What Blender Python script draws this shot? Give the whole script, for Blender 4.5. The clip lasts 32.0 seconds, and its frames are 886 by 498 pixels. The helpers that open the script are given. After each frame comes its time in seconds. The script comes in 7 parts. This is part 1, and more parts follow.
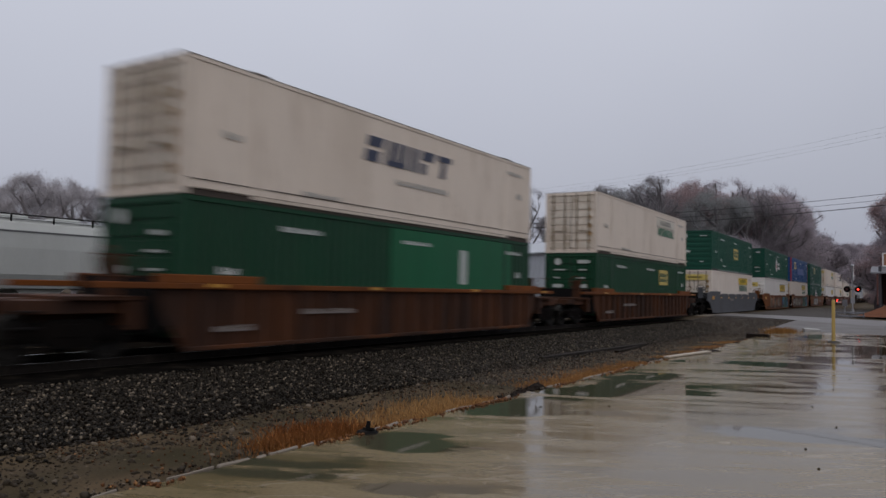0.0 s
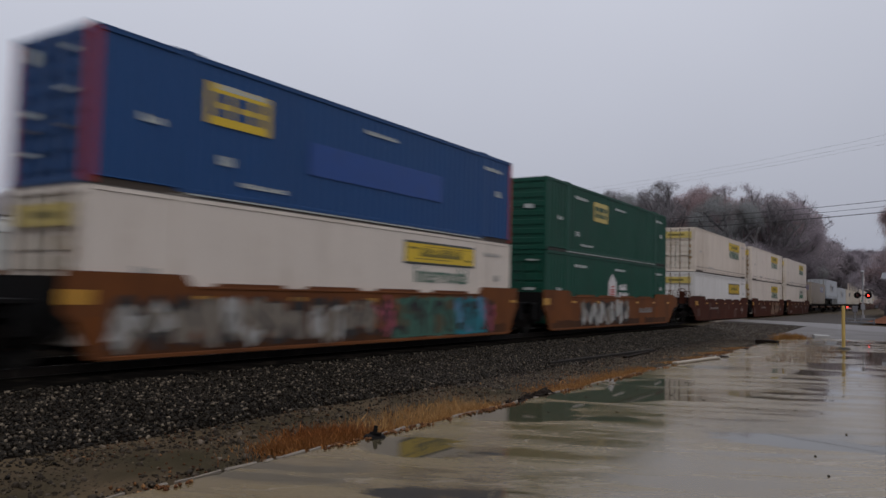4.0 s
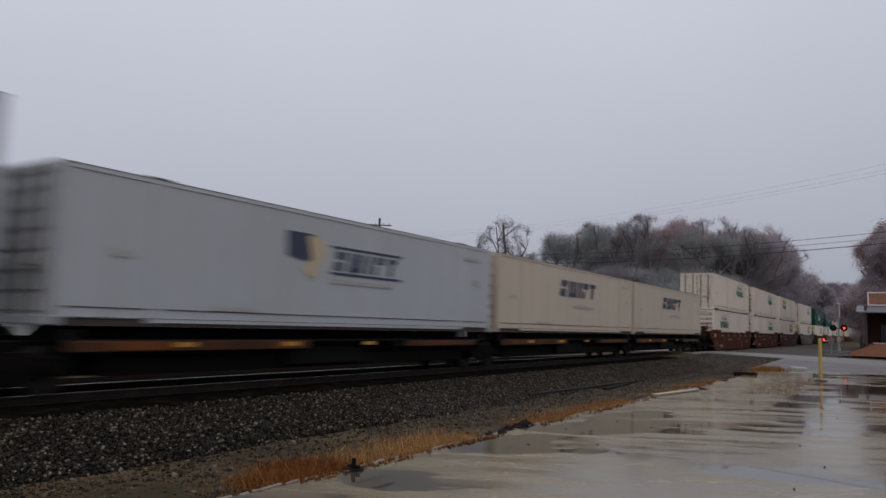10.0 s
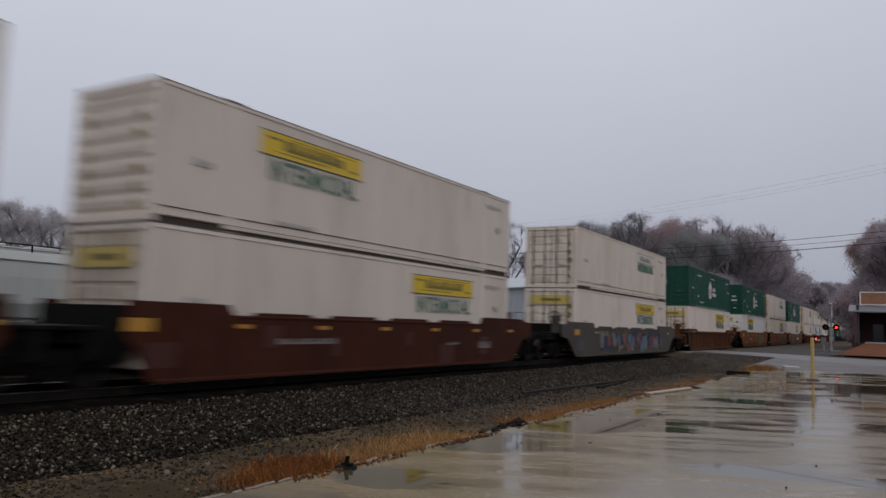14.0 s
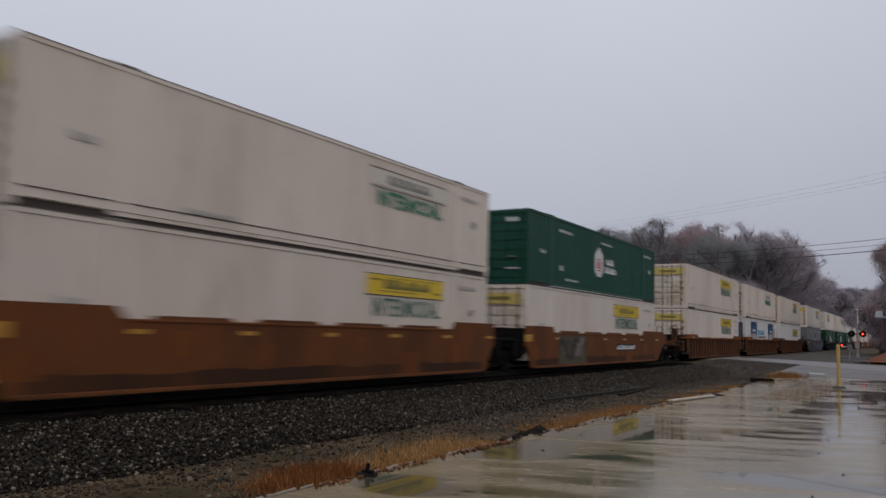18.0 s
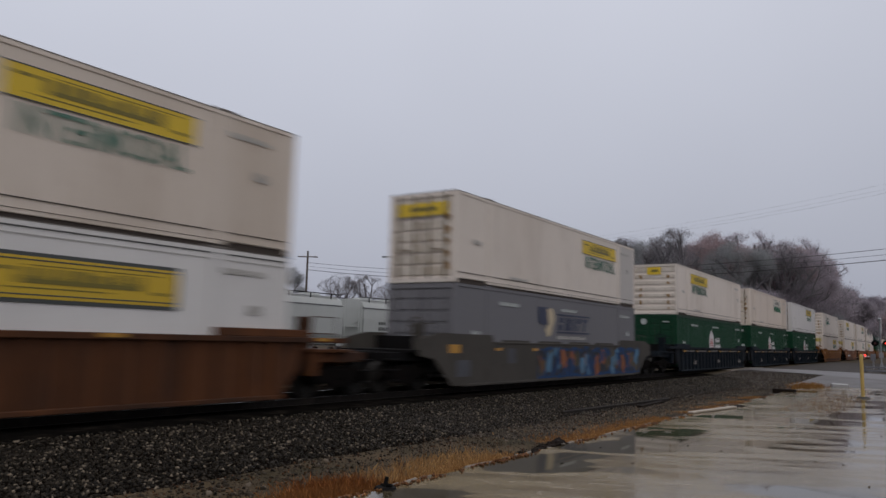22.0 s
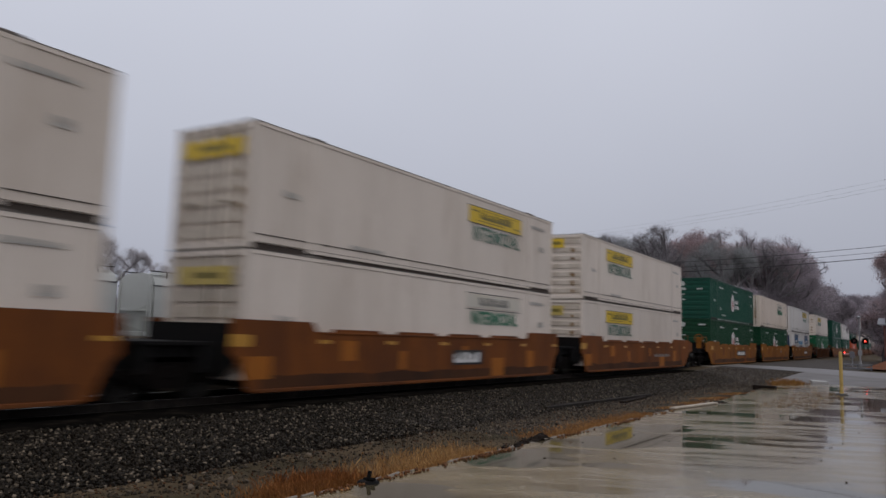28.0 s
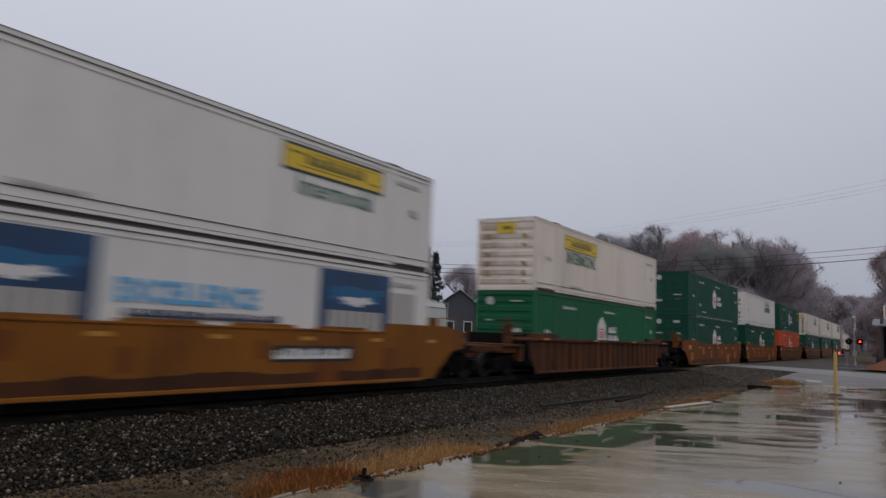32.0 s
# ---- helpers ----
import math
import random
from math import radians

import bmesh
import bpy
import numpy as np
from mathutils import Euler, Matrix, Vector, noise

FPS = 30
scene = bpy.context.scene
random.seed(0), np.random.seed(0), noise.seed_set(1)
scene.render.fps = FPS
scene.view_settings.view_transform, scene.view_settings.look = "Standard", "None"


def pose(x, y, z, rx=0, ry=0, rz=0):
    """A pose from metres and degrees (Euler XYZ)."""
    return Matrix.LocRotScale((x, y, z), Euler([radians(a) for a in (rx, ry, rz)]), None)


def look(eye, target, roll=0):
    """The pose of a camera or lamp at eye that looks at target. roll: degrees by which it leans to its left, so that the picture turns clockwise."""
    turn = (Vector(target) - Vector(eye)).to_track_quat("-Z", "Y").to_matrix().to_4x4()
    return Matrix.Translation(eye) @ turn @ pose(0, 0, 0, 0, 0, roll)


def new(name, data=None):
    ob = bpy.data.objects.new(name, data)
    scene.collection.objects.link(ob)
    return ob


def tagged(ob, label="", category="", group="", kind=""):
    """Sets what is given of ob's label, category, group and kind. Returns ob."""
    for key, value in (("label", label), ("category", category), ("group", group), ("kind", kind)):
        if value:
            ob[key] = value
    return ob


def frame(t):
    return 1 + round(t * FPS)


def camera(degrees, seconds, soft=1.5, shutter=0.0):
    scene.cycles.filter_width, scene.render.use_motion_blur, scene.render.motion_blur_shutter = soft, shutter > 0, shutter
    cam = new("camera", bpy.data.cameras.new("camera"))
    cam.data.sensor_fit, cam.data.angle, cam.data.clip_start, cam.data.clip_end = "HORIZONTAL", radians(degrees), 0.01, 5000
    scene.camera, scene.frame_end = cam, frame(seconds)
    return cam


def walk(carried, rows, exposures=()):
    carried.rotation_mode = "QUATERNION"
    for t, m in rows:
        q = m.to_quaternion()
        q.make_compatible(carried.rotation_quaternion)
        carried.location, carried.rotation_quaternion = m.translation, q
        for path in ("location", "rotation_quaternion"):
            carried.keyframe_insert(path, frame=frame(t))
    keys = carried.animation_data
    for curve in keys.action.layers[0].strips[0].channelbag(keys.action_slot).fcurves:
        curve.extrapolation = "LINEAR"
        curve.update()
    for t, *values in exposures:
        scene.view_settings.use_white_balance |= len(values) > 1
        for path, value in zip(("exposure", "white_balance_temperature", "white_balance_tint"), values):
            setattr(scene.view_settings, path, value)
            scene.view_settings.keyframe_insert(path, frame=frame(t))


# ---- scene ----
cam = camera(61.21, 32.0, soft=1.5, shutter=0.6)
EYE = (0.0, 0.0, 1.65)
# seconds, yaw, pitch, roll
TURNS = [
    (0, 32.06, 3.05, -1.21), (0.5, 32.02, 2.98, -1.35), (1, 31.98, 2.97, -1.38), (1.5, 32.01, 2.95, -1.35),
    (2, 32.03, 2.92, -1.36), (2.5, 32.16, 3.00, -1.39), (3, 32.39, 3.13, -1.34), (3.5, 32.47, 3.15, -1.46),
    (4, 32.65, 3.39, -1.42), (4.5, 32.77, 3.87, -1.48), (6.5, 32.46, 5.19, -1.46), (7, 32.29, 5.47, -1.44),
    (7.5, 32.05, 5.61, -1.43), (8, 31.85, 5.71, -1.52), (8.5, 31.62, 5.83, -1.55), (9, 31.37, 5.86, -1.72),
    (9.5, 31.34, 5.86, -1.58), (10, 31.14, 5.76, -1.70), (10.5, 30.89, 5.74, -1.68), (11, 30.87, 5.61, -1.77),
    (11.5, 30.68, 5.54, -1.76), (12, 30.54, 5.56, -1.76), (12.5, 30.54, 5.52, -1.82), (13, 30.60, 5.54, -1.84),
    (13.5, 30.68, 5.58, -1.90), (14, 30.68, 5.64, -1.87), (14.5, 30.86, 5.67, -1.95), (16.5, 31.84, 5.84, -2.15),
    (17, 31.99, 5.91, -2.03), (17.5, 32.10, 6.01, -1.93), (18, 32.21, 6.12, -1.79), (18.5, 32.53, 6.26, -1.69),
    (19, 32.64, 6.31, -1.66), (19.5, 32.70, 6.43, -1.46), (20, 32.75, 6.49, -1.56), (20.5, 32.83, 6.77, -1.24),
    (21, 32.99, 6.89, -1.25), (21.5, 33.19, 6.98, -1.28), (22, 33.53, 7.02, -1.39), (22.5, 33.34, 7.18, -1.28),
    (23, 32.88, 7.26, -1.41), (23.5, 32.59, 7.37, -1.50), (24, 32.22, 7.43, -1.52), (24.5, 32.18, 7.44, -1.53),
    (25, 32.15, 7.38, -1.48), (25.5, 32.00, 7.20, -1.52), (27.5, 32.44, 6.72, -1.75), (28, 32.33, 6.66, -1.78),
    (28.5, 32.21, 6.53, -1.89), (29, 32.06, 6.51, -1.92), (29.5, 32.02, 6.44, -2.10), (30, 32.02, 6.44, -2.10),
    (30.5, 31.91, 6.45, -2.10), (31, 31.93, 6.47, -2.18), (31.5, 31.86, 6.47, -2.18), (32, 32.02, 6.50, -2.17)]
walk(cam, [(t, pose(*EYE, 90 + p, r, y)) for t, y, p, r in TURNS])

# ---- light: overcast, foggy November day ----
world = bpy.data.worlds.new("world")
scene.world = world
world.use_nodes = True
nt = world.node_tree
nt.nodes.clear()
w_out = nt.nodes.new("ShaderNodeOutputWorld")
w_add = nt.nodes.new("ShaderNodeAddShader")
w_sky = nt.nodes.new("ShaderNodeTexSky")
w_sky.sky_type = "NISHITA"
w_sky.sun_disc = False
w_sky.sun_elevation, w_sky.sun_rotation = radians(35), radians(140)
w_sky.dust_density, w_sky.air_density = 6.0, 1.5
w_hsv = nt.nodes.new("ShaderNodeHueSaturation")
w_hsv.inputs["Saturation"].default_value = 0.35
w_bg1 = nt.nodes.new("ShaderNodeBackground")
w_bg1.inputs["Strength"].default_value = 0.012
w_bg2 = nt.nodes.new("ShaderNodeBackground")
w_tc = nt.nodes.new("ShaderNodeTexCoord")
w_sep = nt.nodes.new("ShaderNodeSeparateXYZ")
w_ramp = nt.nodes.new("ShaderNodeValToRGB")
for stop, col in zip((0.0, 0.10, 0.42, 1.0), ((0.36, 0.378, 0.460), (0.450, 0.472, 0.572), (0.660, 0.688, 0.815), (0.92, 0.945, 1.05))):
    e = w_ramp.color_ramp.elements[0] if stop == 0 else (w_ramp.color_ramp.elements[1] if stop == 1.0 else w_ramp.color_ramp.elements.new(stop))
    e.position, e.color = stop, (*col, 1)
w_noise = nt.nodes.new("ShaderNodeTexNoise")
w_noise.inputs["Scale"].default_value = 2.2
w_noise.inputs["Detail"].default_value = 3.0
w_mul = nt.nodes.new("ShaderNodeMix")
w_mul.data_type, w_mul.blend_type = "RGBA", "MULTIPLY"
w_mul.inputs[0].default_value = 0.12
w_side = nt.nodes.new("ShaderNodeMapRange")
for k, v in zip(("From Min", "From Max", "To Min", "To Max"), (-1.0, 1.0, 1.02, 0.86)):
    w_side.inputs[k].default_value = v
for a, b in ((w_sep.outputs["X"], w_side.inputs["Value"]), (w_side.outputs[0], w_bg2.inputs["Strength"]), (w_tc.outputs["Generated"], w_sep.inputs[0]), (w_sep.outputs["Z"], w_ramp.inputs[0]), (w_tc.outputs["Generated"], w_noise.inputs["Vector"]),
             (w_ramp.outputs[0], w_mul.inputs[6]), (w_noise.outputs["Fac"], w_mul.inputs[7]), (w_mul.outputs[2], w_bg2.inputs["Color"]),
             (w_sky.outputs[0], w_hsv.inputs["Color"]), (w_hsv.outputs[0], w_bg1.inputs["Color"]),
             (w_bg1.outputs[0], w_add.inputs[0]), (w_bg2.outputs[0], w_add.inputs[1]), (w_add.outputs[0], w_out.inputs["Surface"])):
    nt.links.new(a, b)
sun = new("sun", bpy.data.lights.new("sun", "SUN"))
sun.data.energy, sun.data.angle, sun.data.color = 0.5, radians(40), (1.0, 0.96, 0.9)
sun.matrix_world = look((0, 0, 50), (-14, 16, 0))
scene.view_settings.exposure = 0.0

# ---- materials ----
MATS = {}


def mat(name, col, rough=0.6, metal=0.0, var=0.25, scale=3.0, grime=0.3, grime_col=(0.05, 0.04, 0.03), bump=0.1, fine=40.0, rnd=0.0, stretch=(1, 1, 1), emit=0.0, spec=0.5, grime_lo=0.5, rough_var=0.12, streak=0.0, rust=0.0, rust_col=(0.10, 0.05, 0.025), bands=0.0):
    """A worn paint, metal, stone or earth surface: two scales of colour noise, grime patches, vertical streaks and fine bump."""
    if name in MATS:
        return MATS[name]
    m = bpy.data.materials.new(name)
    m.use_nodes = True
    t = m.node_tree
    n, link = t.nodes, t.links.new
    b = n["Principled BSDF"]
    tc = n.new("ShaderNodeTexCoord")
    mp = n.new("ShaderNodeMapping")
    mp.inputs["Scale"].default_value = stretch
    link(tc.outputs["Object"], mp.inputs[0])
    src = mp.outputs[0]
    if rnd:
        oi = n.new("ShaderNodeObjectInfo")
        vm = n.new("ShaderNodeVectorMath")
        vm.operation = "MULTIPLY_ADD"
        vm.inputs[1].default_value = (37.0, 23.0, 51.0)
        link(oi.outputs["Random"], vm.inputs[0])
        link(src, vm.inputs[2])
        src = vm.outputs[0]
    n1 = n.new("ShaderNodeTexNoise")
    n1.inputs["Scale"].default_value, n1.inputs["Detail"].default_value = scale, 6.0
    n2 = n.new("ShaderNodeTexNoise")
    n2.inputs["Scale"].default_value, n2.inputs["Detail"].default_value = fine, 4.0
    link(src, n1.inputs["Vector"])
    link(src, n2.inputs["Vector"])
    r1 = n.new("ShaderNodeMapRange")
    r1.inputs["To Min"].default_value, r1.inputs["To Max"].default_value = 1 - var, 1 + var
    link(n1.outputs["Fac"], r1.inputs["Value"])
    r2 = n.new("ShaderNodeMapRange")
    r2.inputs["To Min"].default_value, r2.inputs["To Max"].default_value = 1 - var * 0.5, 1 + var * 0.5
    link(n2.outputs["Fac"], r2.inputs["Value"])
    mm = n.new("ShaderNodeMath")
    mm.operation = "MULTIPLY"
    link(r1.outputs[0], mm.inputs[0])
    link(r2.outputs[0], mm.inputs[1])
    if rnd:
        rr = n.new("ShaderNodeMapRange")
        rr.inputs["To Min"].default_value, rr.inputs["To Max"].default_value = 1 - rnd, 1 + rnd
        link(oi.outputs["Random"], rr.inputs["Value"])
        m2 = n.new("ShaderNodeMath")
        m2.operation = "MULTIPLY"
        link(mm.outputs[0], m2.inputs[0])
        link(rr.outputs[0], m2.inputs[1])
        mm = m2
    if bands:
        vb = n.new("ShaderNodeVectorMath")
        vb.operation = "MULTIPLY"
        vb.inputs[1].default_value = (0.4, 1.0, 0.03)
        link(src, vb.inputs[0])
        nb = n.new("ShaderNodeTexNoise")
        nb.inputs["Scale"].default_value, nb.inputs["Detail"].default_value = 1.9, 5.0
        link(vb.outputs[0], nb.inputs["Vector"])
        rb = n.new("ShaderNodeMapRange")
        rb.inputs["From Min"].default_value, rb.inputs["From Max"].default_value = 0.3, 0.7
        rb.inputs["To Min"].default_value, rb.inputs["To Max"].default_value = 1 - bands, 1 + bands
        link(nb.outputs["Fac"], rb.inputs["Value"])
        m3 = n.new("ShaderNodeMath")
        m3.operation = "MULTIPLY"
        link(mm.outputs[0], m3.inputs[0])
        link(rb.outputs[0], m3.inputs[1])
        mm = m3
    sc = n.new("ShaderNodeVectorMath")
    sc.operation = "SCALE"
    sc.inputs[0].default_value = col
    link(mm.outputs[0], sc.inputs["Scale"])
    colour = sc.outputs[0]
    if grime:
        n3 = n.new("ShaderNodeTexNoise")
        n3.inputs["Scale"].default_value, n3.inputs["Detail"].default_value, n3.inputs["Roughness"].default_value = scale * 0.6, 8.0, 0.65
        vs = n.new("ShaderNodeVectorMath")
        vs.operation = "MULTIPLY"
        vs.inputs[1].default_value = (1, 1, 1 - streak)
        link(src, vs.inputs[0])
        link(vs.outputs[0], n3.inputs["Vector"])
        rg = n.new("ShaderNodeMapRange")
        rg.inputs["From Min"].default_value, rg.inputs["From Max"].default_value = grime_lo, grime_lo + 0.22
        rg.inputs["To Max"].default_value = grime
        link(n3.outputs["Fac"], rg.inputs["Value"])
        mx = n.new("ShaderNodeMix")
        mx.data_type = "RGBA"
        mx.inputs[7].default_value = (*grime_col, 1)
        link(rg.outputs[0], mx.inputs[0])
        link(colour, mx.inputs[6])
        colour = mx.outputs[2]
    if rust:
        v4 = n.new("ShaderNodeVectorMath")
        v4.operation = "MULTIPLY"
        v4.inputs[1].default_value = (1, 1, 0.22)
        link(src, v4.inputs[0])
        n4 = n.new("ShaderNodeTexNoise")
        n4.inputs["Scale"].default_value, n4.inputs["Detail"].default_value, n4.inputs["Roughness"].default_value = scale * 5.0, 9.0, 0.7
        link(v4.outputs[0], n4.inputs["Vector"])
        r4 = n.new("ShaderNodeMapRange")
        r4.inputs["From Min"].default_value, r4.inputs["From Max"].default_value, r4.inputs["To Max"].default_value = 0.54, 0.74, rust
        link(n4.outputs["Fac"], r4.inputs["Value"])
        mx4 = n.new("ShaderNodeMix")
        mx4.data_type = "RGBA"
        mx4.inputs[7].default_value = (*rust_col, 1)
        link(r4.outputs[0], mx4.inputs[0])
        link(colour, mx4.inputs[6])
        colour = mx4.outputs[2]
    link(colour, b.inputs["Base Color"])
    rv = n.new("ShaderNodeMapRange")
    rv.inputs["To Min"].default_value, rv.inputs["To Max"].default_value = max(0.02, rough - rough_var), min(1, rough + rough_var)
    link(n1.outputs["Fac"], rv.inputs["Value"])
    link(rv.outputs[0], b.inputs["Roughness"])
    b.inputs["Metallic"].default_value = metal
    b.inputs["Specular IOR Level"].default_value = spec
    if bump:
        bp = n.new("ShaderNodeBump")
        bp.inputs["Strength"].default_value, bp.inputs["Distance"].default_value = bump, 0.01
        link(n2.outputs["Fac"], bp.inputs["Height"])
        link(bp.outputs[0], b.inputs["Normal"])
    if emit:
        b.inputs["Emission Color"].default_value, b.inputs["Emission Strength"].default_value = (*col, 1), emit
    MATS[name] = m
    return m


RUSTY = (0.16, 0.075, 0.035)
DIRT = (0.12, 0.10, 0.08)
BOX = dict(spec=0.25, rough=0.5, scale=0.5, fine=9.0, var=0.07, bump=0.04, rnd=0.06, streak=0.75)
M_WHITE = mat("white_paint", (0.655, 0.578, 0.508), grime=0.45, grime_col=(0.40, 0.325, 0.255), rust=0.36, rust_col=(0.30, 0.215, 0.145), bands=0.022, **BOX)
M_WHITE_OLD = mat("stained_white_paint", (0.64, 0.552, 0.470), grime=0.5, grime_col=(0.40, 0.315, 0.235), rust=0.5, rust_col=(0.25, 0.165, 0.10), bands=0.025, **BOX)
M_BRIGHT = mat("bright_white_paint", (0.625, 0.60, 0.575), grime=0.2, grime_col=(0.42, 0.39, 0.36), rust=0.2, rust_col=(0.3, 0.25, 0.2), bands=0.04, **BOX)
M_GREEN = mat("green_paint", (0.004, 0.055, 0.034), grime=0.35, grime_col=(0.012, 0.040, 0.026), rust=0.22, rust_col=(0.05, 0.06, 0.045), bands=0.10, **BOX)
M_GREEN_OLD = mat("deep_green_paint", (0.003, 0.040, 0.016), grime=0.35, grime_col=(0.010, 0.032, 0.016), rust=0.22, rust_col=(0.04, 0.05, 0.03), bands=0.10, **BOX)
M_DARK_GREEN = mat("blackened_green_paint", (0.006, 0.030, 0.022), grime=0.2, grime_col=(0.012, 0.03, 0.022), **BOX)
M_GREYED = mat("greyed_white_paint", (0.48, 0.445, 0.415), grime=0.3, grime_col=(0.38, 0.34, 0.30), **BOX)
M_GREEN2 = mat("bright_green_paint", (0.004, 0.092, 0.036), bands=0.08, grime=0.2, grime_col=(0.02, 0.06, 0.03), **BOX)
M_BLUE = mat("blue_paint", (0.012, 0.055, 0.165), grime=0.2, grime_col=(0.02, 0.03, 0.07), **BOX)
M_GREY = mat("grey_paint", (0.155, 0.15, 0.158), grime=0.2, grime_col=(0.16, 0.15, 0.15), **BOX)
M_PALE = mat("pale_grey_paint", (0.41, 0.425, 0.45), grime=0.3, grime_col=(0.34, 0.34, 0.335), rust=0.2, rust_col=(0.26, 0.24, 0.22), bands=0.04, **BOX)
M_TAN = mat("tan_paint", (0.29, 0.24, 0.19), grime=0.35, grime_col=(0.24, 0.19, 0.14), rust=0.3, rust_col=(0.17, 0.12, 0.08), bands=0.05, **BOX)
M_CREAM = mat("cream_paint", (0.48, 0.41, 0.325), grime=0.35, grime_col=(0.38, 0.31, 0.235), rust=0.3, rust_col=(0.22, 0.15, 0.10), bands=0.05, **BOX)
M_ORANGE_BOX = mat("orange_red_paint", (0.48, 0.075, 0.025), grime=0.15, **BOX)
M_RED = mat("red_paint", (0.30, 0.03, 0.03), **BOX)
CAR = dict(spec=0.15, rough=0.7, scale=0.9, fine=14.0, var=0.22, bump=0.12, rnd=0.08, streak=0.7, rust=0.75, rust_col=(0.022, 0.012, 0.009))
C_RUST_OLD = mat("dark_weathered_steel", (0.082, 0.029, 0.011), grime=0.85, grime_col=(0.022, 0.013, 0.010), grime_lo=0.37, **CAR)
C_RUST = mat("weathered_orange_steel", (0.100, 0.037, 0.014), grime=0.85, grime_col=(0.034, 0.018, 0.012), grime_lo=0.42, **CAR)
C_ORANGE = mat("orange_car_paint", (0.160, 0.050, 0.011), grime=0.7, grime_col=(0.058, 0.021, 0.010), grime_lo=0.44, **CAR)
C_BROWN = mat("brown_orange_car_paint", (0.138, 0.047, 0.014), grime=0.65, grime_col=(0.055, 0.021, 0.011), grime_lo=0.47, **CAR)
C_YELLOW = mat("yellow_car_paint", (0.225, 0.082, 0.011), grime=0.65, grime_col=(0.095, 0.033, 0.010), grime_lo=0.45, **CAR)
C_MAROON = mat("maroon_car_paint", (0.054, 0.016, 0.009), grime=0.6, grime_col=(0.022, 0.010, 0.007), **dict(CAR, spec=0.08, rust=0.5, rust_col=(0.105, 0.058, 0.040)))
C_GREY = mat("grey_car_paint", (0.085, 0.087, 0.096), grime=0.45, grime_col=(0.045, 0.042, 0.043), **CAR)
C_TAUPE = mat("taupe_car_paint", (0.07, 0.062, 0.053), grime=0.45, grime_col=(0.03, 0.027, 0.024), **CAR)
C_NAVY = mat("dark_blue_car_paint", (0.0055, 0.0095, 0.0145), grime=0.4, grime_col=(0.012, 0.012, 0.012), **dict(CAR, rust=0.35, rust_col=(0.035, 0.028, 0.024)))
C_LOWER = mat("dark_brown_paint", (0.072, 0.028, 0.011), grime=0.8, grime_col=(0.026, 0.013, 0.008), grime_lo=0.42, **CAR)
M_BLACK = mat("black_steel", (0.008, 0.0075, 0.0075), rough=0.7, grime=0.4, grime_col=(0.015, 0.010, 0.008), scale=3.0, spec=0.05)
M_TRUCK = mat("dirty_cast_steel", (0.006, 0.005, 0.0045), rough=0.9, grime=0.4, grime_col=(0.014, 0.009, 0.007), scale=3.0, spec=0.04)
M_WHEEL = mat("worn_wheel_steel", (0.018, 0.016, 0.014), rough=0.7, metal=0.0, grime=0.5, grime_col=(0.01, 0.008, 0.007), spec=0.15)
M_ROD = mat("rusted_galvanised_steel", (0.17, 0.13, 0.09), rough=0.65, metal=0.1, grime=0.7, grime_col=(0.075, 0.04, 0.02), scale=2.5)
M_GOLD = mat("dull_gold_decal", (0.55, 0.36, 0.02), rough=0.5, grime=0.2, grime_col=(0.3, 0.2, 0.05), var=0.08)
M_SEAL = mat("dark_rubber_seal", (0.05, 0.048, 0.045), rough=0.8, spec=0.2)
M_WORN = mat("scuffed_casting", (0.22, 0.235, 0.22), rough=0.7, spec=0.15, grime=0.6, grime_col=(0.03, 0.05, 0.04), scale=5.0)
M_EDGE = mat("dark_roof_edge", (0.21, 0.185, 0.165), rough=0.7, spec=0.15, grime=0.5, grime_col=(0.05, 0.04, 0.032), scale=1.5)
# Holds the shade of the gap below a box; also colours the sill joints.
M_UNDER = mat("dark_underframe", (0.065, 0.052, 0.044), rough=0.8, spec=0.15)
M_DIRTY_DOOR = mat("stained_door_paint", (0.62, 0.555, 0.475), rough=0.6, spec=0.2, scale=1.1, fine=9.0, var=0.18, grime=0.75, grime_col=(0.30, 0.215, 0.125), grime_lo=0.47, bump=0.08, rnd=0.1, streak=0.35, rust=0.7, rust_col=(0.075, 0.045, 0.022))
M_DIRTY_END = mat("stained_front_paint", (0.58, 0.515, 0.445), rough=0.6, spec=0.2, scale=0.9, fine=9.0, var=0.15, grime=0.7, grime_col=(0.25, 0.18, 0.115), grime_lo=0.45, bump=0.08, rnd=0.1, streak=0.6, rust=0.45, rust_col=(0.14, 0.08, 0.045))
M_YELLOW = mat("yellow_decal", (0.62, 0.42, 0.018), rough=0.5, grime=0.15, grime_col=(0.45, 0.33, 0.08), var=0.06)
M_FADED = mat("faded_decal", (0.56, 0.52, 0.45), rough=0.55, grime=0.2, grime_col=(0.5, 0.42, 0.12), var=0.1, scale=1.2)
M_GOLD_PALE = mat("pale_gold_decal", (0.50, 0.38, 0.10), rough=0.5, grime=0.2, grime_col=(0.4, 0.32, 0.12), var=0.08)
M_TEXT_G = mat("green_decal", (0.012, 0.15, 0.080), rough=0.5, grime=0, var=0.1)
M_TEXT_G2 = mat("grey_green_decal", (0.035, 0.125, 0.085), rough=0.5, grime=0.3, grime_col=(0.16, 0.19, 0.17), scale=3.0, var=0.15)
M_TEXT_D = mat("dark_decal", (0.05, 0.055, 0.05), rough=0.5, grime=0, var=0.1)
M_STENCIL = mat("faded_stencil", (0.17, 0.145, 0.13), rough=0.6, grime=0.6, grime_col=(0.07, 0.05, 0.04), var=0.2, scale=4.0)
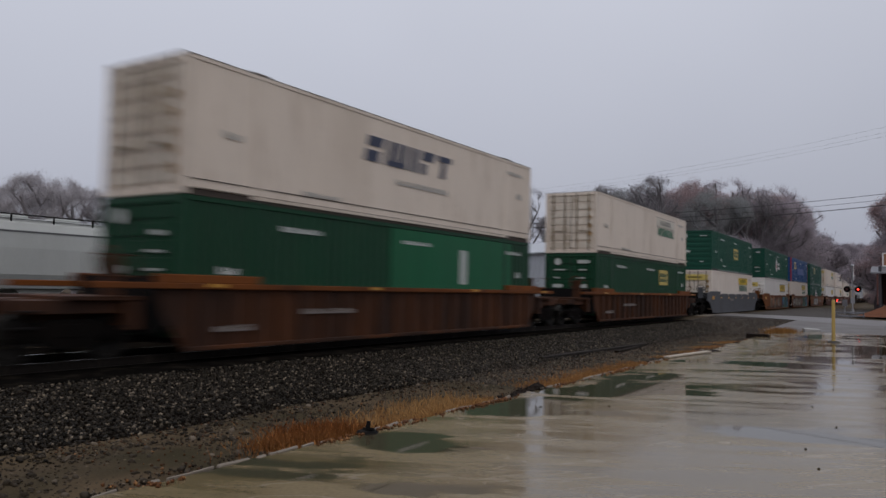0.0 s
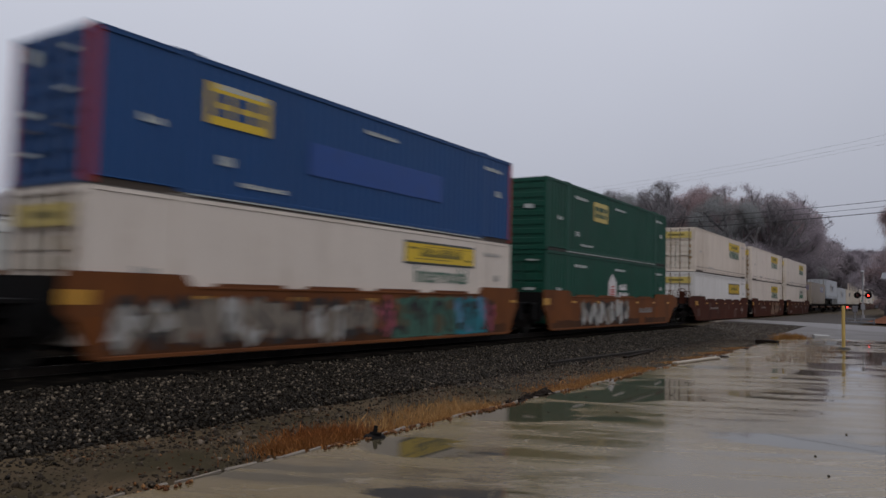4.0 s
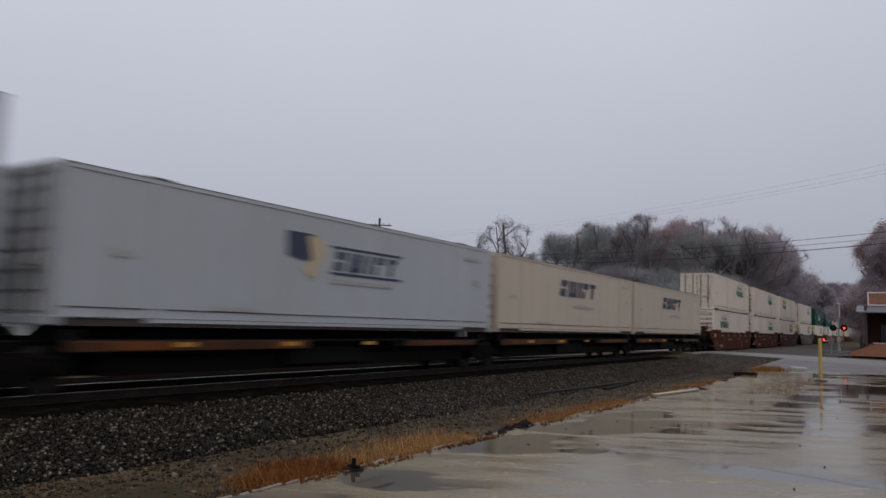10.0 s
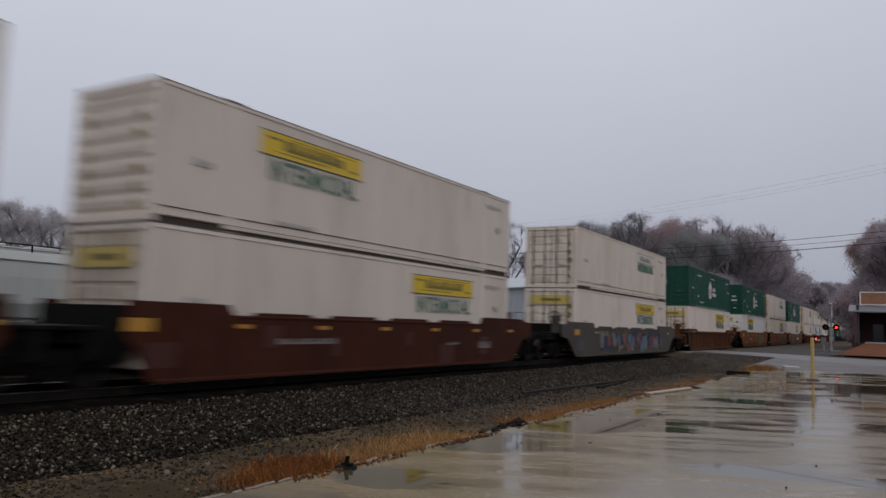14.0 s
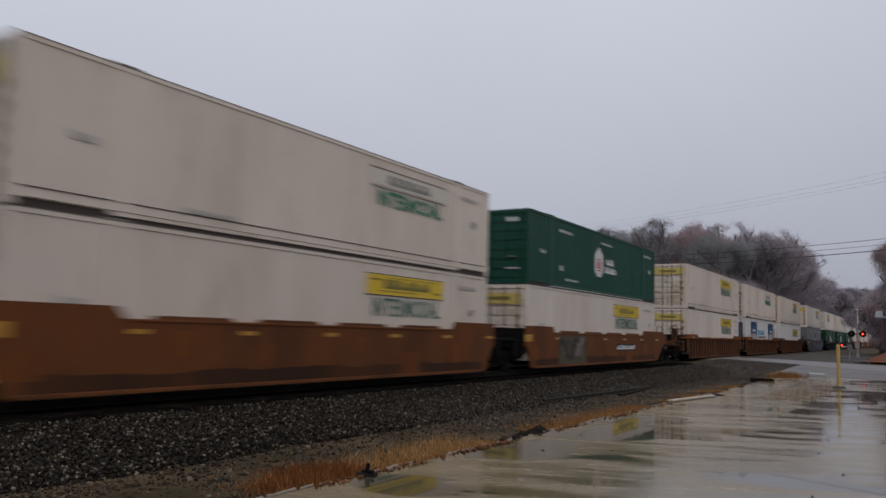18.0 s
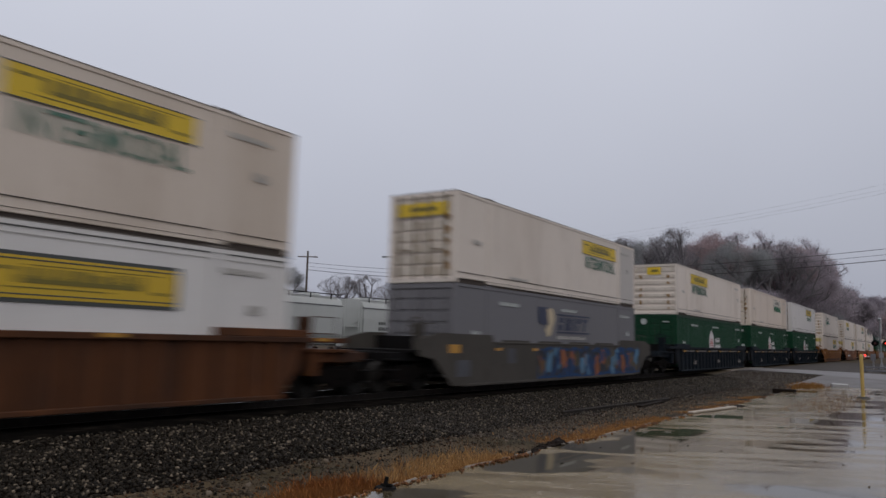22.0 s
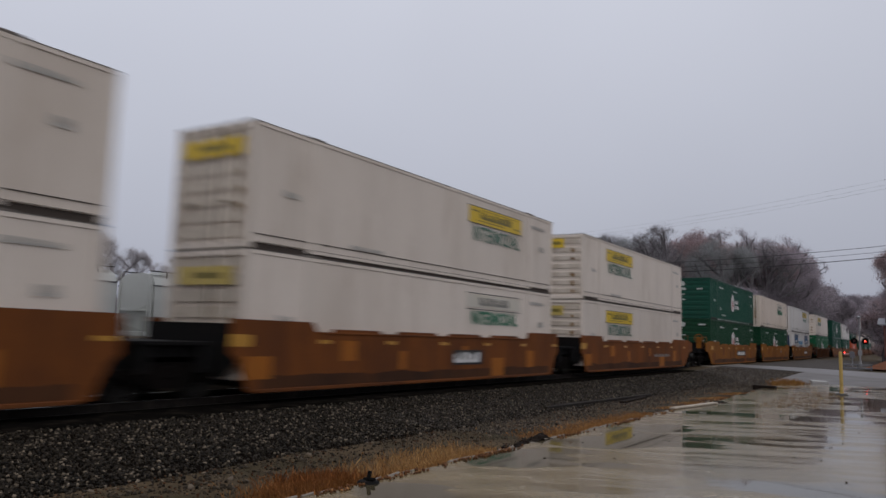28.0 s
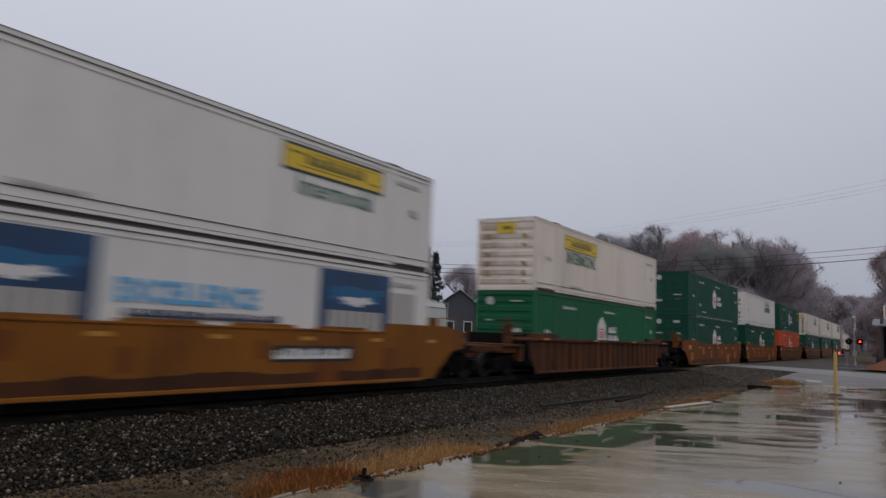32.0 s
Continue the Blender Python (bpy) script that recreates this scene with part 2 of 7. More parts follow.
M_TEXT_OLIVE = mat("olive_decal", (0.16, 0.125, 0.015), rough=0.5, grime=0, var=0.1)
M_TEXT_GREY = mat("grey_decal", (0.36, 0.34, 0.31), rough=0.5, grime=0, var=0.1)
M_EMBLEM = mat("white_emblem", (0.58, 0.56, 0.55), rough=0.5, grime=0.2, grime_col=(0.4, 0.38, 0.36), var=0.1)
M_TEXT_W = mat("white_decal", (0.40, 0.42, 0.40), rough=0.5, grime=0.2, grime_col=(0.4, 0.4, 0.38), var=0.1)
M_NAVY = mat("navy_decal", (0.022, 0.030, 0.065), rough=0.5, grime=0.1, var=0.1)
M_PURPLE = mat("violet_decal", (0.13, 0.115, 0.23), rough=0.5, grime=0.3, grime_col=(0.35, 0.33, 0.36), var=0.12)
M_SKYBLUE = mat("sky_blue_decal", (0.10, 0.34, 0.58), rough=0.5, grime=0, var=0.05)
M_DEEPBLUE = mat("deep_blue_decal", (0.008, 0.036, 0.095), rough=0.45, grime=0.5, grime_col=(0.01, 0.09, 0.22), scale=0.9, var=0.2)
M_SAND = mat("sand_decal", (0.46, 0.37, 0.24), rough=0.5, grime=0, var=0.1)
M_REFLECT = mat("yellow_reflector", (0.44, 0.215, 0.02), rough=0.35, grime=0.2)
M_REDTEXT = mat("red_decal", (0.40, 0.045, 0.04), rough=0.5, grime=0)
M_DOOR_RUST = mat("rust_stain", (0.27, 0.165, 0.075), rough=0.8, spec=0.1, grime=0.8, grime_col=(0.085, 0.045, 0.022), scale=2.5, rnd=0.2)
G_COLS = {k: mat("spray_" + k, c, rough=0.6, spec=0.15, grime=0.25, grime_col=(0.12, 0.08, 0.06), var=0.15, scale=1.5) for k, c in dict(
    bone=(0.185, 0.158, 0.130), white=(0.34, 0.33, 0.31), black=(0.03, 0.03, 0.03), teal=(0.02, 0.16, 0.20), pine=(0.05, 0.12, 0.09), pink=(0.33, 0.08, 0.12),
    sky=(0.09, 0.19, 0.29), blue=(0.014, 0.045, 0.12), olive=(0.085, 0.072, 0.045), rust=(0.25, 0.09, 0.04), peach=(0.42, 0.22, 0.13)).items()}


# ---- building helpers ----
def quad_box(bm, x0, x1, y0, y1, z0, z1):
    v = [bm.verts.new(p) for p in ((x0, y0, z0), (x1, y0, z0), (x1, y1, z0), (x0, y1, z0), (x0, y0, z1), (x1, y0, z1), (x1, y1, z1), (x0, y1, z1))]
    for f in ((3, 2, 1, 0), (4, 5, 6, 7), (0, 1, 5, 4), (1, 2, 6, 5), (2, 3, 7, 6), (3, 0, 4, 7)):
        bm.faces.new([v[i] for i in f])
    return v


def tube(bm, pts, radii, sides=6):
    """A tapered tube through points."""
    rings = []
    for i, p in enumerate(pts):
        d = (Vector(pts[min(i + 1, len(pts) - 1)]) - Vector(pts[max(i - 1, 0)])).normalized()
        q = d.to_track_quat("Z", "Y")
        rings.append([bm.verts.new(Vector(p) + q @ Vector((math.cos(2 * math.pi * k / sides) * radii[i], math.sin(2 * math.pi * k / sides) * radii[i], 0))) for k in range(sides)])
    for a, b in zip(rings, rings[1:]):
        for k in range(sides):
            bm.faces.new((a[k], a[(k + 1) % sides], b[(k + 1) % sides], b[k]))
    if sides > 2:
        bm.faces.new(rings[0][::-1])
        bm.faces.new(rings[-1])


def prism_x(bm, pts, x0, x1):
    """A plate whose outline lies in the y-z plane, from x0 to x1."""
    a = [bm.verts.new((x0, y, z)) for y, z in pts]
    b = [bm.verts.new((x1, y, z)) for y, z in pts]
    n = len(pts)
    bm.faces.new(a[::-1])
    bm.faces.new(b)
    for i in range(n):
        bm.faces.new((a[i], a[(i + 1) % n], b[(i + 1) % n], b[i]))


CACHE = {}


def mesh(key, build, bevel=0.0):
    """The mesh that build(bm) makes, built once for each key."""
    if key not in CACHE:
        bm = bmesh.new()
        build(bm)
        if bevel:
            bmesh.ops.bevel(bm, geom=[e for e in bm.edges], offset=bevel, segments=1, affect="EDGES", profile=0.7, clamp_overlap=True)
        bmesh.ops.recalc_face_normals(bm, faces=bm.faces)
        me = bpy.data.meshes.new(str(key[0]))
        bm.to_mesh(me)
        bm.free()
        CACHE[key] = me
    return CACHE[key]


def part(name, me, material, parent=None, label="", at=(0, 0, 0), turn=(0, 0, 0), kind=""):
    """Links a mesh as one object under a thing or a part; a mesh that is shared keeps its material on the object."""
    ob = new(name, me)
    if not me.materials:
        me.materials.append(None)
    ob.material_slots[0].link = "OBJECT"
    ob.material_slots[0].material = material
    ob.location = at
    ob.rotation_euler = [radians(a) for a in turn]
    if parent:
        ob.parent = parent
    return tagged(ob, label=label, kind=kind)


def block(name, size, material, parent=None, at=(0, 0, 0), label="", bevel=0.012, turn=(0, 0, 0)):
    """A box with softened edges, centred on its place."""
    x, y, z = (s / 2 for s in size)
    b = min(bevel, min(size) * 0.3)
    return part(name, mesh(("block", *(round(s, 4) for s in size), b), lambda bm: quad_box(bm, -x, x, -y, y, -z, z), b), material, parent, label, at, turn)


def thing(name, label, category, group="", at=(0, 0, 0)):
    return tagged(_at(new(name), at), label, category, group)


def _at(ob, at):
    ob.location = at
    return ob


def text_mesh(words, height, depth=0.006, width=None, weight=0.012):
    """Block letters in the built-in font, lying in the y-z plane and read from +x."""
    key = ("text", words, height, width)
    if key not in CACHE:
        cu = bpy.data.curves.new("letters", "FONT")
        cu.body, cu.size, cu.extrude, cu.align_x, cu.align_y, cu.offset = words, height / 0.7, depth / 2, "CENTER", "CENTER", height * weight
        cu.resolution_u = 2
        ob = new("letters", cu)
        bpy.context.view_layer.update()
        me = bpy.data.meshes.new_from_object(ob.evaluated_get(bpy.context.evaluated_depsgraph_get()))
        bpy.data.objects.remove(ob)
        me.transform(Matrix(((0, 0, 1, 0), (1, 0, 0, 0), (0, 1, 0, 0), (0, 0, 0, 1))))
        if width:
            me.transform(Matrix.Diagonal((1, width / (max(v.co.y for v in me.vertices) - min(v.co.y for v in me.vertices)), 1, 1)))
        me.materials.clear()
        CACHE[key] = me
    return CACHE[key]


MOVING = []
SPEED = 22.8
TRACK_X, RAIL_Z = -13.70, 0.21
BOX_L, BOX_H, BOX_W = 16.15, 2.89, 2.59


# ---- containers ----
def m_side(kind):
    def build(bm):
        h = BOX_L / 2 - 0.14
        pts = []
        if kind == "flat":
            n = 26
            step = 2 * h / n
            for i in range(n):
                y = -h + i * step
                pts += [(y + 0.02, 0.0), (y + step - 0.02, 0.0), (y + step - 0.012, -0.0025), (y + step + 0.012, -0.0025)]
        else:
            n = 54
            step = 2 * h / n
            for i in range(n):
                y = -h + i * step
                pts += [(y, 0.0), (y + step * 0.42, 0.0), (y + step * 0.55, -0.028), (y + step * 0.87, -0.028)]
        pts.append((h, 0.0))
        rows = [[bm.verts.new((BOX_W / 2 - 0.012 + d, y, z)) for y, d in pts] for z in (0.16, BOX_H - 0.10)]
        for i in range(len(pts) - 1):
            bm.faces.new((rows[0][i], rows[0][i + 1], rows[1][i + 1], rows[1][i]))
    return mesh(("side_wall", kind), build)


def m_core():
    def build(bm):
        w, h = BOX_W / 2 - 0.05, BOX_L / 2 - 0.06
        quad_box(bm, -w, w, -h, h, 0.13, BOX_H - 0.06)
    return mesh(("core",), build)


def m_roof():
    def build(bm):
        h, n = BOX_L / 2 - 0.05, 24
        w = BOX_W / 2 - 0.04
        ys = []
        for i in range(n):
            y = -h + 2 * h * i / n
            ys += [(y, 0), (y + 0.28, 0), (y + 0.34, -0.02), (y + 0.60, -0.02)]
        ys.append((h, 0))
        rows = [[bm.verts.new((x, y, BOX_H - 0.03 + d)) for y, d in ys] for x in (-w, w)]
        for i in range(len(ys) - 1):
            bm.faces.new((rows[0][i], rows[1][i], rows[1][i + 1], rows[0][i + 1]))
    return mesh(("roof_sheet",), build)


def m_ribbed_end():
    def build(bm):
        w = BOX_W / 2 - 0.13
        z0, n = 0.20, 7
        step = (BOX_H - 0.34) / n
        pts = [(z0 - 0.02, 0.0)]
        for i in range(n):
            z = z0 + i * step
            pts += [(z + 0.05, 0.0), (z + 0.08, -0.05), (z + step - 0.10, -0.05), (z + step - 0.06, 0.0)]
        pts.append((BOX_H - 0.10, 0.0))
        rows = [[bm.verts.new((x, -BOX_L / 2 + 0.075 + d, z)) for z, d in pts] for x in (-w, w)]
        for i in range(len(pts) - 1):
            bm.faces.new((rows[0][i], rows[1][i], rows[1][i + 1], rows[0][i + 1]))
    return mesh(("ribbed_end",), build)


def m_door():
    """One door leaf: seven proud bands parted by narrow deep grooves."""
    def build(bm):
        w = (BOX_W - 0.30) / 2 - 0.015
        z0, z1, n = 0.20, BOX_H - 0.14, 7
        step = (z1 - z0) / n
        pts = [(z0, 0.045)]
        for i in range(n):
            z = z0 + i * step
            pts += [(z + 0.045, 0.045), (z + 0.055, 0.0), (z + step - 0.055, 0.0), (z + step - 0.045, 0.045)]
        pts.append((z1, 0.045))
        rows = [[bm.verts.new((x, d, z)) for z, d in pts] for x in (0.0, w)]
        for i in range(len(pts) - 1):
            bm.faces.new((rows[0][i], rows[1][i], rows[1][i + 1], rows[0][i + 1]))
    return mesh(("door_leaf",), build)


def m_rust_runs(seed, spots):
    """Uneven rust patches with runs below them, lying in the x-z plane as one thin sheet."""
    rng = random.Random(seed)

    def build(bm):
        for x, z, w, h in spots:
            n, pts = 12, []
            for i in range(n):
                a = 2 * math.pi * i / n
                r = rng.uniform(0.55, 1.0)
                pts.append((x + math.cos(a) * w * r, z + math.sin(a) * h * r - (h * rng.uniform(0, 0.8) if math.sin(a) < -0.5 else 0)))
            a = [bm.verts.new((p, 0.0, q)) for p, q in pts]
            b = [bm.verts.new((p, 0.003, q)) for p, q in pts]
            bm.faces.new(a)
            bm.faces.new(b[::-1])
            for i in range(n):
                bm.faces.new((a[i], b[i], b[(i + 1) % n], a[(i + 1) % n]))
    return mesh(("rust_stain", seed), build)


def m_casting():
    return mesh(("casting",), lambda bm: quad_box(bm, -0.085, 0.085, -0.089, 0.089, 0, 0.118), 0.014)


def m_rail(kind):
    hh = BOX_L / 2 - 0.12
    if kind == "top":
        return mesh(("rail_top",), lambda bm: quad_box(bm, -0.05, 0.006, -hh, hh, BOX_H - 0.10, BOX_H - 0.005), 0.01)

    def build(bm):
        quad_box(bm, -0.05, 0.0, -6.1, 6.1, 0.068, 0.165)
        for a, b in ((-hh, -6.101), (6.101, hh)):
            quad_box(bm, -0.05, 0.0, a, b, 0.135, 0.165)
    return mesh(("rail_bottom",), build, 0.01)


def m_roof_edge():
    """The folded lip that runs round the roof, with low caps over the stacking posts."""
    def build(bm):
        w, h, z = BOX_W / 2 + 0.004, BOX_L / 2 + 0.002, BOX_H - 0.012
        for x0, x1, y0, y1 in ((w - 0.05, w + 0.006, -h, h), (-w - 0.006, -w + 0.05, -h, h), (-w + 0.05, w - 0.05, -h, -h + 0.05), (-w + 0.05, w - 0.05, h - 0.05, h)):
            quad_box(bm, x0, x1, y0, y1, z, z + 0.020)
        for x in (w - 0.06, -w + 0.06):
            for y in (-6.01, 6.01):
                quad_box(bm, x - 0.07, x + 0.07, y - 0.30, y + 0.30, z + 0.021, z + 0.050)
    return mesh(("roof_edge",), build)


def decal(parent, name, material, y0, y1, z0, z1, lift=0.004, label="", x=None):
    """A thin painted or glued panel on the side towards +x; y counts from the far end."""
    return block(name, (0.005, y1 - y0, z1 - z0), material, parent, ((BOX_W / 2 if x is None else x) + lift, BOX_L / 2 + (y0 + y1) / 2, (z0 + z1) / 2), label, bevel=0.001)


def skyline(bm, y0, y1, z0, h, n, rng):
    """A row of plain bars joined along their foot: one flat shape."""
    step = (y1 - y0) / n
    pts = [(y1, z0), (y0, z0)]
    for i in range(n):
        y, wd = y0 + i * step, step * rng.uniform(0.68, 0.84)
        k = h * rng.choice((1, 1, 1, 0.82))
        low = z0 + h * (0.3 if i < n - 1 else 0.02)
        if rng.random() < 0.4:
            pts += [(y, z0 + k), (y + wd * 0.32, z0 + k), (y + wd * 0.32, z0 + k * 0.5), (y + wd * 0.66, z0 + k * 0.5), (y + wd * 0.66, z0 + k), (y + wd, z0 + k), (y + wd, low)]
        else:
            pts += [(y, z0 + k), (y + wd, z0 + k), (y + wd, low)]
        if i < n - 1:
            pts.append((y + step, low))
    prism_x(bm, pts, 0, 0.004)


def bars(parent, name, material, y0, y1, z0, z1, n, seed, lift=0.008, x=None):
    """Writing too small to read, as one row of plain bars."""
    rng = random.Random(seed)

    def build(bm):
        skyline(bm, y0, y1, z0, z1 - z0, n, rng)
    me = mesh(("bars", y0, y1, z0, z1, n, seed), build)
    return part(name, me, material, parent, at=((BOX_W / 2 if x is None else x) + lift, BOX_L / 2, 0))


def m_hexagon(s):
    def build(bm):
        prism_x(bm, [(s * a, s * b) for a, b in ((0, 0.86), (0.60, 0.42), (0.64, -0.38), (0.32, -0.72), (-0.32, -0.72), (-0.64, -0.38), (-0.60, 0.42))], 0, 0.005)
    return mesh(("hexagon", s), build)


def m_slant(n, w, h, lean, gap):
    """A row of slanting blocks, the shape of a painted wordmark."""
    def build(bm):
        y = 0.0
        for i in range(n):
            k = (1.0, 1.35, 0.45, 0.95, 1.0)[i % 5] * w
            if i % 5 in (0, 3):
                prism_x(bm, [(y + lean * 1.1, h * 0.60), (y + k * 0.9 + lean * 1.1, h * 0.60), (y + k + lean * 1.8, h), (y + lean * 1.8, h)], 0, 0.005)
                prism_x(bm, [(y, 0), (y + k * (0.85 if i % 5 == 0 else 0.45), 0), (y + k * (0.85 if i % 5 == 0 else 0.45) + lean * 0.8, h * 0.45), (y + lean * 0.8, h * 0.45)], 0, 0.005)
            elif i % 5 == 4:
                prism_x(bm, [(y + lean * 1.3, h * 0.74), (y + k + lean * 1.3, h * 0.74), (y + k + lean * 1.8, h), (y + lean * 1.8, h)], 0, 0.005)
                prism_x(bm, [(y + k * 0.3, 0), (y + k * 0.66, 0), (y + k * 0.66 + lean * 1.2, h * 0.70), (y + k * 0.3 + lean * 1.2, h * 0.70)], 0, 0.005)
            elif i % 5 == 1:
                for a in (0.0, 0.37, 0.74):
                    prism_x(bm, [(y + k * a, 0), (y + k * (a + 0.26), 0), (y + k * (a + 0.26) + lean * 1.8, h), (y + k * a + lean * 1.8, h)], 0, 0.005)
                prism_x(bm, [(y + k * 0.26, 0), (y + k * 0.74, 0), (y + k * 0.74 + lean * 0.4, h * 0.22), (y + k * 0.26 + lean * 0.4, h * 0.22)], 0, 0.005)
            else:
                prism_x(bm, [(y, 0), (y + k, 0), (y + k + lean * 1.8, h), (y + lean * 1.8, h)], 0, 0.005)
            y += k + gap
    return mesh(("slant", n, w, h, lean, gap), build)


def m_blob(seed, w, h, rough=0.25, n=16):
    rng = random.Random(seed)

    def build(bm):
        pts = []
        for i in range(n):
            a = 2 * math.pi * i / n
            c, s = math.cos(a), math.sin(a)
            k = max(abs(c), abs(s)) ** -0.7
            r = 1 - rough * rng.random()
            pts.append((c * k * r * w / 2, s * k * r * h / 2))
        prism_x(bm, pts, 0, 0.004)
    return mesh(("blob", seed, w, h, rough), build)


def add_decals(ob, kinds, seed):
    cx, far, h_end = BOX_W / 2, BOX_L / 2, BOX_L / 2
    for kind, *arg in kinds:
        at = arg[0] if arg else 0.0
        if kind in ("yp", "yb", "yk", "op"):
            y0, y1 = -6.62 + at, -2.82 + at
            if kind == "op":
                decal(ob, "decal_panel", M_FADED, y0, y1, 2.08, 2.50, label="faded wordmark panel with thin rules")
                for z in (2.02, 2.55):
                    decal(ob, "rule", M_TEXT_D, y0, y1, z - 0.012, z + 0.012, 0.006)
                bars(ob, "wordmark", mat("worn_wordmark", (0.20, 0.19, 0.17), grime=0.6, grime_col=(0.5, 0.46, 0.4), scale=3.0), y0 + 0.8, y1 - 0.8, 2.16, 2.42, 7, seed + 3, 0.010)
                part("lettering", text_mesh("INTERMODAL", 0.42, width=3.25, weight=0.04), M_TEXT_G, ob, "green lettering", (cx + 0.008, far + (y0 + y1) / 2 + 0.05, 1.72))
            else:
                if kind in ("yb", "yk"):
                    decal(ob, "panel_border", M_TEXT_D, y0 - 0.05, y1 + 0.05, 1.55 if kind == "yk" else 1.92, 2.38 if kind == "yk" else 2.60, 0.003)
                decal(ob, "decal_panel", M_GOLD if kind == "yk" else M_YELLOW, y0, y1, 1.62 if kind == "yk" else 1.97, 2.31 if kind == "yk" else 2.55, 0.008, "yellow wordmark panel")
                dz = -0.29 if kind == "yk" else 0.0
                bars(ob, "wordmark", M_TEXT_OLIVE, y0 + 0.75, y1 - 0.7, 2.16 + dz, 2.42 + dz, 7, seed + 3, 0.013)
                for z in (1.975 + dz, 2.545 + dz):
                    decal(ob, "rule", M_TEXT_D, y0 - 0.04, y1 + 0.04, z - 0.012, z + 0.012, 0.012)
                decal(ob, "rule", M_TEXT_OLIVE, y0 + 0.9, y1 - 0.35, 2.452 + dz, 2.470 + dz, 0.012)
                decal(ob, "rule", M_TEXT_OLIVE, y0 + 0.5, y1 - 1.4, 2.075 + dz, 2.10 + dz, 0.012)
                decal(ob, "small_print", M_TEXT_OLIVE, y0 + 0.18, y0 + 0.62, 2.36 + dz, 2.42 + dz, 0.012)
                decal(ob, "small_print", M_TEXT_OLIVE, y1 - 0.5, y1 - 0.2, 2.10 + dz, 2.16 + dz, 0.012)
                if kind == "yk":
                    continue
                part("lettering", text_mesh("Intermodal" if kind == "yb" else "INTERMODAL", 0.50, width=2.9 if kind == "yb" else 3.35), M_TEXT_G2, ob, "dark green lettering", (cx + 0.008, far + (y0 + y1) / 2 + 0.05, 1.62))
        elif kind == "hex":
            part("emblem", m_hexagon(0.88), M_EMBLEM, ob, "white seven-sided emblem", (cx + 0.005, far - 8.7, 1.45))
            part("emblem_bar", mesh(("emblem_bars",), lambda bm: [quad_box(bm, 0, 0.005, -w / 2, w / 2, z - 0.035, z + 0.035) for z, w in ((0.20, 0.40), (0.06, 0.66), (-0.05, 0.66), (-0.16, 0.66), (-0.30, 0.40))]), M_REDTEXT, ob, "dull red bars on the emblem", (cx + 0.011, far - 8.7, 1.40))
            bars(ob, "wordmark", M_EMBLEM, -7.75, -6.65, 1.46, 1.76, 3, 11, 0.006)
            bars(ob, "wordmark", M_EMBLEM, -7.9, -6.3, 1.06, 1.36, 5, 12, 0.006)
        elif kind == "emp":
            dz = arg[2] if arg[2:] else 0.0
            decal(ob, "decal_panel", M_YELLOW if not arg[1] else M_GOLD_PALE, at - 0.87, at + 0.87, 1.58 + dz, 2.45 + dz, label="yellow emblem panel")
            for dy, w in ((-0.52, 0.42), (0.05, 0.5), (0.55, 0.28)):
                decal(ob, "emblem_block", M_GREEN if arg[1] else M_BLUE, at + dy - w / 2, at + dy + w / 2, 1.76 + dz, 2.26 + dz, 0.009)
                decal(ob, "emblem_block", M_YELLOW if not arg[1] else M_GOLD_PALE, at + dy - w * 0.12, at + dy + w / 2 + 0.01, 1.94 + dz, 2.06 + dz, 0.013)
        elif kind == "swift":
            part("wordmark", m_slant(5, 0.76, 0.70, 0.10, 0.17), M_NAVY, ob, "slanting navy wordmark blocks", (cx + 0.006, far - 10.3, 1.60 + at))
            bars(ob, "small_print", M_TEXT_GREY, -8.8, -6.0, 1.12 + at, 1.26 + at, 12, seed + 5)
        elif kind == "swift2":
            part("emblem", mesh(("emblem_a",), lambda bm: prism_x(bm, [(-0.75, 0.5), (0.2, 0.5), (0.5, 0.2), (0.1, -0.2), (-0.7, -0.1)], 0, 0.005)), M_NAVY, ob, "navy emblem", (cx + 0.006, far - 9.7, 1.75 + at))
            part("emblem", mesh(("emblem_b",), lambda bm: prism_x(bm, [(0.0, 0.42), (0.5, 0.5), (0.7, 0.1), (0.35, -0.5), (0.1, -0.62), (-0.15, -0.35), (0.15, -0.1)], 0, 0.005)), M_SAND, ob, "sand emblem", (cx + 0.010, far - 9.7, 1.75 + at))
            part("wordmark", m_slant(5, 0.42, 0.50, 0.08, 0.18), M_NAVY, ob, "navy wordmark blocks", (cx + 0.008, far - 8.7, 1.42 + at))
            for z in (1.34, 2.02):
                decal(ob, "rule", M_NAVY, -8.8, -5.6, z + at - 0.03, z + at + 0.03, 0.008)
            bars(ob, "small_print", M_TEXT_GREY, -8.8, -6.0, 1.08 + at, 1.20 + at, 14, seed + 5)
        elif kind == "violet":
            decal(ob, "decal_panel", M_PURPLE, -6.1, -2.2, 1.72, 2.44, label="faded violet panel")
            part("wordmark", m_blob(5, 1.0, 0.42), M_TEXT_W, ob, "pale wordmark shape", (cx + 0.010, far - 5.3, 2.12))
            part("wordmark", m_blob(6, 1.3, 0.40), M_TEXT_W, ob, "pale wordmark shape", (cx + 0.010, far - 3.6, 2.15))
            block("end_decal", (2.0, 0.006, 0.62), M_PURPLE, ob, (0, -h_end - 0.008, 2.2), "faded violet panel on the doors")
        elif kind == "photo":
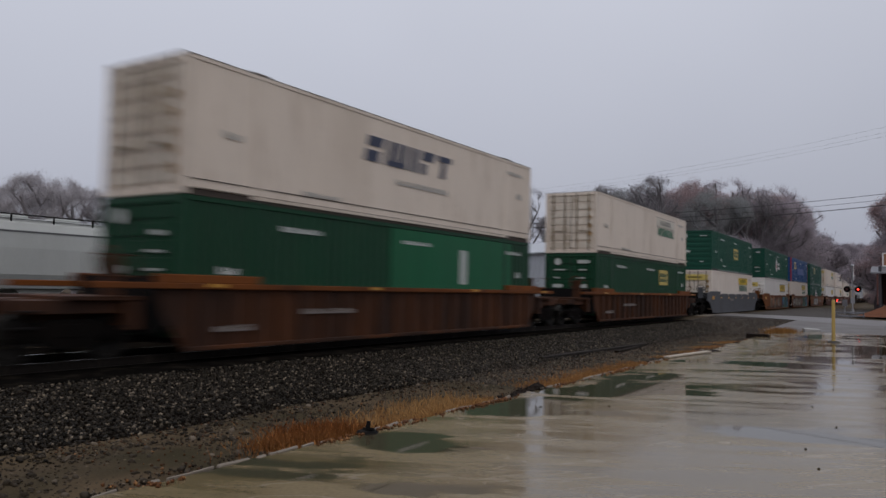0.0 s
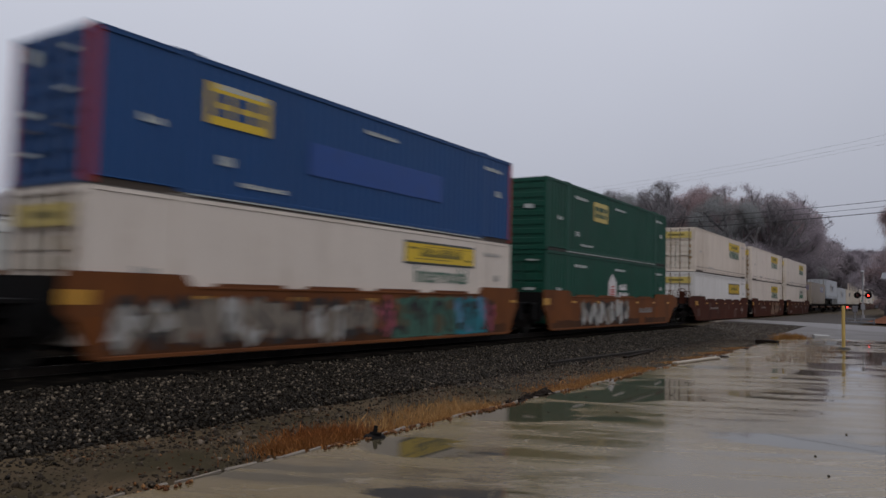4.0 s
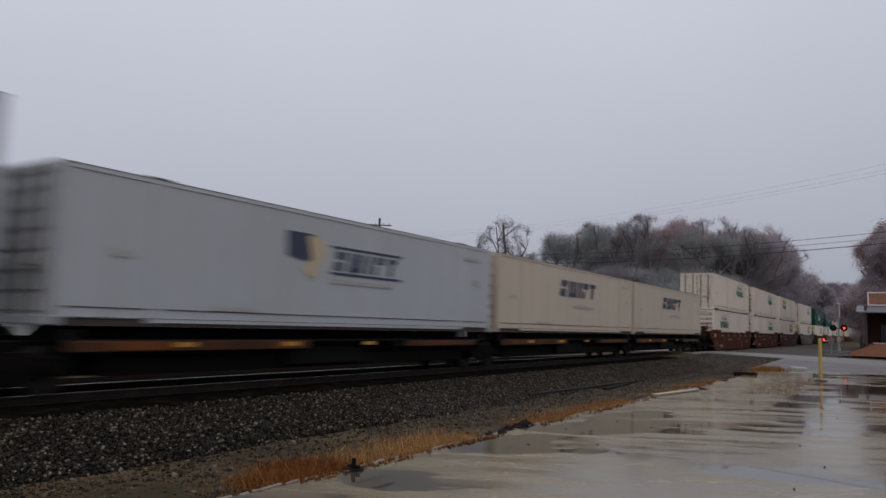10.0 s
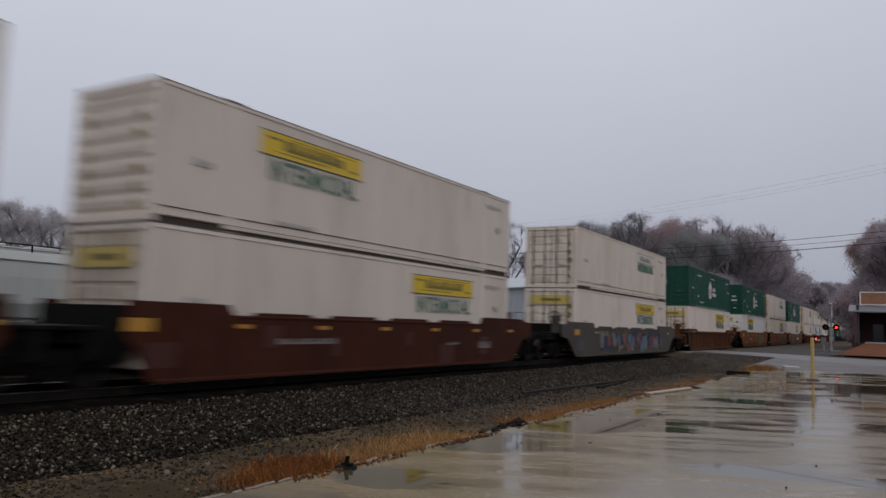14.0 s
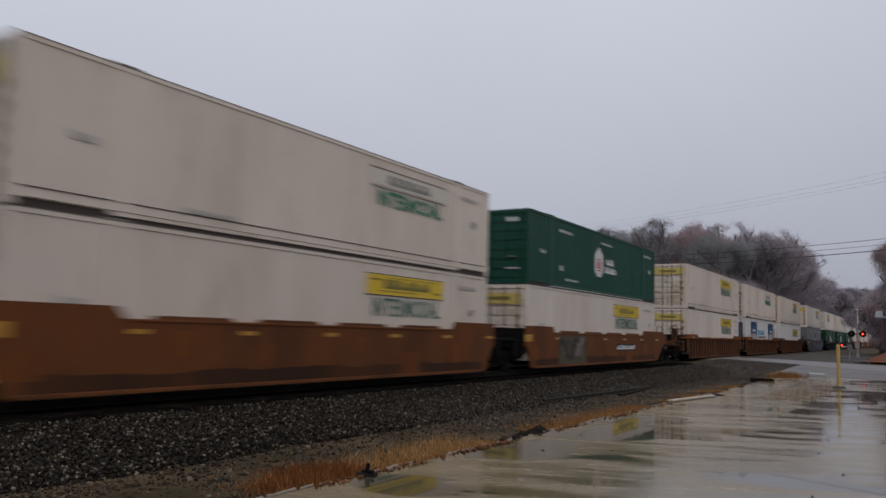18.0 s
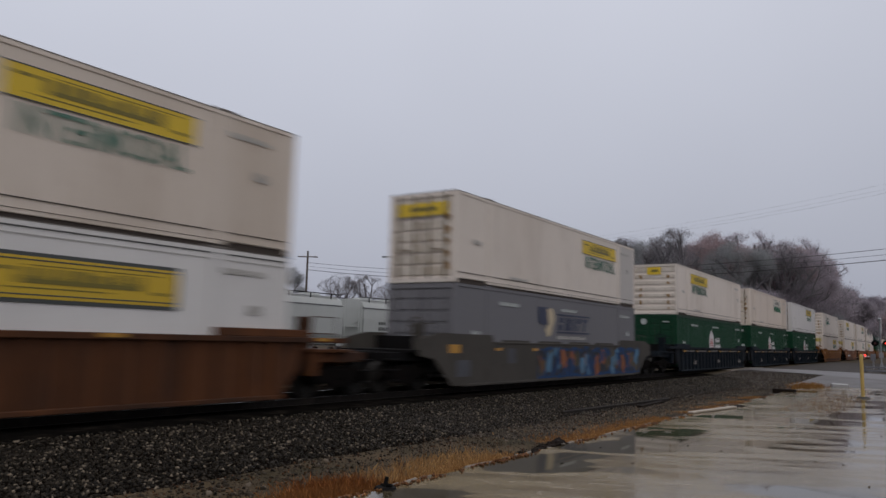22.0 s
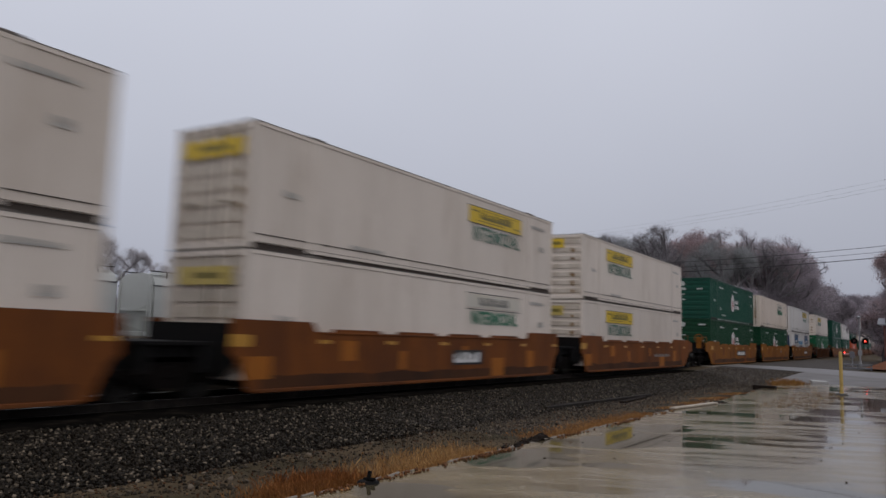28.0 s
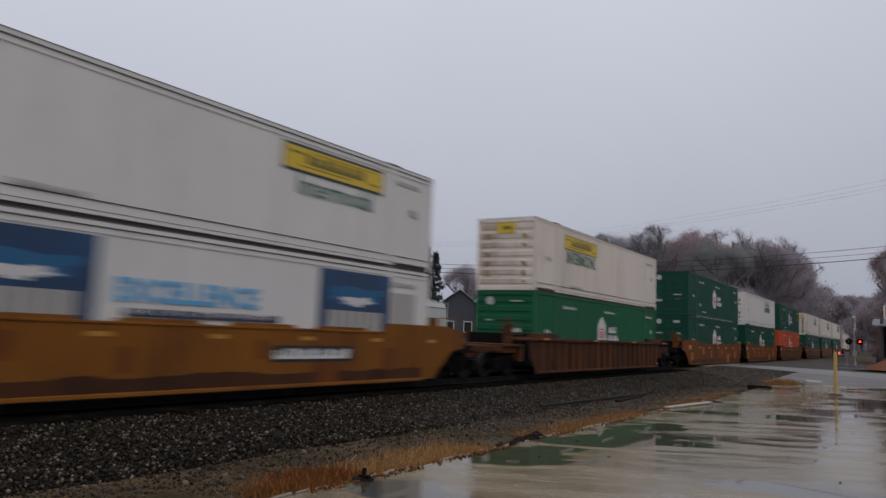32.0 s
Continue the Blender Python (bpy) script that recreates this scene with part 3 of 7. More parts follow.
            for y0, y1 in ((-13.85, -10.9), (-4.95, -2.0)):
                decal(ob, "decal_panel", M_DEEPBLUE, y0, y1, 0.98, 2.62, label="deep blue printed panel")
                yc = (y0 + y1) / 2
                part("emblem", m_blob(21, 1.6, 0.32, 0.6, 22), M_EMBLEM, ob, "white running shape", (cx + 0.012, far + yc + 0.1, 1.86))
                part("light_sweep", m_blob(22, 2.7, 0.5, 0.3), mat("blue_glow_print", (0.012, 0.10, 0.22), grime=0.4, grime_col=(0.008, 0.04, 0.10)), ob, "lighter blue printed sweep", (cx + 0.0105, far + yc, 2.0))
                for i in range(7):
                    part("caption_bar", mesh(("caption",), lambda bm: quad_box(bm, 0, 0.004, 0, 0.29, 1.05, 1.60)), M_TEXT_GREY, ob, "pale upright bar", (cx + 0.009, far + yc - 1.15 + 0.33 * i, 0))
            block("end_decal", (2.1, 0.006, 1.5), M_DEEPBLUE, ob, (0, -h_end - 0.012, 1.75), "deep blue printed panel on the doors")
            part("lettering", text_mesh("EXCELLENCE", 0.42, width=3.55, weight=0.05), M_SKYBLUE, ob, "light blue lettering", (cx + 0.008, far - 8.75, 1.68))
            decal(ob, "notice", M_TEXT_GREY, -1.95, -0.75, 1.0, 2.2, 0.006)
            bars(ob, "small_print", M_NAVY, -10.3, -6.2, 1.20, 1.36, 16, seed + 8)
        elif kind == "stripe":
            decal(ob, "bright_panel", M_GREEN2, -9.0, -1.6, 0.18, BOX_H - 0.12, 0.002, "newer bright green panel")
            decal(ob, "notice", M_TEXT_W, -5.2, -4.75, 1.25, 2.35, 0.009)
        elif kind == "end_patch":
            decal(ob, "end_patch", arg[1], -1.90, -0.14, 0.17, BOX_H - 0.11, 0.002, "panel of another shade at the end")
        elif kind == "brightblue":
            decal(ob, "bright_panel", mat("bright_blue_paint", (0.004, 0.048, 0.225), rough=0.5, grime=0.1), -10.5, -4.6, 0.95, 1.75, 0.002, "brighter blue repainted patch")


def container(label, paint, y_far, z, side="flat", end="doors", decals=(), end_panel=None, posts=None, seed=1, marks=M_TEXT_GREY, stain=0.0):
    """A 53-foot box with its rails, posts, castings, doors or ribbed front wall, and its markings; y_far is the end up the line."""
    ob = thing("shipping_container", label, "container", "containers on the train")
    cx, h = BOX_W / 2, BOX_L / 2
    if stain and paint is M_WHITE:
        paint = M_WHITE_OLD
    mostly_white = paint in (M_WHITE, M_WHITE_OLD, M_BRIGHT, M_CREAM, M_TAN, M_PALE)
    greenish = paint in (M_GREEN, M_GREEN_OLD, M_GREEN2)
    part("body", m_core(), paint, ob)
    part("roof", m_roof(), paint, ob)
    part("side_wall", m_side(side), paint, ob)
    part("side_wall", m_side(side), paint, ob, turn=(0, 0, 180))
    for s in (0, 180):
        part("top_rail", m_rail("top"), paint, ob, at=(cx if s == 0 else -cx, 0, 0), turn=(0, 0, s))
        # Recessed edge coloured dark so the gap between stacked boxes looks shaded.
        part("underframe_edge", mesh(("under_edge",), lambda bm: quad_box(bm, -0.09, -0.035, -BOX_L / 2 + 0.12, BOX_L / 2 - 0.12, 0.0, 0.134)), M_SEAL if greenish else M_UNDER, ob, "recessed underframe edge, darkened as gap shade", at=(cx if s == 0 else -cx, 0, 0), turn=(0, 0, s))
        part("bottom_rail", m_rail("bottom"), paint, ob, at=(cx if s == 0 else -cx, 0, 0), turn=(0, 0, s))
    part("roof_edge", m_roof_edge(), M_EDGE if mostly_white else paint, ob, "dark roof edge" if mostly_white else "")
    for sx in (-1, 1):
        for sy in (-1, 1):
            block("corner_post", (0.13, 0.15, BOX_H - 0.02), posts or paint, ob, (sx * (cx - 0.065), sy * (h - 0.075), BOX_H / 2), "red corner post" if posts else "", 0.015)
            block("stacking_post", (0.035, 0.26, BOX_H - 0.12), paint, ob, (sx * (cx - 0.012), sy * 6.01, BOX_H / 2), "", 0.008)
            if sx > 0:
                part("corner_casting", m_casting(), M_WORN if greenish else M_SEAL, ob, at=(sx * (cx - 0.08), sy * 6.01, -0.015))
                part("corner_casting", m_casting(), M_WORN if greenish else M_SEAL, ob, at=(sx * (cx - 0.08), sy * 6.01, BOX_H - 0.075))
    ey = -h
    if end == "doors":
        for sx in (-1, 1):
            leaf = part("door", m_door(), M_DIRTY_DOOR if paint in (M_WHITE, M_WHITE_OLD, M_CREAM) else paint, ob, at=(sx * 0.02 if sx > 0 else -0.02 - ((BOX_W - 0.30) / 2 - 0.015), ey + 0.03, 0))
            for k in (0.28, 0.86):
                off = k if sx > 0 else (BOX_W - 0.30) / 2 - 0.015 - k
                part("lock_rod", mesh(("rod",), lambda bm: tube(bm, [(0, 0, 0.12), (0, 0, BOX_H - 0.08)], [0.034, 0.034], 8)), M_ROD if paint in (M_WHITE, M_WHITE_OLD, M_BRIGHT, M_PALE, M_TAN, M_CREAM) else paint, leaf, at=(off, -0.035, 0))
            block("hinge_strip", (0.05, 0.03, BOX_H - 0.4), paint, leaf, (0.025 if sx < 0 else (BOX_W - 0.30) / 2 - 0.04, -0.01, BOX_H / 2))
            block("handle", (0.34, 0.03, 0.05), M_ROD, leaf, ((0.57 if sx > 0 else 0.55), -0.055, 1.05))
        if paint in (M_WHITE, M_WHITE_OLD, M_CREAM):
            k = seed % 5
            part("rust_stain", m_rust_runs(700 + k, [(0.86 + 0.05 * (k % 3), 0.55 + 0.38 * i, 0.07 + 0.03 * ((i * 7 + k) % 4), 0.12) for i in range(5)] + [(0.30, 0.6 + 0.76 * i, 0.06, 0.11) for i in range(3)] + [(-0.32, 0.52 + 0.8 * i, 0.06, 0.10) for i in range(2 + k % 2)] + [(-0.88, 0.6 + 0.4 * ((i + k) % 5), 0.06, 0.10) for i in range(3)]), M_DOOR_RUST, ob, "brown rust runs round the lock rods", (0, ey + 0.022, 0), kind="stuff")
        block("door_seal", (0.03, 0.05, BOX_H - 0.3), M_SEAL, ob, (0, ey + 0.06, BOX_H / 2))
    else:
        part("front_wall", m_ribbed_end(), M_DIRTY_END if paint in (M_WHITE, M_WHITE_OLD, M_CREAM) else paint, ob)
        if mostly_white:
            k = seed % 4
            part("rust_stain", m_rust_runs(800 + k, [(x, 0.36 + 0.364 * i, 0.09 + 0.02 * ((i + k) % 3), 0.07 + 0.02 * ((i * 3 + k) % 4)) for x in (0.80, -0.80) for i in range(6) if (i * 5 + k + (x > 0)) % 4]), M_DOOR_RUST, ob, "rust blotches on the ribbed front", (0, ey + 0.018, 0), kind="stuff")
        block("vent_cover", (0.32, 0.05, 0.2), paint, ob, (0.55, ey + 0.06, BOX_H - 0.32))
    block("end_header", (BOX_W - 0.26, 0.14, 0.15), paint, ob, (0, ey + 0.075, BOX_H - 0.08))
    block("end_sill", (BOX_W - 0.26, 0.14, 0.16), paint, ob, (0, ey + 0.075, 0.09))
    block("end_frame", (BOX_W - 0.26, 0.14, BOX_H - 0.1), paint, ob, (0, h - 0.075, BOX_H / 2))
    if end_panel:
        z0, wd = end_panel
        block("end_decal", (wd, 0.006, 0.42), M_GOLD_PALE if stain or seed % 2 else M_YELLOW, ob, (0, ey - 0.012, z0), "yellow wordmark panel on the end")
        block("end_wordmark", (wd * 0.5, 0.006, 0.14), M_TEXT_OLIVE, ob, (0.05, ey - 0.018, z0))
    elif paint in (M_GREEN, M_GREEN2, M_GREEN_OLD, M_BLUE):
        rng = random.Random(seed + 50)
        for sx in (-0.62, 0.62):
            for k in range(6):
                zz = 2.50 - k * 0.38
                if k == 0 and sx < 0:
                    part("end_emblem", mesh(("disc_mark",), lambda bm: tube(bm, [(0, 0.003, 0), (0, -0.003, 0)], [0.17, 0.17], 14)), M_TEXT_W, ob, "round white emblem", (sx, ey - (0.008 if end == "doors" else 0.0) - 0.02, zz))
                elif rng.random() < (0.15 if k in (1, 4) else 0.5):
                    block("end_marking", (round(rng.uniform(0.3, 0.6), 1), 0.006, rng.choice((0.06, 0.1, 0.16))), M_TEXT_W, ob, (sx + rng.uniform(-0.1, 0.1), ey - (0.008 if end == "doors" else 0.0) - 0.02, zz))
    # stencilled numbers near both ends
    mk = M_TEXT_W if paint in (M_GREEN, M_GREEN2, M_GREEN_OLD, M_BLUE, M_GREY, M_ORANGE_BOX) else marks
    bars(ob, "stencil", mk, -1.95, -0.75, 2.38, 2.50, 7, 31, 0.006)
    bars(ob, "stencil", mk, -1.2, -0.8, 1.55, 1.75, 3, 32, 0.006)
    bars(ob, "stencil", mk, -12.6, -11.2, 0.36, 0.46, 8, 33, 0.006)
    bars(ob, "stencil", mk, -15.1, -14.6, 1.30, 1.46, 3, 34, 0.006)
    if mk is M_TEXT_W:
        bars(ob, "stencil", mk, -8.4, -6.9, 2.36, 2.46, 9, 35, 0.006)
        bars(ob, "stencil", mk, -13.2, -12.8, 0.75, 0.95, 3, 36, 0.006)
        bars(ob, "stencil", mk, -13.3, -11.9, 2.34, 2.46, 8, 37, 0.006)
        if side == "corr":
            decal(ob, "edge_scrape", M_TEXT_W, -14.0, -2.1, 0.03, 0.065, 0.002)
    else:
        if side == "flat":
            part("sill_joint", mesh(("sill_joints",), lambda bm: [quad_box(bm, 0, 0.005, a, b, z0, z1) for a, b, z0, z1 in ((-15.9, -0.2, 0.150, 0.161), (-15.95, -14.15, 0.325, 0.347), (-13.9, -2.2, 0.325, 0.347), (-1.95, -0.2, 0.325, 0.347))]), M_UNDER, ob, at=(cx + 0.001, h, 0))
    if paint is M_BRIGHT and side == "flat":
        decal(ob, "top_seam", M_TEXT_GREY, -16.0, -0.15, 2.655, 2.672, 0.001)
        decal(ob, "top_seam", M_TEXT_D, -16.0, -0.15, 2.775, 2.790, 0.001)
    add_decals(ob, decals, seed)
    MOVING.append((ob, TRACK_X, y_far - BOX_L / 2, z))
    return ob


# ---- railway cars ----
def m_wheel():
    def build(bm):
        n = 20
        prof = ((-0.05, 0.455), (0.0, 0.45), (0.03, 0.425), (0.13, 0.42), (0.13, 0.36), (0.08, 0.34), (0.07, 0.16), (0.14, 0.13), (0.14, 0.0), (-0.05, 0.0), (-0.05, 0.16), (0.02, 0.34), (-0.05, 0.37))
        rings = [[bm.verts.new((x, math.cos(2 * math.pi * k / n) * r, math.sin(2 * math.pi * k / n) * r)) for k in range(n)] for x, r in prof if r > 0]
        for a, b in zip(rings, rings[1:] + rings[:1]):
            for k in range(n):
                bm.faces.new((a[k], a[(k + 1) % n], b[(k + 1) % n], b[k]))
    return mesh(("wheel",), build)


def m_wheelset():
    def build(bm):
        tube(bm, [(-0.95, 0, 0), (0.95, 0, 0)], [0.085, 0.085], 8)
    return mesh(("axle",), build)


def m_side_frame():
    def build(bm):
        prism_x(bm, [(-1.10, 0.02), (-0.70, 0.05), (-0.42, -0.20), (0.42, -0.20), (0.70, 0.05), (1.10, 0.02), (1.10, 0.16), (0.72, 0.20), (0.38, 0.30), (-0.38, 0.30), (-0.72, 0.20), (-1.10, 0.16)], -0.07, 0.07)
        for y in (-0.89, 0.89):
            tube(bm, [(0.02, y, 0.0), (0.16, y, 0.0)], [0.13, 0.12], 10)
        for y in (-0.14, 0.14):
            tube(bm, [(0.02, y, -0.14), (0.02, y, 0.22)], [0.075, 0.075], 8)
    return mesh(("side_frame",), build, 0.0)


PATCH = {C_ORANGE: mat("orange_patch_paint", (0.30, 0.10, 0.014), spec=0.15, grime=0.2), C_BROWN: C_ORANGE, C_MAROON: mat("maroon_patch_paint", (0.060, 0.022, 0.016), spec=0.15, grime=0.3), C_YELLOW: C_ORANGE, C_GREY: C_GREY, C_TAUPE: C_GREY}


def truck(car, y):
    """A two-axle truck: side frames, bolster, axles and wheels."""
    tr = block("truck", (2.3, 0.42, 0.26), M_TRUCK, car, (0, y, 0.56), "two-axle steel truck under the car", 0.03)
    for sx in (-1, 1):
        part("side_frame", m_side_frame(), M_TRUCK, tr, at=(sx * 1.05, 0, -0.10), turn=(0, 0, 0 if sx > 0 else 180))
    for dy in (-0.89, 0.89):
        part("axle", m_wheelset(), M_TRUCK, tr, at=(0, dy, -0.14))
        for sx in (-1, 1):
            part("wheel", m_wheel(), M_WHEEL, tr, at=(sx * 0.735, dy, -0.14), turn=(0, 0, 0 if sx > 0 else 180))
    return tr


def graffiti(car, y0, y1, cols, seed, z0=0.14, z1=1.40, x=1.425):
    """Sprayed letters: an uneven ground, then rounded strokes in several colours."""
    rng = random.Random(seed)
    wd, h = y1 - y0, z1 - z0

    def ground(bm):
        n = 30
        low = [(y0 + wd * i / n - (y0 + y1) / 2, -h / 2 + rng.uniform(0, 0.08)) for i in range(n + 1)]
        high = [(y0 + wd * i / n - (y0 + y1) / 2 + rng.uniform(-0.05, 0.05), h / 2 - rng.uniform(0, 0.18)) for i in range(n, -1, -1)]
        prism_x(bm, low + high, 0, 0.004)
    if cols[0] != "none":
        part("graffiti_ground", mesh(("sprayed", seed, wd), ground), G_COLS[cols[0]], car, "sprayed ground of a graffiti piece", (x, (y0 + y1) / 2, (z0 + z1) / 2))
    n = max(4, int(wd / 0.62))
    for i in range(n):
        y = y0 + wd * (i + 0.5) / n
        part("graffiti_outline", m_blob(seed + i + 40, round(wd / n * 1.12, 2), round(h * 0.92, 2), 0.35, 14), G_COLS["black"], car, at=(x + 0.002, y, (z0 + z1) / 2), turn=(rng.uniform(-12, 12), 0, 0))
        for k in range(2):
            part("graffiti_letter", m_blob(seed + i * 2 + k, round(wd / n * rng.uniform(0.75, 1.0), 2), round(h * rng.uniform(0.55, 0.9), 2), 0.45, 14), G_COLS[cols[1 + (i + k) % (len(cols) - 1)]], car, at=(x + 0.004 + 0.003 * k, y + rng.uniform(-0.15, 0.15), (z0 + z1) / 2 + rng.uniform(-0.22, 0.22)), turn=(rng.uniform(-30, 30), 0, 0))
        part("graffiti_stroke", m_blob(seed + i + 80, 0.10, round(h * rng.uniform(0.4, 0.75), 2), 0.3, 10), G_COLS["black" if i % 3 else cols[-1]], car, at=(x + 0.012, y + wd / n * rng.uniform(-0.4, 0.4), (z0 + z1) / 2 + rng.uniform(-0.15, 0.15)), turn=(rng.uniform(-55, 55), 0, 0))


def well_car(label, paint, y_far, kind="smooth", near_end="own", far_end="own", chord=None, writing=(), tags=(), seed=1, framed=None):
    """One well of a double-stack car: two deep sides, end platforms, cross floor, trucks. y counts from the middle of the well."""
    car = thing("well_car", label, "railway car", "cars of the train")
    for s in (0, 180):
        ends = (near_end, far_end) if s == 0 else (far_end, near_end)
        lo, hi = (-10.0 if ends[0] == "own" else -8.45), (10.0 if ends[1] == "own" else 8.45)
        if kind == "smooth":
            def build(bm):
                right = [(5.95, 1.68), (9.0, 1.68), (10.0, 1.50), (10.0, 1.02), (9.3, 0.92), (8.3, 0.12)] if hi > 9 else [(5.95, 1.68), (8.45, 1.68), (8.45, 0.95), (8.25, 0.8), (7.9, 0.12)]
                left = [(-8.3, 0.12), (-9.3, 0.92), (-10.0, 1.02), (-10.0, 1.50), (-9.0, 1.68), (-5.95, 1.68)] if lo < -9 else [(-7.9, 0.12), (-8.25, 0.8), (-8.45, 0.95), (-8.45, 1.68), (-5.95, 1.68)]
                humps = []
                for k in range(4):
                    a = -5.2 + k * 2.72
                    humps += [(a, 1.44), (a + 0.08, 1.53), (a + 1.95, 1.53), (a + 2.03, 1.44)]
                prism_x(bm, left + [(-5.75, 1.44)] + humps + [(5.75, 1.44)] + right, 1.36, 1.42)
            part("side", mesh(("well_side", *ends), build), paint, car, turn=(0, 0, s))
            if s == 0 and paint in (C_ORANGE, C_YELLOW, C_BROWN):
                def lower_band(bm):
                    r = random.Random(seed)
                    top = [(7.6 - 0.2 * i, 0.44 + 0.08 * noise.noise((i * 0.17, y_far, 0)) + r.uniform(-0.02, 0.02)) for i in range(77)]
                    prism_x(bm, [(-7.6, 0.17), (7.6, 0.17)] + top, 1.421, 1.4235)
                part("mud_splash", mesh(("lower_band", y_far), lower_band), C_LOWER, car, "darker brown band along the lower side")
            part("bottom_chord", mesh(("chord_sb",), lambda bm: quad_box(bm, 1.34, 1.45, -7.7, 7.7, 0.08, 0.16), 0.01), paint, car, turn=(0, 0, s))
            part("top_chord", mesh(("chord_s",), lambda bm: quad_box(bm, 1.33, 1.44, -5.7, 5.7, 1.40, 1.455), 0.01), paint, car, turn=(0, 0, s))
        else:
            part("side", mesh(("well_side_r",), lambda bm: prism_x(bm, [(-8.6, 1.42), (8.6, 1.42), (8.4, 0.75), (7.9, 0.14), (-7.9, 0.14), (-8.4, 0.75)], 1.30, 1.35)), paint, car, turn=(0, 0, s))
            part("top_chord", mesh(("chord_r", lo, hi), lambda bm: quad_box(bm, 1.28, 1.46, lo, hi, 1.33, 1.45), 0.012), chord or paint, car, turn=(0, 0, s))
            for k, e in ((-7.3, 0), (7.3, 1)):
                part("end_chord", mesh(("chord_e",), lambda bm: quad_box(bm, 1.27, 1.45, -1.3, 1.3, 1.45, 1.62), 0.012), chord or paint, car, at=(0, k, 0), turn=(0, 0, s))
            part("bottom_chord", mesh(("chord_b",), lambda bm: quad_box(bm, 1.28, 1.44, -7.9, 7.9, 0.08, 0.17), 0.012), paint, car, turn=(0, 0, s))
            if s == 0:
                for i in range(21):
                    block("rib", (0.09, 0.10 if i % 4 else 0.16, 1.22), paint, car, (1.39, -7.60 + i * 0.76, 0.76))
    part("floor", mesh(("well_floor",), lambda bm: quad_box(bm, -1.30, 1.30, -7.6, 7.6, 0.18, 0.30), 0.0), M_BLACK, car)
    for sy, end in ((-1, near_end), (1, far_end)):
        yy = 11.55 if end == "own" else 9.72
        part("end_bulkhead", mesh(("bulkhead",), lambda bm: prism_x(bm, [(0, 0.45), (0, 1.58), (0.35, 1.58), (0.35, 0.75)], -1.33, 1.33), 0.0), M_BLACK, car, at=(0, 8.2 if sy > 0 else -8.55, 0))
        part("end_platform", mesh(("platform", end), lambda bm: (quad_box(bm, -0.42, 0.42, 0, yy - 8.85, 0.66, 1.12), quad_box(bm, -1.32, 1.32, 0, min(1.5, yy - 8.85), 1.10, 1.18), quad_box(bm, -1.3, 1.3, 0.05, 0.3, 0.55, 1.12), quad_box(bm, -1.15, 1.15, 0.3, min(2.2, yy - 8.85), 0.86, 1.10)), 0.01), M_BLACK if kind == "smooth" else paint, car, at=(0, 8.85 if sy > 0 else -8.85, 0), turn=(0, 0, 0 if sy > 0 else 180))
        if end == "own":
            truck(car, sy * 10.15)
            part("coupler", mesh(("coupler",), lambda bm: (quad_box(bm, -0.10, 0.10, -0.5, 0.2, 0.72, 0.95), quad_box(bm, -0.16, 0.12, 0.1, 0.34, 0.68, 0.99)), 0.02), M_TRUCK, car, at=(0, sy * 11.6, 0), turn=(0, 0, 0 if sy > 0 else 180))
            part("handrail", mesh(("handrail",), lambda bm: (tube(bm, [(1.2, 0, 1.15), (1.2, 0, 1.95), (1.2, 0.9, 1.95), (1.2, 0.9, 1.15)], [0.018] * 4, 6), tube(bm, [(1.2, 0, 1.55), (1.2, 0.9, 1.55)], [0.016] * 2, 6)), 0.0), paint, car, at=(0, 8.95 if sy > 0 else -9.85, 0))
            block("brake_stand", (0.34, 0.16, 0.8), paint, car, (0.75, sy * 9.15, 1.55))
            if sy < 0:
                part("brake_wheel", mesh(("brake_wheel",), lambda bm: (tube(bm, [(math.cos(math.pi * k / 9) * 0.28, 0, math.sin(math.pi * k / 9) * 0.28) for k in range(19)], [0.025] * 19, 6), [tube(bm, [(0, 0, 0), (math.cos(a) * 0.27, 0, math.sin(a) * 0.27)], [0.014, 0.014], 4) for a in (0.5, 1.76, 3.0, 4.27, 5.5)])), paint, car, "spoked hand-brake wheel", (0.75, -9.28, 1.85))
            for k in range(3):
                block("end_step", (0.32, 0.26, 0.04), M_BLACK, car, (1.2, sy * 11.0, 0.35 + k * 0.28))
        elif sy < 0:
            truck(car, -9.72)
    # reflective patches and stencils along the near side
    xs = 1.424 if kind == "smooth" else 1.466
    rng = random.Random(seed)
    for k in range(7):
        y = -8.2 + k * 2.72
        if kind == "smooth":
            block("reflector", (0.006, 0.42 if k else 0.62, 0.09 if k else 0.26), M_REFLECT, car, (xs, y, 1.22), bevel=0.001)
        elif chord is not None and (k % 2 == 0 or chord is C_NAVY):
            block("reflector", (0.006, 0.45, 0.07), M_REFLECT, car, (xs if chord is not C_NAVY else 1.44, y + 1.0, 1.405 if chord is not C_NAVY else 1.22), bevel=0.001)
    for y, wd, z, hh in tags:
        n = max(2, int(wd / 0.22))
        sub = random.Random(int(wd * 100))
        part("stencil", mesh(("car_bars", wd, hh), lambda bm: skyline(bm, 0, wd, 0, hh * 0.75, n, sub)), M_STENCIL, car, "faded white stencil", (xs + 0.002 if kind == "smooth" else 1.442, y, z))
    if kind == "smooth":
        for k in range(6):
            y, wd, hh = -7.3 + k * 2.75 + rng.uniform(-0.5, 0.5), round(rng.uniform(0.3, 0.9), 1), round(rng.uniform(0.2, 0.6), 1)
            block("paint_patch", (0.004, wd, hh), PATCH.get(paint, paint), car, (1.4225, y, rng.uniform(0.45, 1.15)), "patch of newer paint", bevel=0.001)
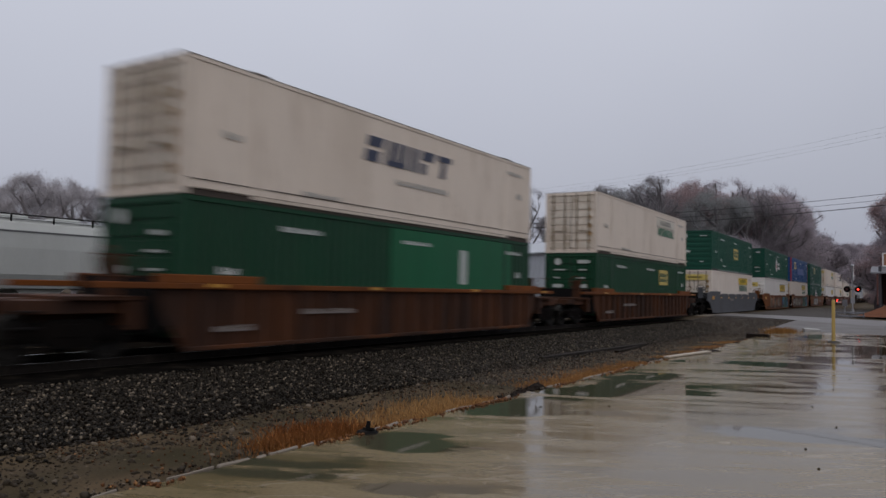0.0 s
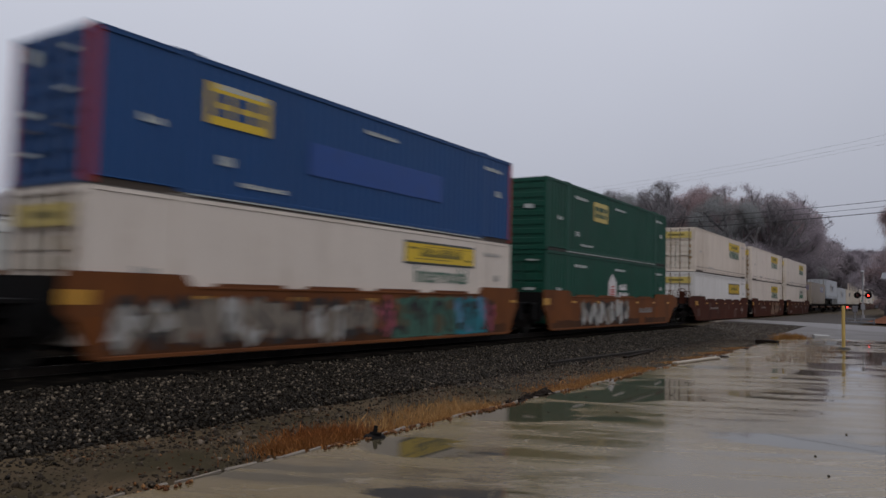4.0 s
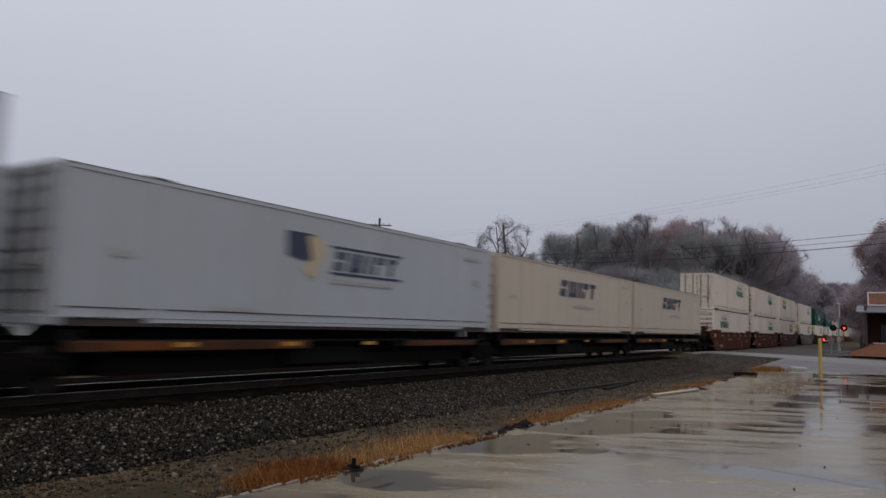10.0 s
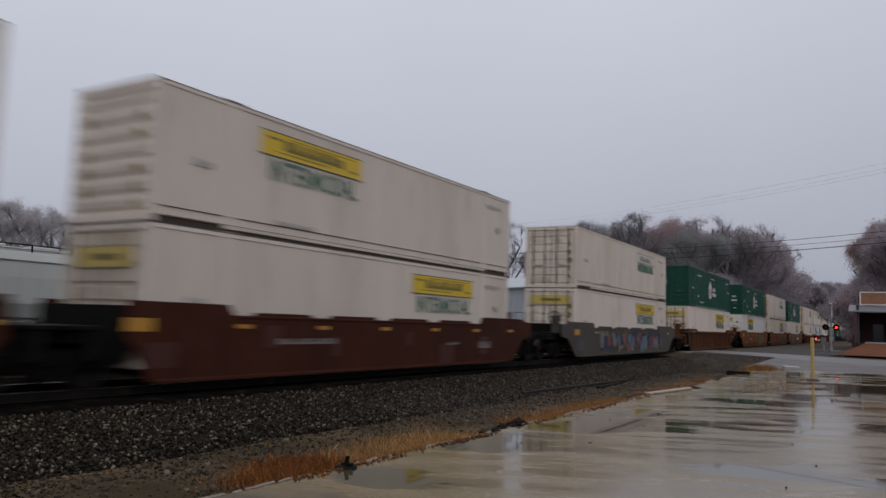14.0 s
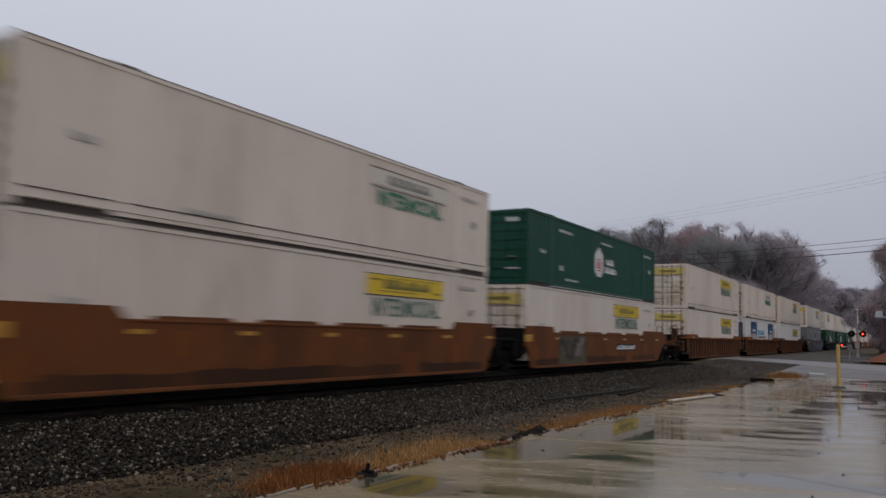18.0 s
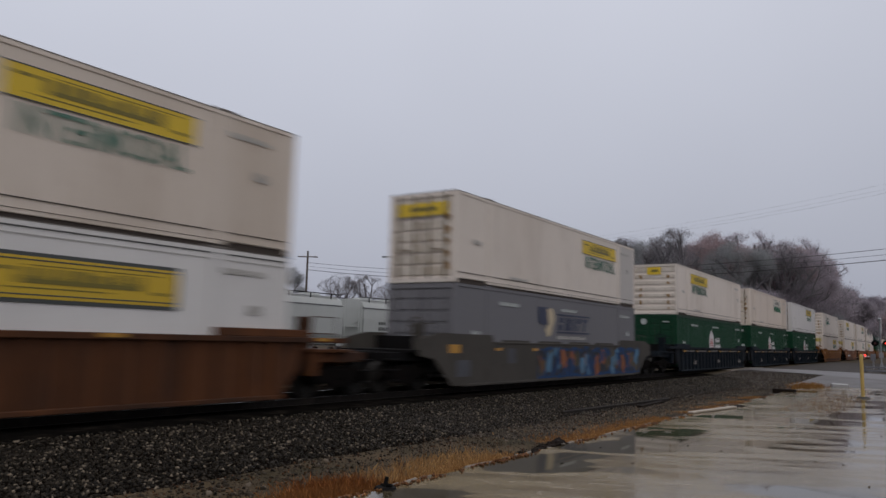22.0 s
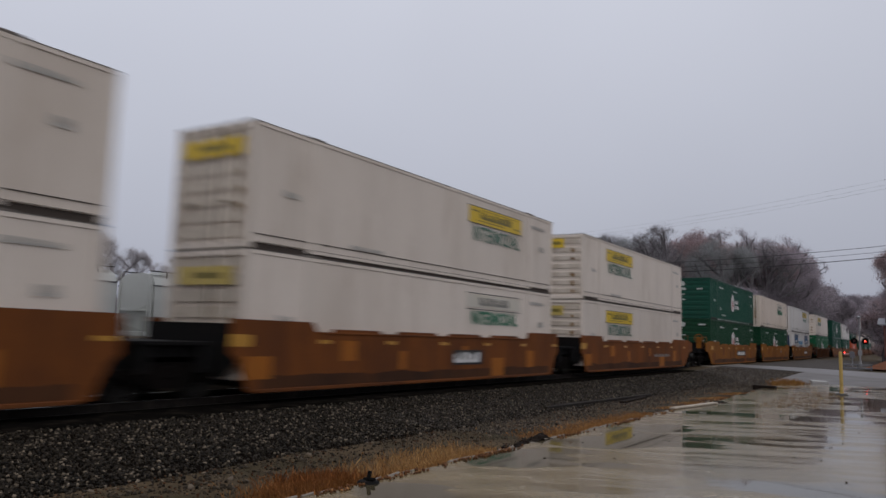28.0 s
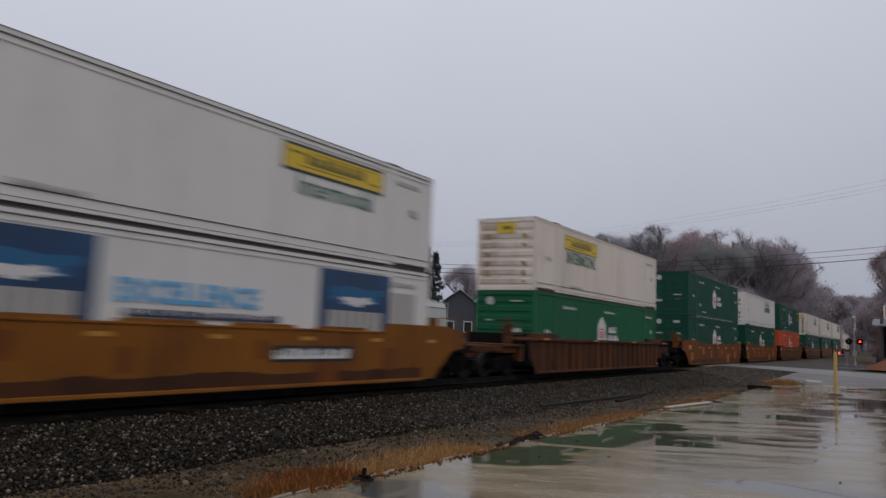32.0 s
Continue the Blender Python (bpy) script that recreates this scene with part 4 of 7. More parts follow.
    for y, wd, z, hh in (framed or ()):
        block("stencil_frame", (0.005, wd + 0.16, hh + 0.14), G_COLS["black"], car, (xs + 0.001, y + wd / 2, z + hh / 2), bevel=0.001)
        n = max(3, int(wd / 0.3))
        part("stencil", mesh(("framed", wd, hh), lambda bm: skyline(bm, 0, wd, 0, hh, n, random.Random(8))), M_EMBLEM, car, "white stencil on a black panel", (xs + 0.005, y, z))
    for args in writing:
        if args[0] == "patch":
            part("graffiti_patch", m_blob(args[4], args[2] - args[1], 1.05, 0.3, 26), G_COLS[args[3]], car, "faded sprayed patch", (1.425, (args[1] + args[2]) / 2, 0.78))
            for k in range(5):
                part("graffiti_stroke", m_blob(args[4] + k, 0.5, 0.6, 0.5, 12), mat("spray_faded", (0.13, 0.085, 0.05), rough=0.6, spec=0.15, grime=0.4), car, at=(1.430, args[1] + (args[2] - args[1]) * (k + 0.6) / 5.4, 0.8))
        elif args[0] == "shapes":
            # a sprayed tan triangle beside a rounded tan mask
            tan = mat("spray_tan", (0.17, 0.095, 0.05), rough=0.6, grime=0.5, grime_col=(0.07, 0.035, 0.025), scale=1.5)
            part("graffiti_triangle", mesh(("tri",), lambda bm: prism_x(bm, [(-1.05, -0.55), (1.05, -0.6), (0.85, -0.2), (0.2, 0.6), (-0.15, 0.6)], 0, 0.004)), tan, car, "sprayed tan triangle", (1.426, args[1], 0.80))
            for k, (dy, dz, w, hh) in enumerate(((-0.1, -0.35, 1.3, 0.06), (0.0, -0.1, 0.9, 0.05), (0.1, 0.15, 0.5, 0.05))):
                block("graffiti_stroke", (0.004, w, hh), G_COLS["bone"], car, (1.431, args[1] + dy, 0.80 + dz), bevel=0.001)
            part("graffiti_mask", m_blob(90, 2.5, 1.15, 0.25, 18), tan, car, "sprayed rounded tan shape", (1.426, args[1] + 2.45, 0.85))
            for dy, w, hh in ((-0.45, 0.5, 0.3), (0.35, 0.6, 0.26), (0.9, 0.16, 0.9), (-0.95, 0.12, 0.7)):
                part("graffiti_stroke", m_blob(int(w * 100), w, hh, 0.4, 12), G_COLS["black"], car, at=(1.431, args[1] + 2.45 + dy, 0.88))
        else:
            graffiti(car, *args)
    MOVING.append((car, TRACK_X, y_far - BOX_L / 2, RAIL_Z))
    return car


def spine_car(label, y_far, far_own=False, near_own=False, seed=1):
    """One unit of a spine car: a narrow centre sill with cross arms and side plates."""
    car = thing("spine_car", label, "railway car", "cars of the train")
    part("centre_sill", mesh(("sill",), lambda bm: quad_box(bm, -0.34, 0.34, -8.7, 8.7, 0.42, 0.92), 0.02), M_BLACK, car)
    for y in (-7.3, -5.9, -1.8, 2.4, 5.9, 7.3):
        block("cross_arm", (2.6, 0.32, 0.18), M_BLACK, car, (0, y, 0.86))
    for sx in (-1, 1):
        block("side_plate", (0.10, 6.3, 0.20), C_LOWER, car, (sx * 1.30, -4.6, 0.86), "rust-brown side plate")
        block("side_plate", (0.11, 1.4, 0.16), C_ORANGE, car, (sx * 1.30, -6.2, 0.86), "worn orange plate")
        block("side_plate", (0.11, 0.9, 0.16), C_ORANGE, car, (sx * 1.30, -2.2, 0.86), "worn orange plate")
        block("side_plate", (0.10, 4.2, 0.16), C_RUST, car, (sx * 1.30, 4.9, 0.86))
        block("side_lip", (0.30, 15.6, 0.05), M_BLACK, car, (sx * 1.17, 0, 0.955))
        for y in (-7.6, 7.6):
            block("pedestal", (0.28, 0.30, 0.20), M_BLACK, car, (sx * 1.1, y, 1.06))
    truck(car, -8.72)
    if far_own:
        truck(car, 8.72)
    block("hitch", (0.9, 0.7, 0.35), M_BLACK, car, (0, 6.6, 1.10))
    part("brake_rigging", mesh(("rigging",), lambda bm: (quad_box(bm, -0.9, 0.9, -6.8, 6.8, 0.28, 0.62), quad_box(bm, -1.1, 1.1, -2.0, 1.2, 0.36, 0.80), quad_box(bm, -0.4, 0.4, -7.4, 7.4, 0.91, 1.20)), 0.02), M_BLACK, car, "black air tank and brake gear")
    if far_own:
        block("hitch_stand", (0.7, 0.5, 0.8), M_TRUCK, car, (0.5, 9.0, 1.5), bevel=0.1)
    for y in (-5.2, -2.1, 1.0):
        block("reflector", (0.006, 0.5, 0.09), M_REFLECT, car, (1.353, y, 0.88), bevel=0.001)
    MOVING.append((car, TRACK_X, y_far - BOX_L / 2, RAIL_Z))
    return car


def trailer_gear(ob):
    """The running gear of a road trailer: frame rails, tandem wheels, landing legs and the fifth-wheel stand."""
    part("frame_rail", mesh(("t_rail",), lambda bm: (quad_box(bm, -0.5, -0.4, -8.0, 7.8, -0.28, 0.0), quad_box(bm, 0.4, 0.5, -8.0, 7.8, -0.28, 0.0)), 0.01), M_BLACK, ob)
    part("slider_box", mesh(("t_slider",), lambda bm: quad_box(bm, -0.55, 0.55, -6.9, -3.2, -0.55, -0.26), 0.02), M_BLACK, ob)
    for y in (-6.1, -4.8):
        for sx in (-1, 1):
            part("tyre", mesh(("tyre",), lambda bm: (tube(bm, [(-0.27, 0, 0), (-0.22, 0, 0), (0.22, 0, 0), (0.27, 0, 0)], [0.38, 0.51, 0.51, 0.38], 24),), 0.0), M_TRUCK, ob, "black road tyre", (sx * 0.95, y, -0.67))
            part("hub", mesh(("hub",), lambda bm: tube(bm, [(-0.02, 0, 0), (0.04, 0, 0)], [0.22, 0.14], 12)), M_WHEEL, ob, at=(sx * 1.22, y, -0.67), turn=(0, 0, 0 if sx > 0 else 180))
    for sx in (-1, 1):
        block("landing_leg", (0.13, 0.13, 1.0), M_BLACK, ob, (sx * 0.85, 3.6, -0.5))
        block("landing_foot", (0.28, 0.28, 0.05), M_BLACK, ob, (sx * 0.85, 3.6, -1.02))
        part("leg_brace", mesh(("brace",), lambda bm: tube(bm, [(0, 0, -0.75), (0, 1.1, -0.25)], [0.035, 0.035], 6)), M_BLACK, ob, at=(sx * 0.85, 3.6, 0))
    part("hitch_stand", mesh(("stand",), lambda bm: (prism_x(bm, [(-0.5, -1.12), (-0.32, -1.12), (0.32, -0.2), (0.14, -0.2)], -0.45, 0.45), prism_x(bm, [(0.7, -1.12), (0.55, -1.12), (0.05, -0.2), (0.22, -0.2)], -0.45, 0.45), quad_box(bm, -0.55, 0.55, -0.25, 0.55, -0.28, -0.18)), 0.0), M_BLACK, ob, at=(0, 6.4, 0))
    block("mud_flap", (0.62, 0.02, 0.6), M_SEAL, ob, (0.95, -7.2, -0.6))
    block("mud_flap", (0.62, 0.02, 0.6), M_SEAL, ob, (-0.95, -7.2, -0.6))
    block("rear_bumper", (2.2, 0.10, 0.10), M_ROD, ob, (0, -7.95, -0.72))
    for z in (0.14, 0.30):
        part("rivet_row", mesh(("rivets",), lambda bm: [quad_box(bm, 0, 0.006, -7.8 + i * 0.62, -7.8 + i * 0.62 + 0.34, -0.02, 0.02) for i in range(26)]), M_TEXT_D, ob, "dark dashes along the lower rail", (BOX_W / 2 + 0.026, 0.17 * (z > 0.2), z))
    block("light_bar", (0.03, 15.8, 0.14), M_PALE, ob, (BOX_W / 2 + 0.01, 0, 0.10), "riveted lower rail")


UP_Z, LOW_Z = 3.47, 0.56
L_W = "white ribbed-end intermodal container stacked on the train"


def stack(y_far, upper, lower, car):
    for z, spec in ((UP_Z, upper), (LOW_Z, lower)):
        if spec:
            d = dict(spec)
            label, paint = d.pop("label"), d.pop("paint")
            container(label, paint, y_far, z, **d)
    d = dict(car)
    label, paint = d.pop("label"), d.pop("paint")
    well_car(label, paint, y_far, **d)


def white(dec="yp", at=0.0, end="doors", panel=(2.35, 2.0), pale=False, seed=1, stain=0.0):
    words = {"yp": "white container with yellow panel and green lettering", "op": "off-white container with faded panel and green lettering", "yb": "white container with black-framed yellow panel", "yk": "white container with black-framed gold panel", "": "plain off-white container"}[dec]
    return dict(label=words + (", ribbed front wall" if end == "ribs" else ", barred doors"), paint=M_BRIGHT if pale else M_WHITE, end=end, decals=[(dec, at)] if dec else [], end_panel=panel, seed=seed, stain=stain)


def green(dec="hex", end="doors", seed=1, bright=False, old=False):
    return dict(label="dark green corrugated container with white emblem" if dec == "hex" else "dark green corrugated container", paint=M_GREEN2 if bright else M_GREEN_OLD if old else M_GREEN, side="corr", end=end, decals=[(dec,)] if isinstance(dec, str) and dec else list(dec or []), seed=seed)


def car(paint, kind="smooth", near="own", far="own", what="", **kw):
    return dict(label=what, paint=paint, kind=kind, near_end=near, far_end=far, **kw)


T1 = ((-4.6, 2.0, 0.78, 0.16), (-7.2, 1.1, 0.45, 0.18))
T2 = ((-4.4, 2.2, 0.82, 0.18), (5.6, 0.9, 0.62, 0.30), (3.4, 0.8, 0.75, 0.12))
T3 = ((-6.4, 1.3, 0.30, 0.28), (-3.0, 1.7, 0.86, 0.17), (1.9, 0.7, 0.9, 0.14), (5.6, 1.4, 0.7, 0.10))
T4 = ((-6.9, 1.7, 1.19, 0.12), (-5.3, 0.5, 0.45, 0.35), (-4.2, 1.7, 1.19, 0.12), (-1.4, 1.6, 1.19, 0.12), (0.3, 0.5, 0.5, 0.3), (1.3, 1.7, 1.19, 0.12), (4.0, 1.7, 1.19, 0.12), (6.2, 0.6, 0.45, 0.35))
RUSTY_CAR = "rust-brown ribbed well car with orange top chord"
MAROON = "dark maroon smooth-sided well car with yellow reflectors"
ORANGE = "orange smooth-sided well car with yellow reflectors"
BROWN = "weathered brown-orange smooth-sided well car"
SPRAYED = "brown-orange well car covered with graffiti"
NAVY = "dark blue ribbed well car with pale stencils"
YELLOW = "yellow-orange smooth-sided well car with white stencil"

TRAIN = [
    (2.7, white("op"), green(old=True), car(C_RUST_OLD, "rib", what=RUSTY_CAR, chord=C_ORANGE)),
    (25.99, dict(label="dirty cream-white container with slanting navy wordmark", paint=M_WHITE, decals=[("swift",)], seed=2, stain=1.0), green([("stripe",)], seed=3, old=True), car(C_RUST_OLD, "rib", what=RUSTY_CAR, chord=C_ORANGE, tags=T1)),
    (49.3, white("op", panel=None, stain=1.0, seed=4), green([("emp", -5.15, 1)], seed=5, old=True), car(C_RUST_OLD, "rib", what=RUSTY_CAR, chord=C_ORANGE, tags=T1)),
    (72.9, green([("emp", -7.45, 1, -0.48)], end="ribs", seed=6), white("yp", 0.3, seed=7), car(C_GREY, what="grey smooth-sided well car with yellow reflectors", tags=((-2.2, 1.2, 1.0, 0.2),))),
    (95.95, green(seed=8), white("yk", 0.3, end="ribs", pale=True, panel=(2.2, 1.3), seed=9), car(C_BROWN, far="joint", what=SPRAYED, writing=((-5.6, 1.6, ("none", "bone", "bone", "olive", "rust"), 11), (2.4, 7.0, ("pine", "teal", "blue", "sky", "teal", "black"), 12)))),
    (115.2, dict(label="blue corrugated container with red corner posts and yellow emblem", paint=M_BLUE, side="corr", decals=[("emp", -12.7, 0), ("brightblue",)], posts=M_RED, seed=10), white("yb", 0.2, seed=11), car(C_BROWN, near="joint", far="joint", what=SPRAYED, writing=((-7.6, 0.2, ("none", "bone", "white", "bone", "bone"), 21), (0.3, 1.0, ("none", "pink", "rust", "pink"), 24), (1.0, 4.3, ("pine", "pine", "olive", "pine"), 22), (4.2, 6.2, ("teal", "teal", "sky", "teal"), 23), (6.2, 6.7, ("none", "pink", "pink"), 25)))),
    (134.35, green([("emp", -10.3, 1)], end="ribs", seed=12), green(seed=13), car(C_BROWN, near="joint", what=SPRAYED, writing=((-4.8, 1.4, ("none", "white", "bone", "white", "white"), 31),), tags=((3.0, 2.2, 0.7, 0.35),))),
    (157.1, white("yp", 0.3, panel=(2.4, 2.1), seed=14, stain=1.0), white("yk", 0.3, pale=True, seed=15), car(C_MAROON, far="joint", what=MAROON, tags=T2)),
    (176.1, white("yp", seed=16), white("yp", seed=17), car(C_MAROON, near="joint", far="joint", what=MAROON, tags=T2, writing=(("shapes", 1.5),))),
    (195.3, white("yp", seed=18), white("op", seed=19, panel=None), car(C_MAROON, near="joint", what=MAROON, tags=T3)),
    (305.95, white("op", panel=None, stain=1.0, seed=20), white("op", -7.2, end="ribs", panel=None, seed=21), car(C_MAROON, far="joint", what=MAROON, tags=T3)),
    (325.3, white("op", panel=None, stain=1.0, seed=22), white("op", seed=23, panel=(2.35, 1.8)), car(C_MAROON, near="joint", far="joint", what=MAROON, tags=T3)),
    (344.45, white("yp", -6.6, end="ribs", panel=None, seed=24), white("yp", seed=25, panel=(2.2, 1.9)), car(C_MAROON, near="joint", what=MAROON, tags=T2)),
    (367.8, white("op", panel=None, stain=1.0, seed=26), white("yp", seed=27), car(C_TAUPE, what="grey-brown well car with faded graffiti", writing=((-5.0, 6.5, ("olive", "sky", "bone", "blue", "rust"), 51),))),
    (390.5, green(seed=28), white("yp", seed=29), car(C_RUST, "rib", what=RUSTY_CAR, chord=C_RUST)),
    (413.35, green([("hex",), ("end_patch", 0, M_DARK_GREEN)], seed=30), white("yp", -6.5, end="ribs", panel=(2.4, 0.8), pale=True, seed=31), car(C_BROWN, far="joint", what=BROWN, writing=(("patch", 1.2, 6.2, "olive", 61),), tags=T1)),
    (432.75, white("op", panel=(2.35, 2.0), stain=1.0, seed=32), white("yp", seed=33, stain=1.0), car(C_BROWN, near="joint", far="joint", what=BROWN)),
    (452.1, green(seed=34), white("yp", seed=35), car(C_BROWN, near="joint", what=BROWN, writing=((-5.4, -2.4, ("olive", "olive", "black", "olive", "bone"), 71),), framed=((1.6, 2.7, 0.74, 0.2),))),
    (475.4, white("yp", panel=(2.4, 2.1), stain=1.0, seed=36), white("yp", 0.0, seed=37), car(C_RUST, "rib", far="joint", what=RUSTY_CAR, chord=C_ORANGE)),
    (494.6, white("op", panel=None, stain=1.0, seed=38), dict(label="white container with deep blue printed panels and light blue lettering", paint=M_BRIGHT, decals=[("photo",)], seed=39), car(C_RUST, "rib", near="joint", far="joint", what=RUSTY_CAR, chord=C_ORANGE)),
    (513.85, white("yp", seed=40, stain=1.0), white("yk", -0.2, end="ribs", pale=True, panel=(2.3, 1.4), seed=41), car(C_RUST, "rib", near="joint", what=RUSTY_CAR, chord=C_RUST)),
    (537.0, dict(white("yp", 0.3, seed=42), decals=[("yp", 0.3), ("end_patch", 0, M_GREYED)]), dict(label="plain grey container with navy emblem and wordmark", paint=M_GREY, decals=[("swift2", 0.2)], seed=43), car(C_TAUPE, what="grey-brown well car with blue and orange graffiti", writing=((-2.6, 8.3, ("blue", "blue", "olive", "sky", "blue", "rust"), 81),))),
    (560.2, white("yp", -6.65, end="ribs", panel=(2.5, 0.8), seed=44), green(seed=45, old=True), car(C_NAVY, "rib", far="joint", what=NAVY, chord=C_NAVY, tags=T4)),
    (579.7, white("op", panel=None, stain=1.0, seed=46), green(seed=47, old=True), car(C_NAVY, "rib", near="joint", far="joint", what=NAVY, chord=C_NAVY, tags=T4)),
    (599.15, white("yb", -0.2, pale=True, panel=(2.5, 1.2), seed=48), green(seed=49, old=True), car(C_NAVY, "rib", near="joint", what=NAVY, chord=C_NAVY, tags=T4)),
    (622.1, white("op", -6.8, end="ribs", panel=None, seed=50), white("yp", seed=51, panel=(2.4, 2.1)), car(C_YELLOW, what=YELLOW)),
    (646.6, white("yp", -6.7, end="ribs", panel=None, seed=52), white("yp", seed=53), car(C_ORANGE, far="joint", what=ORANGE, framed=((-5.9, 3.4, 0.66, 0.22),))),
    (666.1, white("yp", panel=(2.35, 2.1), seed=54), white("op", seed=55, panel=(2.3, 1.9)), car(C_ORANGE, near="joint", far="joint", what=ORANGE, framed=((0.55, 1.7, 0.64, 0.32),))),
    (685.55, white("yp", -6.6, end="ribs", panel=(2.5, 0.8), seed=56), white("yp", -6.6, seed=57, end="ribs", panel=(2.4, 0.8)), car(C_ORANGE, near="joint", what=ORANGE, tags=((2.0, 3.0, 0.7, 0.2),))),
    (709.3, green(end="ribs", seed=58), green(end="ribs", seed=59, old=True), car(C_YELLOW, far="joint", what=YELLOW, framed=((0.3, 3.0, 0.72, 0.26),))),
    (728.9, white("op", panel=None, stain=1.0, seed=60), green(seed=61, old=True), car(C_YELLOW, near="joint", far="joint", what=YELLOW, tags=((2.2, 1.2, 0.9, 0.2),))),
    (748.6, white("yb", 0.2, pale=True, panel=(2.45, 1.3), seed=62), dict(label="white container with deep blue printed panels and light blue lettering", paint=M_BRIGHT, decals=[("photo",)], seed=63), car(C_YELLOW, near="joint", what=YELLOW, framed=((1.6, 2.7, 0.74, 0.24),))),
    (772.16, white("yp", -6.65, end="ribs", panel=(2.5, 0.8), seed=64), green(end="ribs", seed=65, bright=True), car(C_RUST, "rib", what=RUSTY_CAR, chord=C_RUST)),
    (795.6, green(seed=66), green(seed=67), car(C_ORANGE, far="joint", what=ORANGE)),
    (815.0, white("op", pale=True, end="ribs", panel=None, seed=68), green(seed=69), car(C_ORANGE, near="joint", far="joint", what=ORANGE)),
    (834.5, green(seed=70), dict(label="orange-red corrugated container with white emblem", paint=M_ORANGE_BOX, side="corr", decals=[("hex",)], seed=71), car(C_BROWN, near="joint", what=BROWN)),
    (857.5, white("op", panel=(2.3, 1.5), seed=72), green(seed=73), car(C_BROWN, far="joint", what=BROWN)),
    (877.0, white("yp", seed=74), green(seed=75), car(C_BROWN, near="joint", far="joint", what=BROWN)),
    (896.5, white("yp", seed=76), green(seed=77), car(C_BROWN, near="joint", what=BROWN)),
    (919.5, white("yp", seed=78), white("yp", seed=79), car(C_MAROON, far="joint", what=MAROON)),
]
for row in TRAIN:
    stack(*row)

# five units of a spine car between the stacks
SPINE_Z = 1.44
SPINE = "black spine car unit with worn orange side plates"
spine_car(SPINE, 216.2)
container("tan container with faded violet panel on a spine car", M_TAN, 216.2, SPINE_Z, decals=[("violet",)], seed=101)
spine_car(SPINE, 234.51)
trailer = container("pale grey road trailer with navy emblem, wheels and landing legs", M_PALE, 234.51, 2.32, decals=[("swift2",)], seed=102)
trailer.name = "road_trailer"
tagged(trailer, category="trailer")
trailer_gear(trailer)
spine_car(SPINE, 251.71)
container("pale grey container with navy emblem on a spine car", M_PALE, 251.71, SPINE_Z, decals=[("swift2", 0.1)], seed=103, end="doors")
spine_car(SPINE, 268.5)
container("cream container with slanting navy wordmark on a spine car", M_CREAM, 268.5, SPINE_Z, decals=[("swift",)], seed=104)
spine_car(SPINE, 285.07, far_own=True)
container("cream container with slanting navy wordmark on a spine car", M_CREAM, 285.07, SPINE_Z, decals=[("swift",)], seed=105)


# ---- ground, track, pad ----
def grid(name, x0, x1, y0, y1, nx, ny, zf, material, label="", category="", kind="structure"):
    xs, ys = np.linspace(x0, x1, nx + 1), np.linspace(y0, y1, ny + 1)
    verts = [(x, y, zf(x, y)) for y in ys for x in xs]
    faces = [(j * (nx + 1) + i, j * (nx + 1) + i + 1, (j + 1) * (nx + 1) + i + 1, (j + 1) * (nx + 1) + i) for j in range(ny) for i in range(nx)]
    me = bpy.data.meshes.new(name)
    me.from_pydata(verts, [], faces)
    me.polygons.foreach_set("use_smooth", [True] * len(faces))
    ob = new(name, me)
    me.materials.append(material)
    return tagged(ob, label, category, kind=kind)


def rise(y):
    t = min(1.0, max(0.0, (y - 38.0) / 18.0))
    return t * t * (3 - 2 * t)


def hill(x, y):
    d = math.hypot(x, y)
    t = min(1.0, max(0.0, (d - 125) / 90))
    a = math.degrees(math.atan2(-x, y))
    k = min(1.0, max(0.0, (a - 1) / 6)) * min(1.0, max(0.0, (34 - a) / 10))
    return 5.0 * t * k * min(1.0, max(0.0, (-x - 20) / 12))


M_GRAVEL = mat("gravelly_earth", (0.068, 0.047, 0.027), spec=0.08, rough=0.8, var=0.7, scale=1.1, fine=34.0, grime_lo=0.43, grime=0.9, grime_col=(0.027, 0.022, 0.009), bump=0.8, rough_var=0.25)
# Dirty stone and oil, blackened further to carry the shade under the train.
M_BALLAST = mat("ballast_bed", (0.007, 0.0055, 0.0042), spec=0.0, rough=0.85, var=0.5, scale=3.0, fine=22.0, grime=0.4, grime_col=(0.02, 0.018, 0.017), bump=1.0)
M_OILY_SHADE = mat("oily_shade_ballast", (0.005, 0.0045, 0.004), spec=0.0, rough=0.9, var=0.4, scale=3.0, grime=0.3, bump=1.0)
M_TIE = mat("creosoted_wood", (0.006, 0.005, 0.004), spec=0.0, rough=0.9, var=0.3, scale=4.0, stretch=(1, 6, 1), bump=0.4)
M_RAIL = mat("rail_steel", (0.012, 0.009, 0.007), spec=0.15, rough=0.7, grime=0.5)
M_RAILTOP = mat("polished_rail_head", (0.62, 0.62, 0.63), rough=0.22, metal=1.0, grime=0.15, var=0.06)
M_ROAD = mat("worn_asphalt", (0.130, 0.120, 0.118), spec=0.3, rough=0.5, var=0.18, scale=0.8, fine=30.0, grime=0.4, grime_col=(0.10, 0.10, 0.10), bump=0.2)
M_CINDER = mat("dull_grey_gravel", (0.060, 0.052, 0.047), spec=0.08, rough=0.8, var=0.5, scale=1.2, fine=26.0, grime=0.5, grime_col=(0.032, 0.028, 0.026), bump=0.8)
M_ASPHALT = mat("wet_asphalt", (0.088, 0.076, 0.070), spec=0.25, rough=0.5, var=0.35, scale=0.5, fine=25.0, grime=0.4, grime_col=(0.05, 0.05, 0.05), bump=0.15, rough_var=0.18)


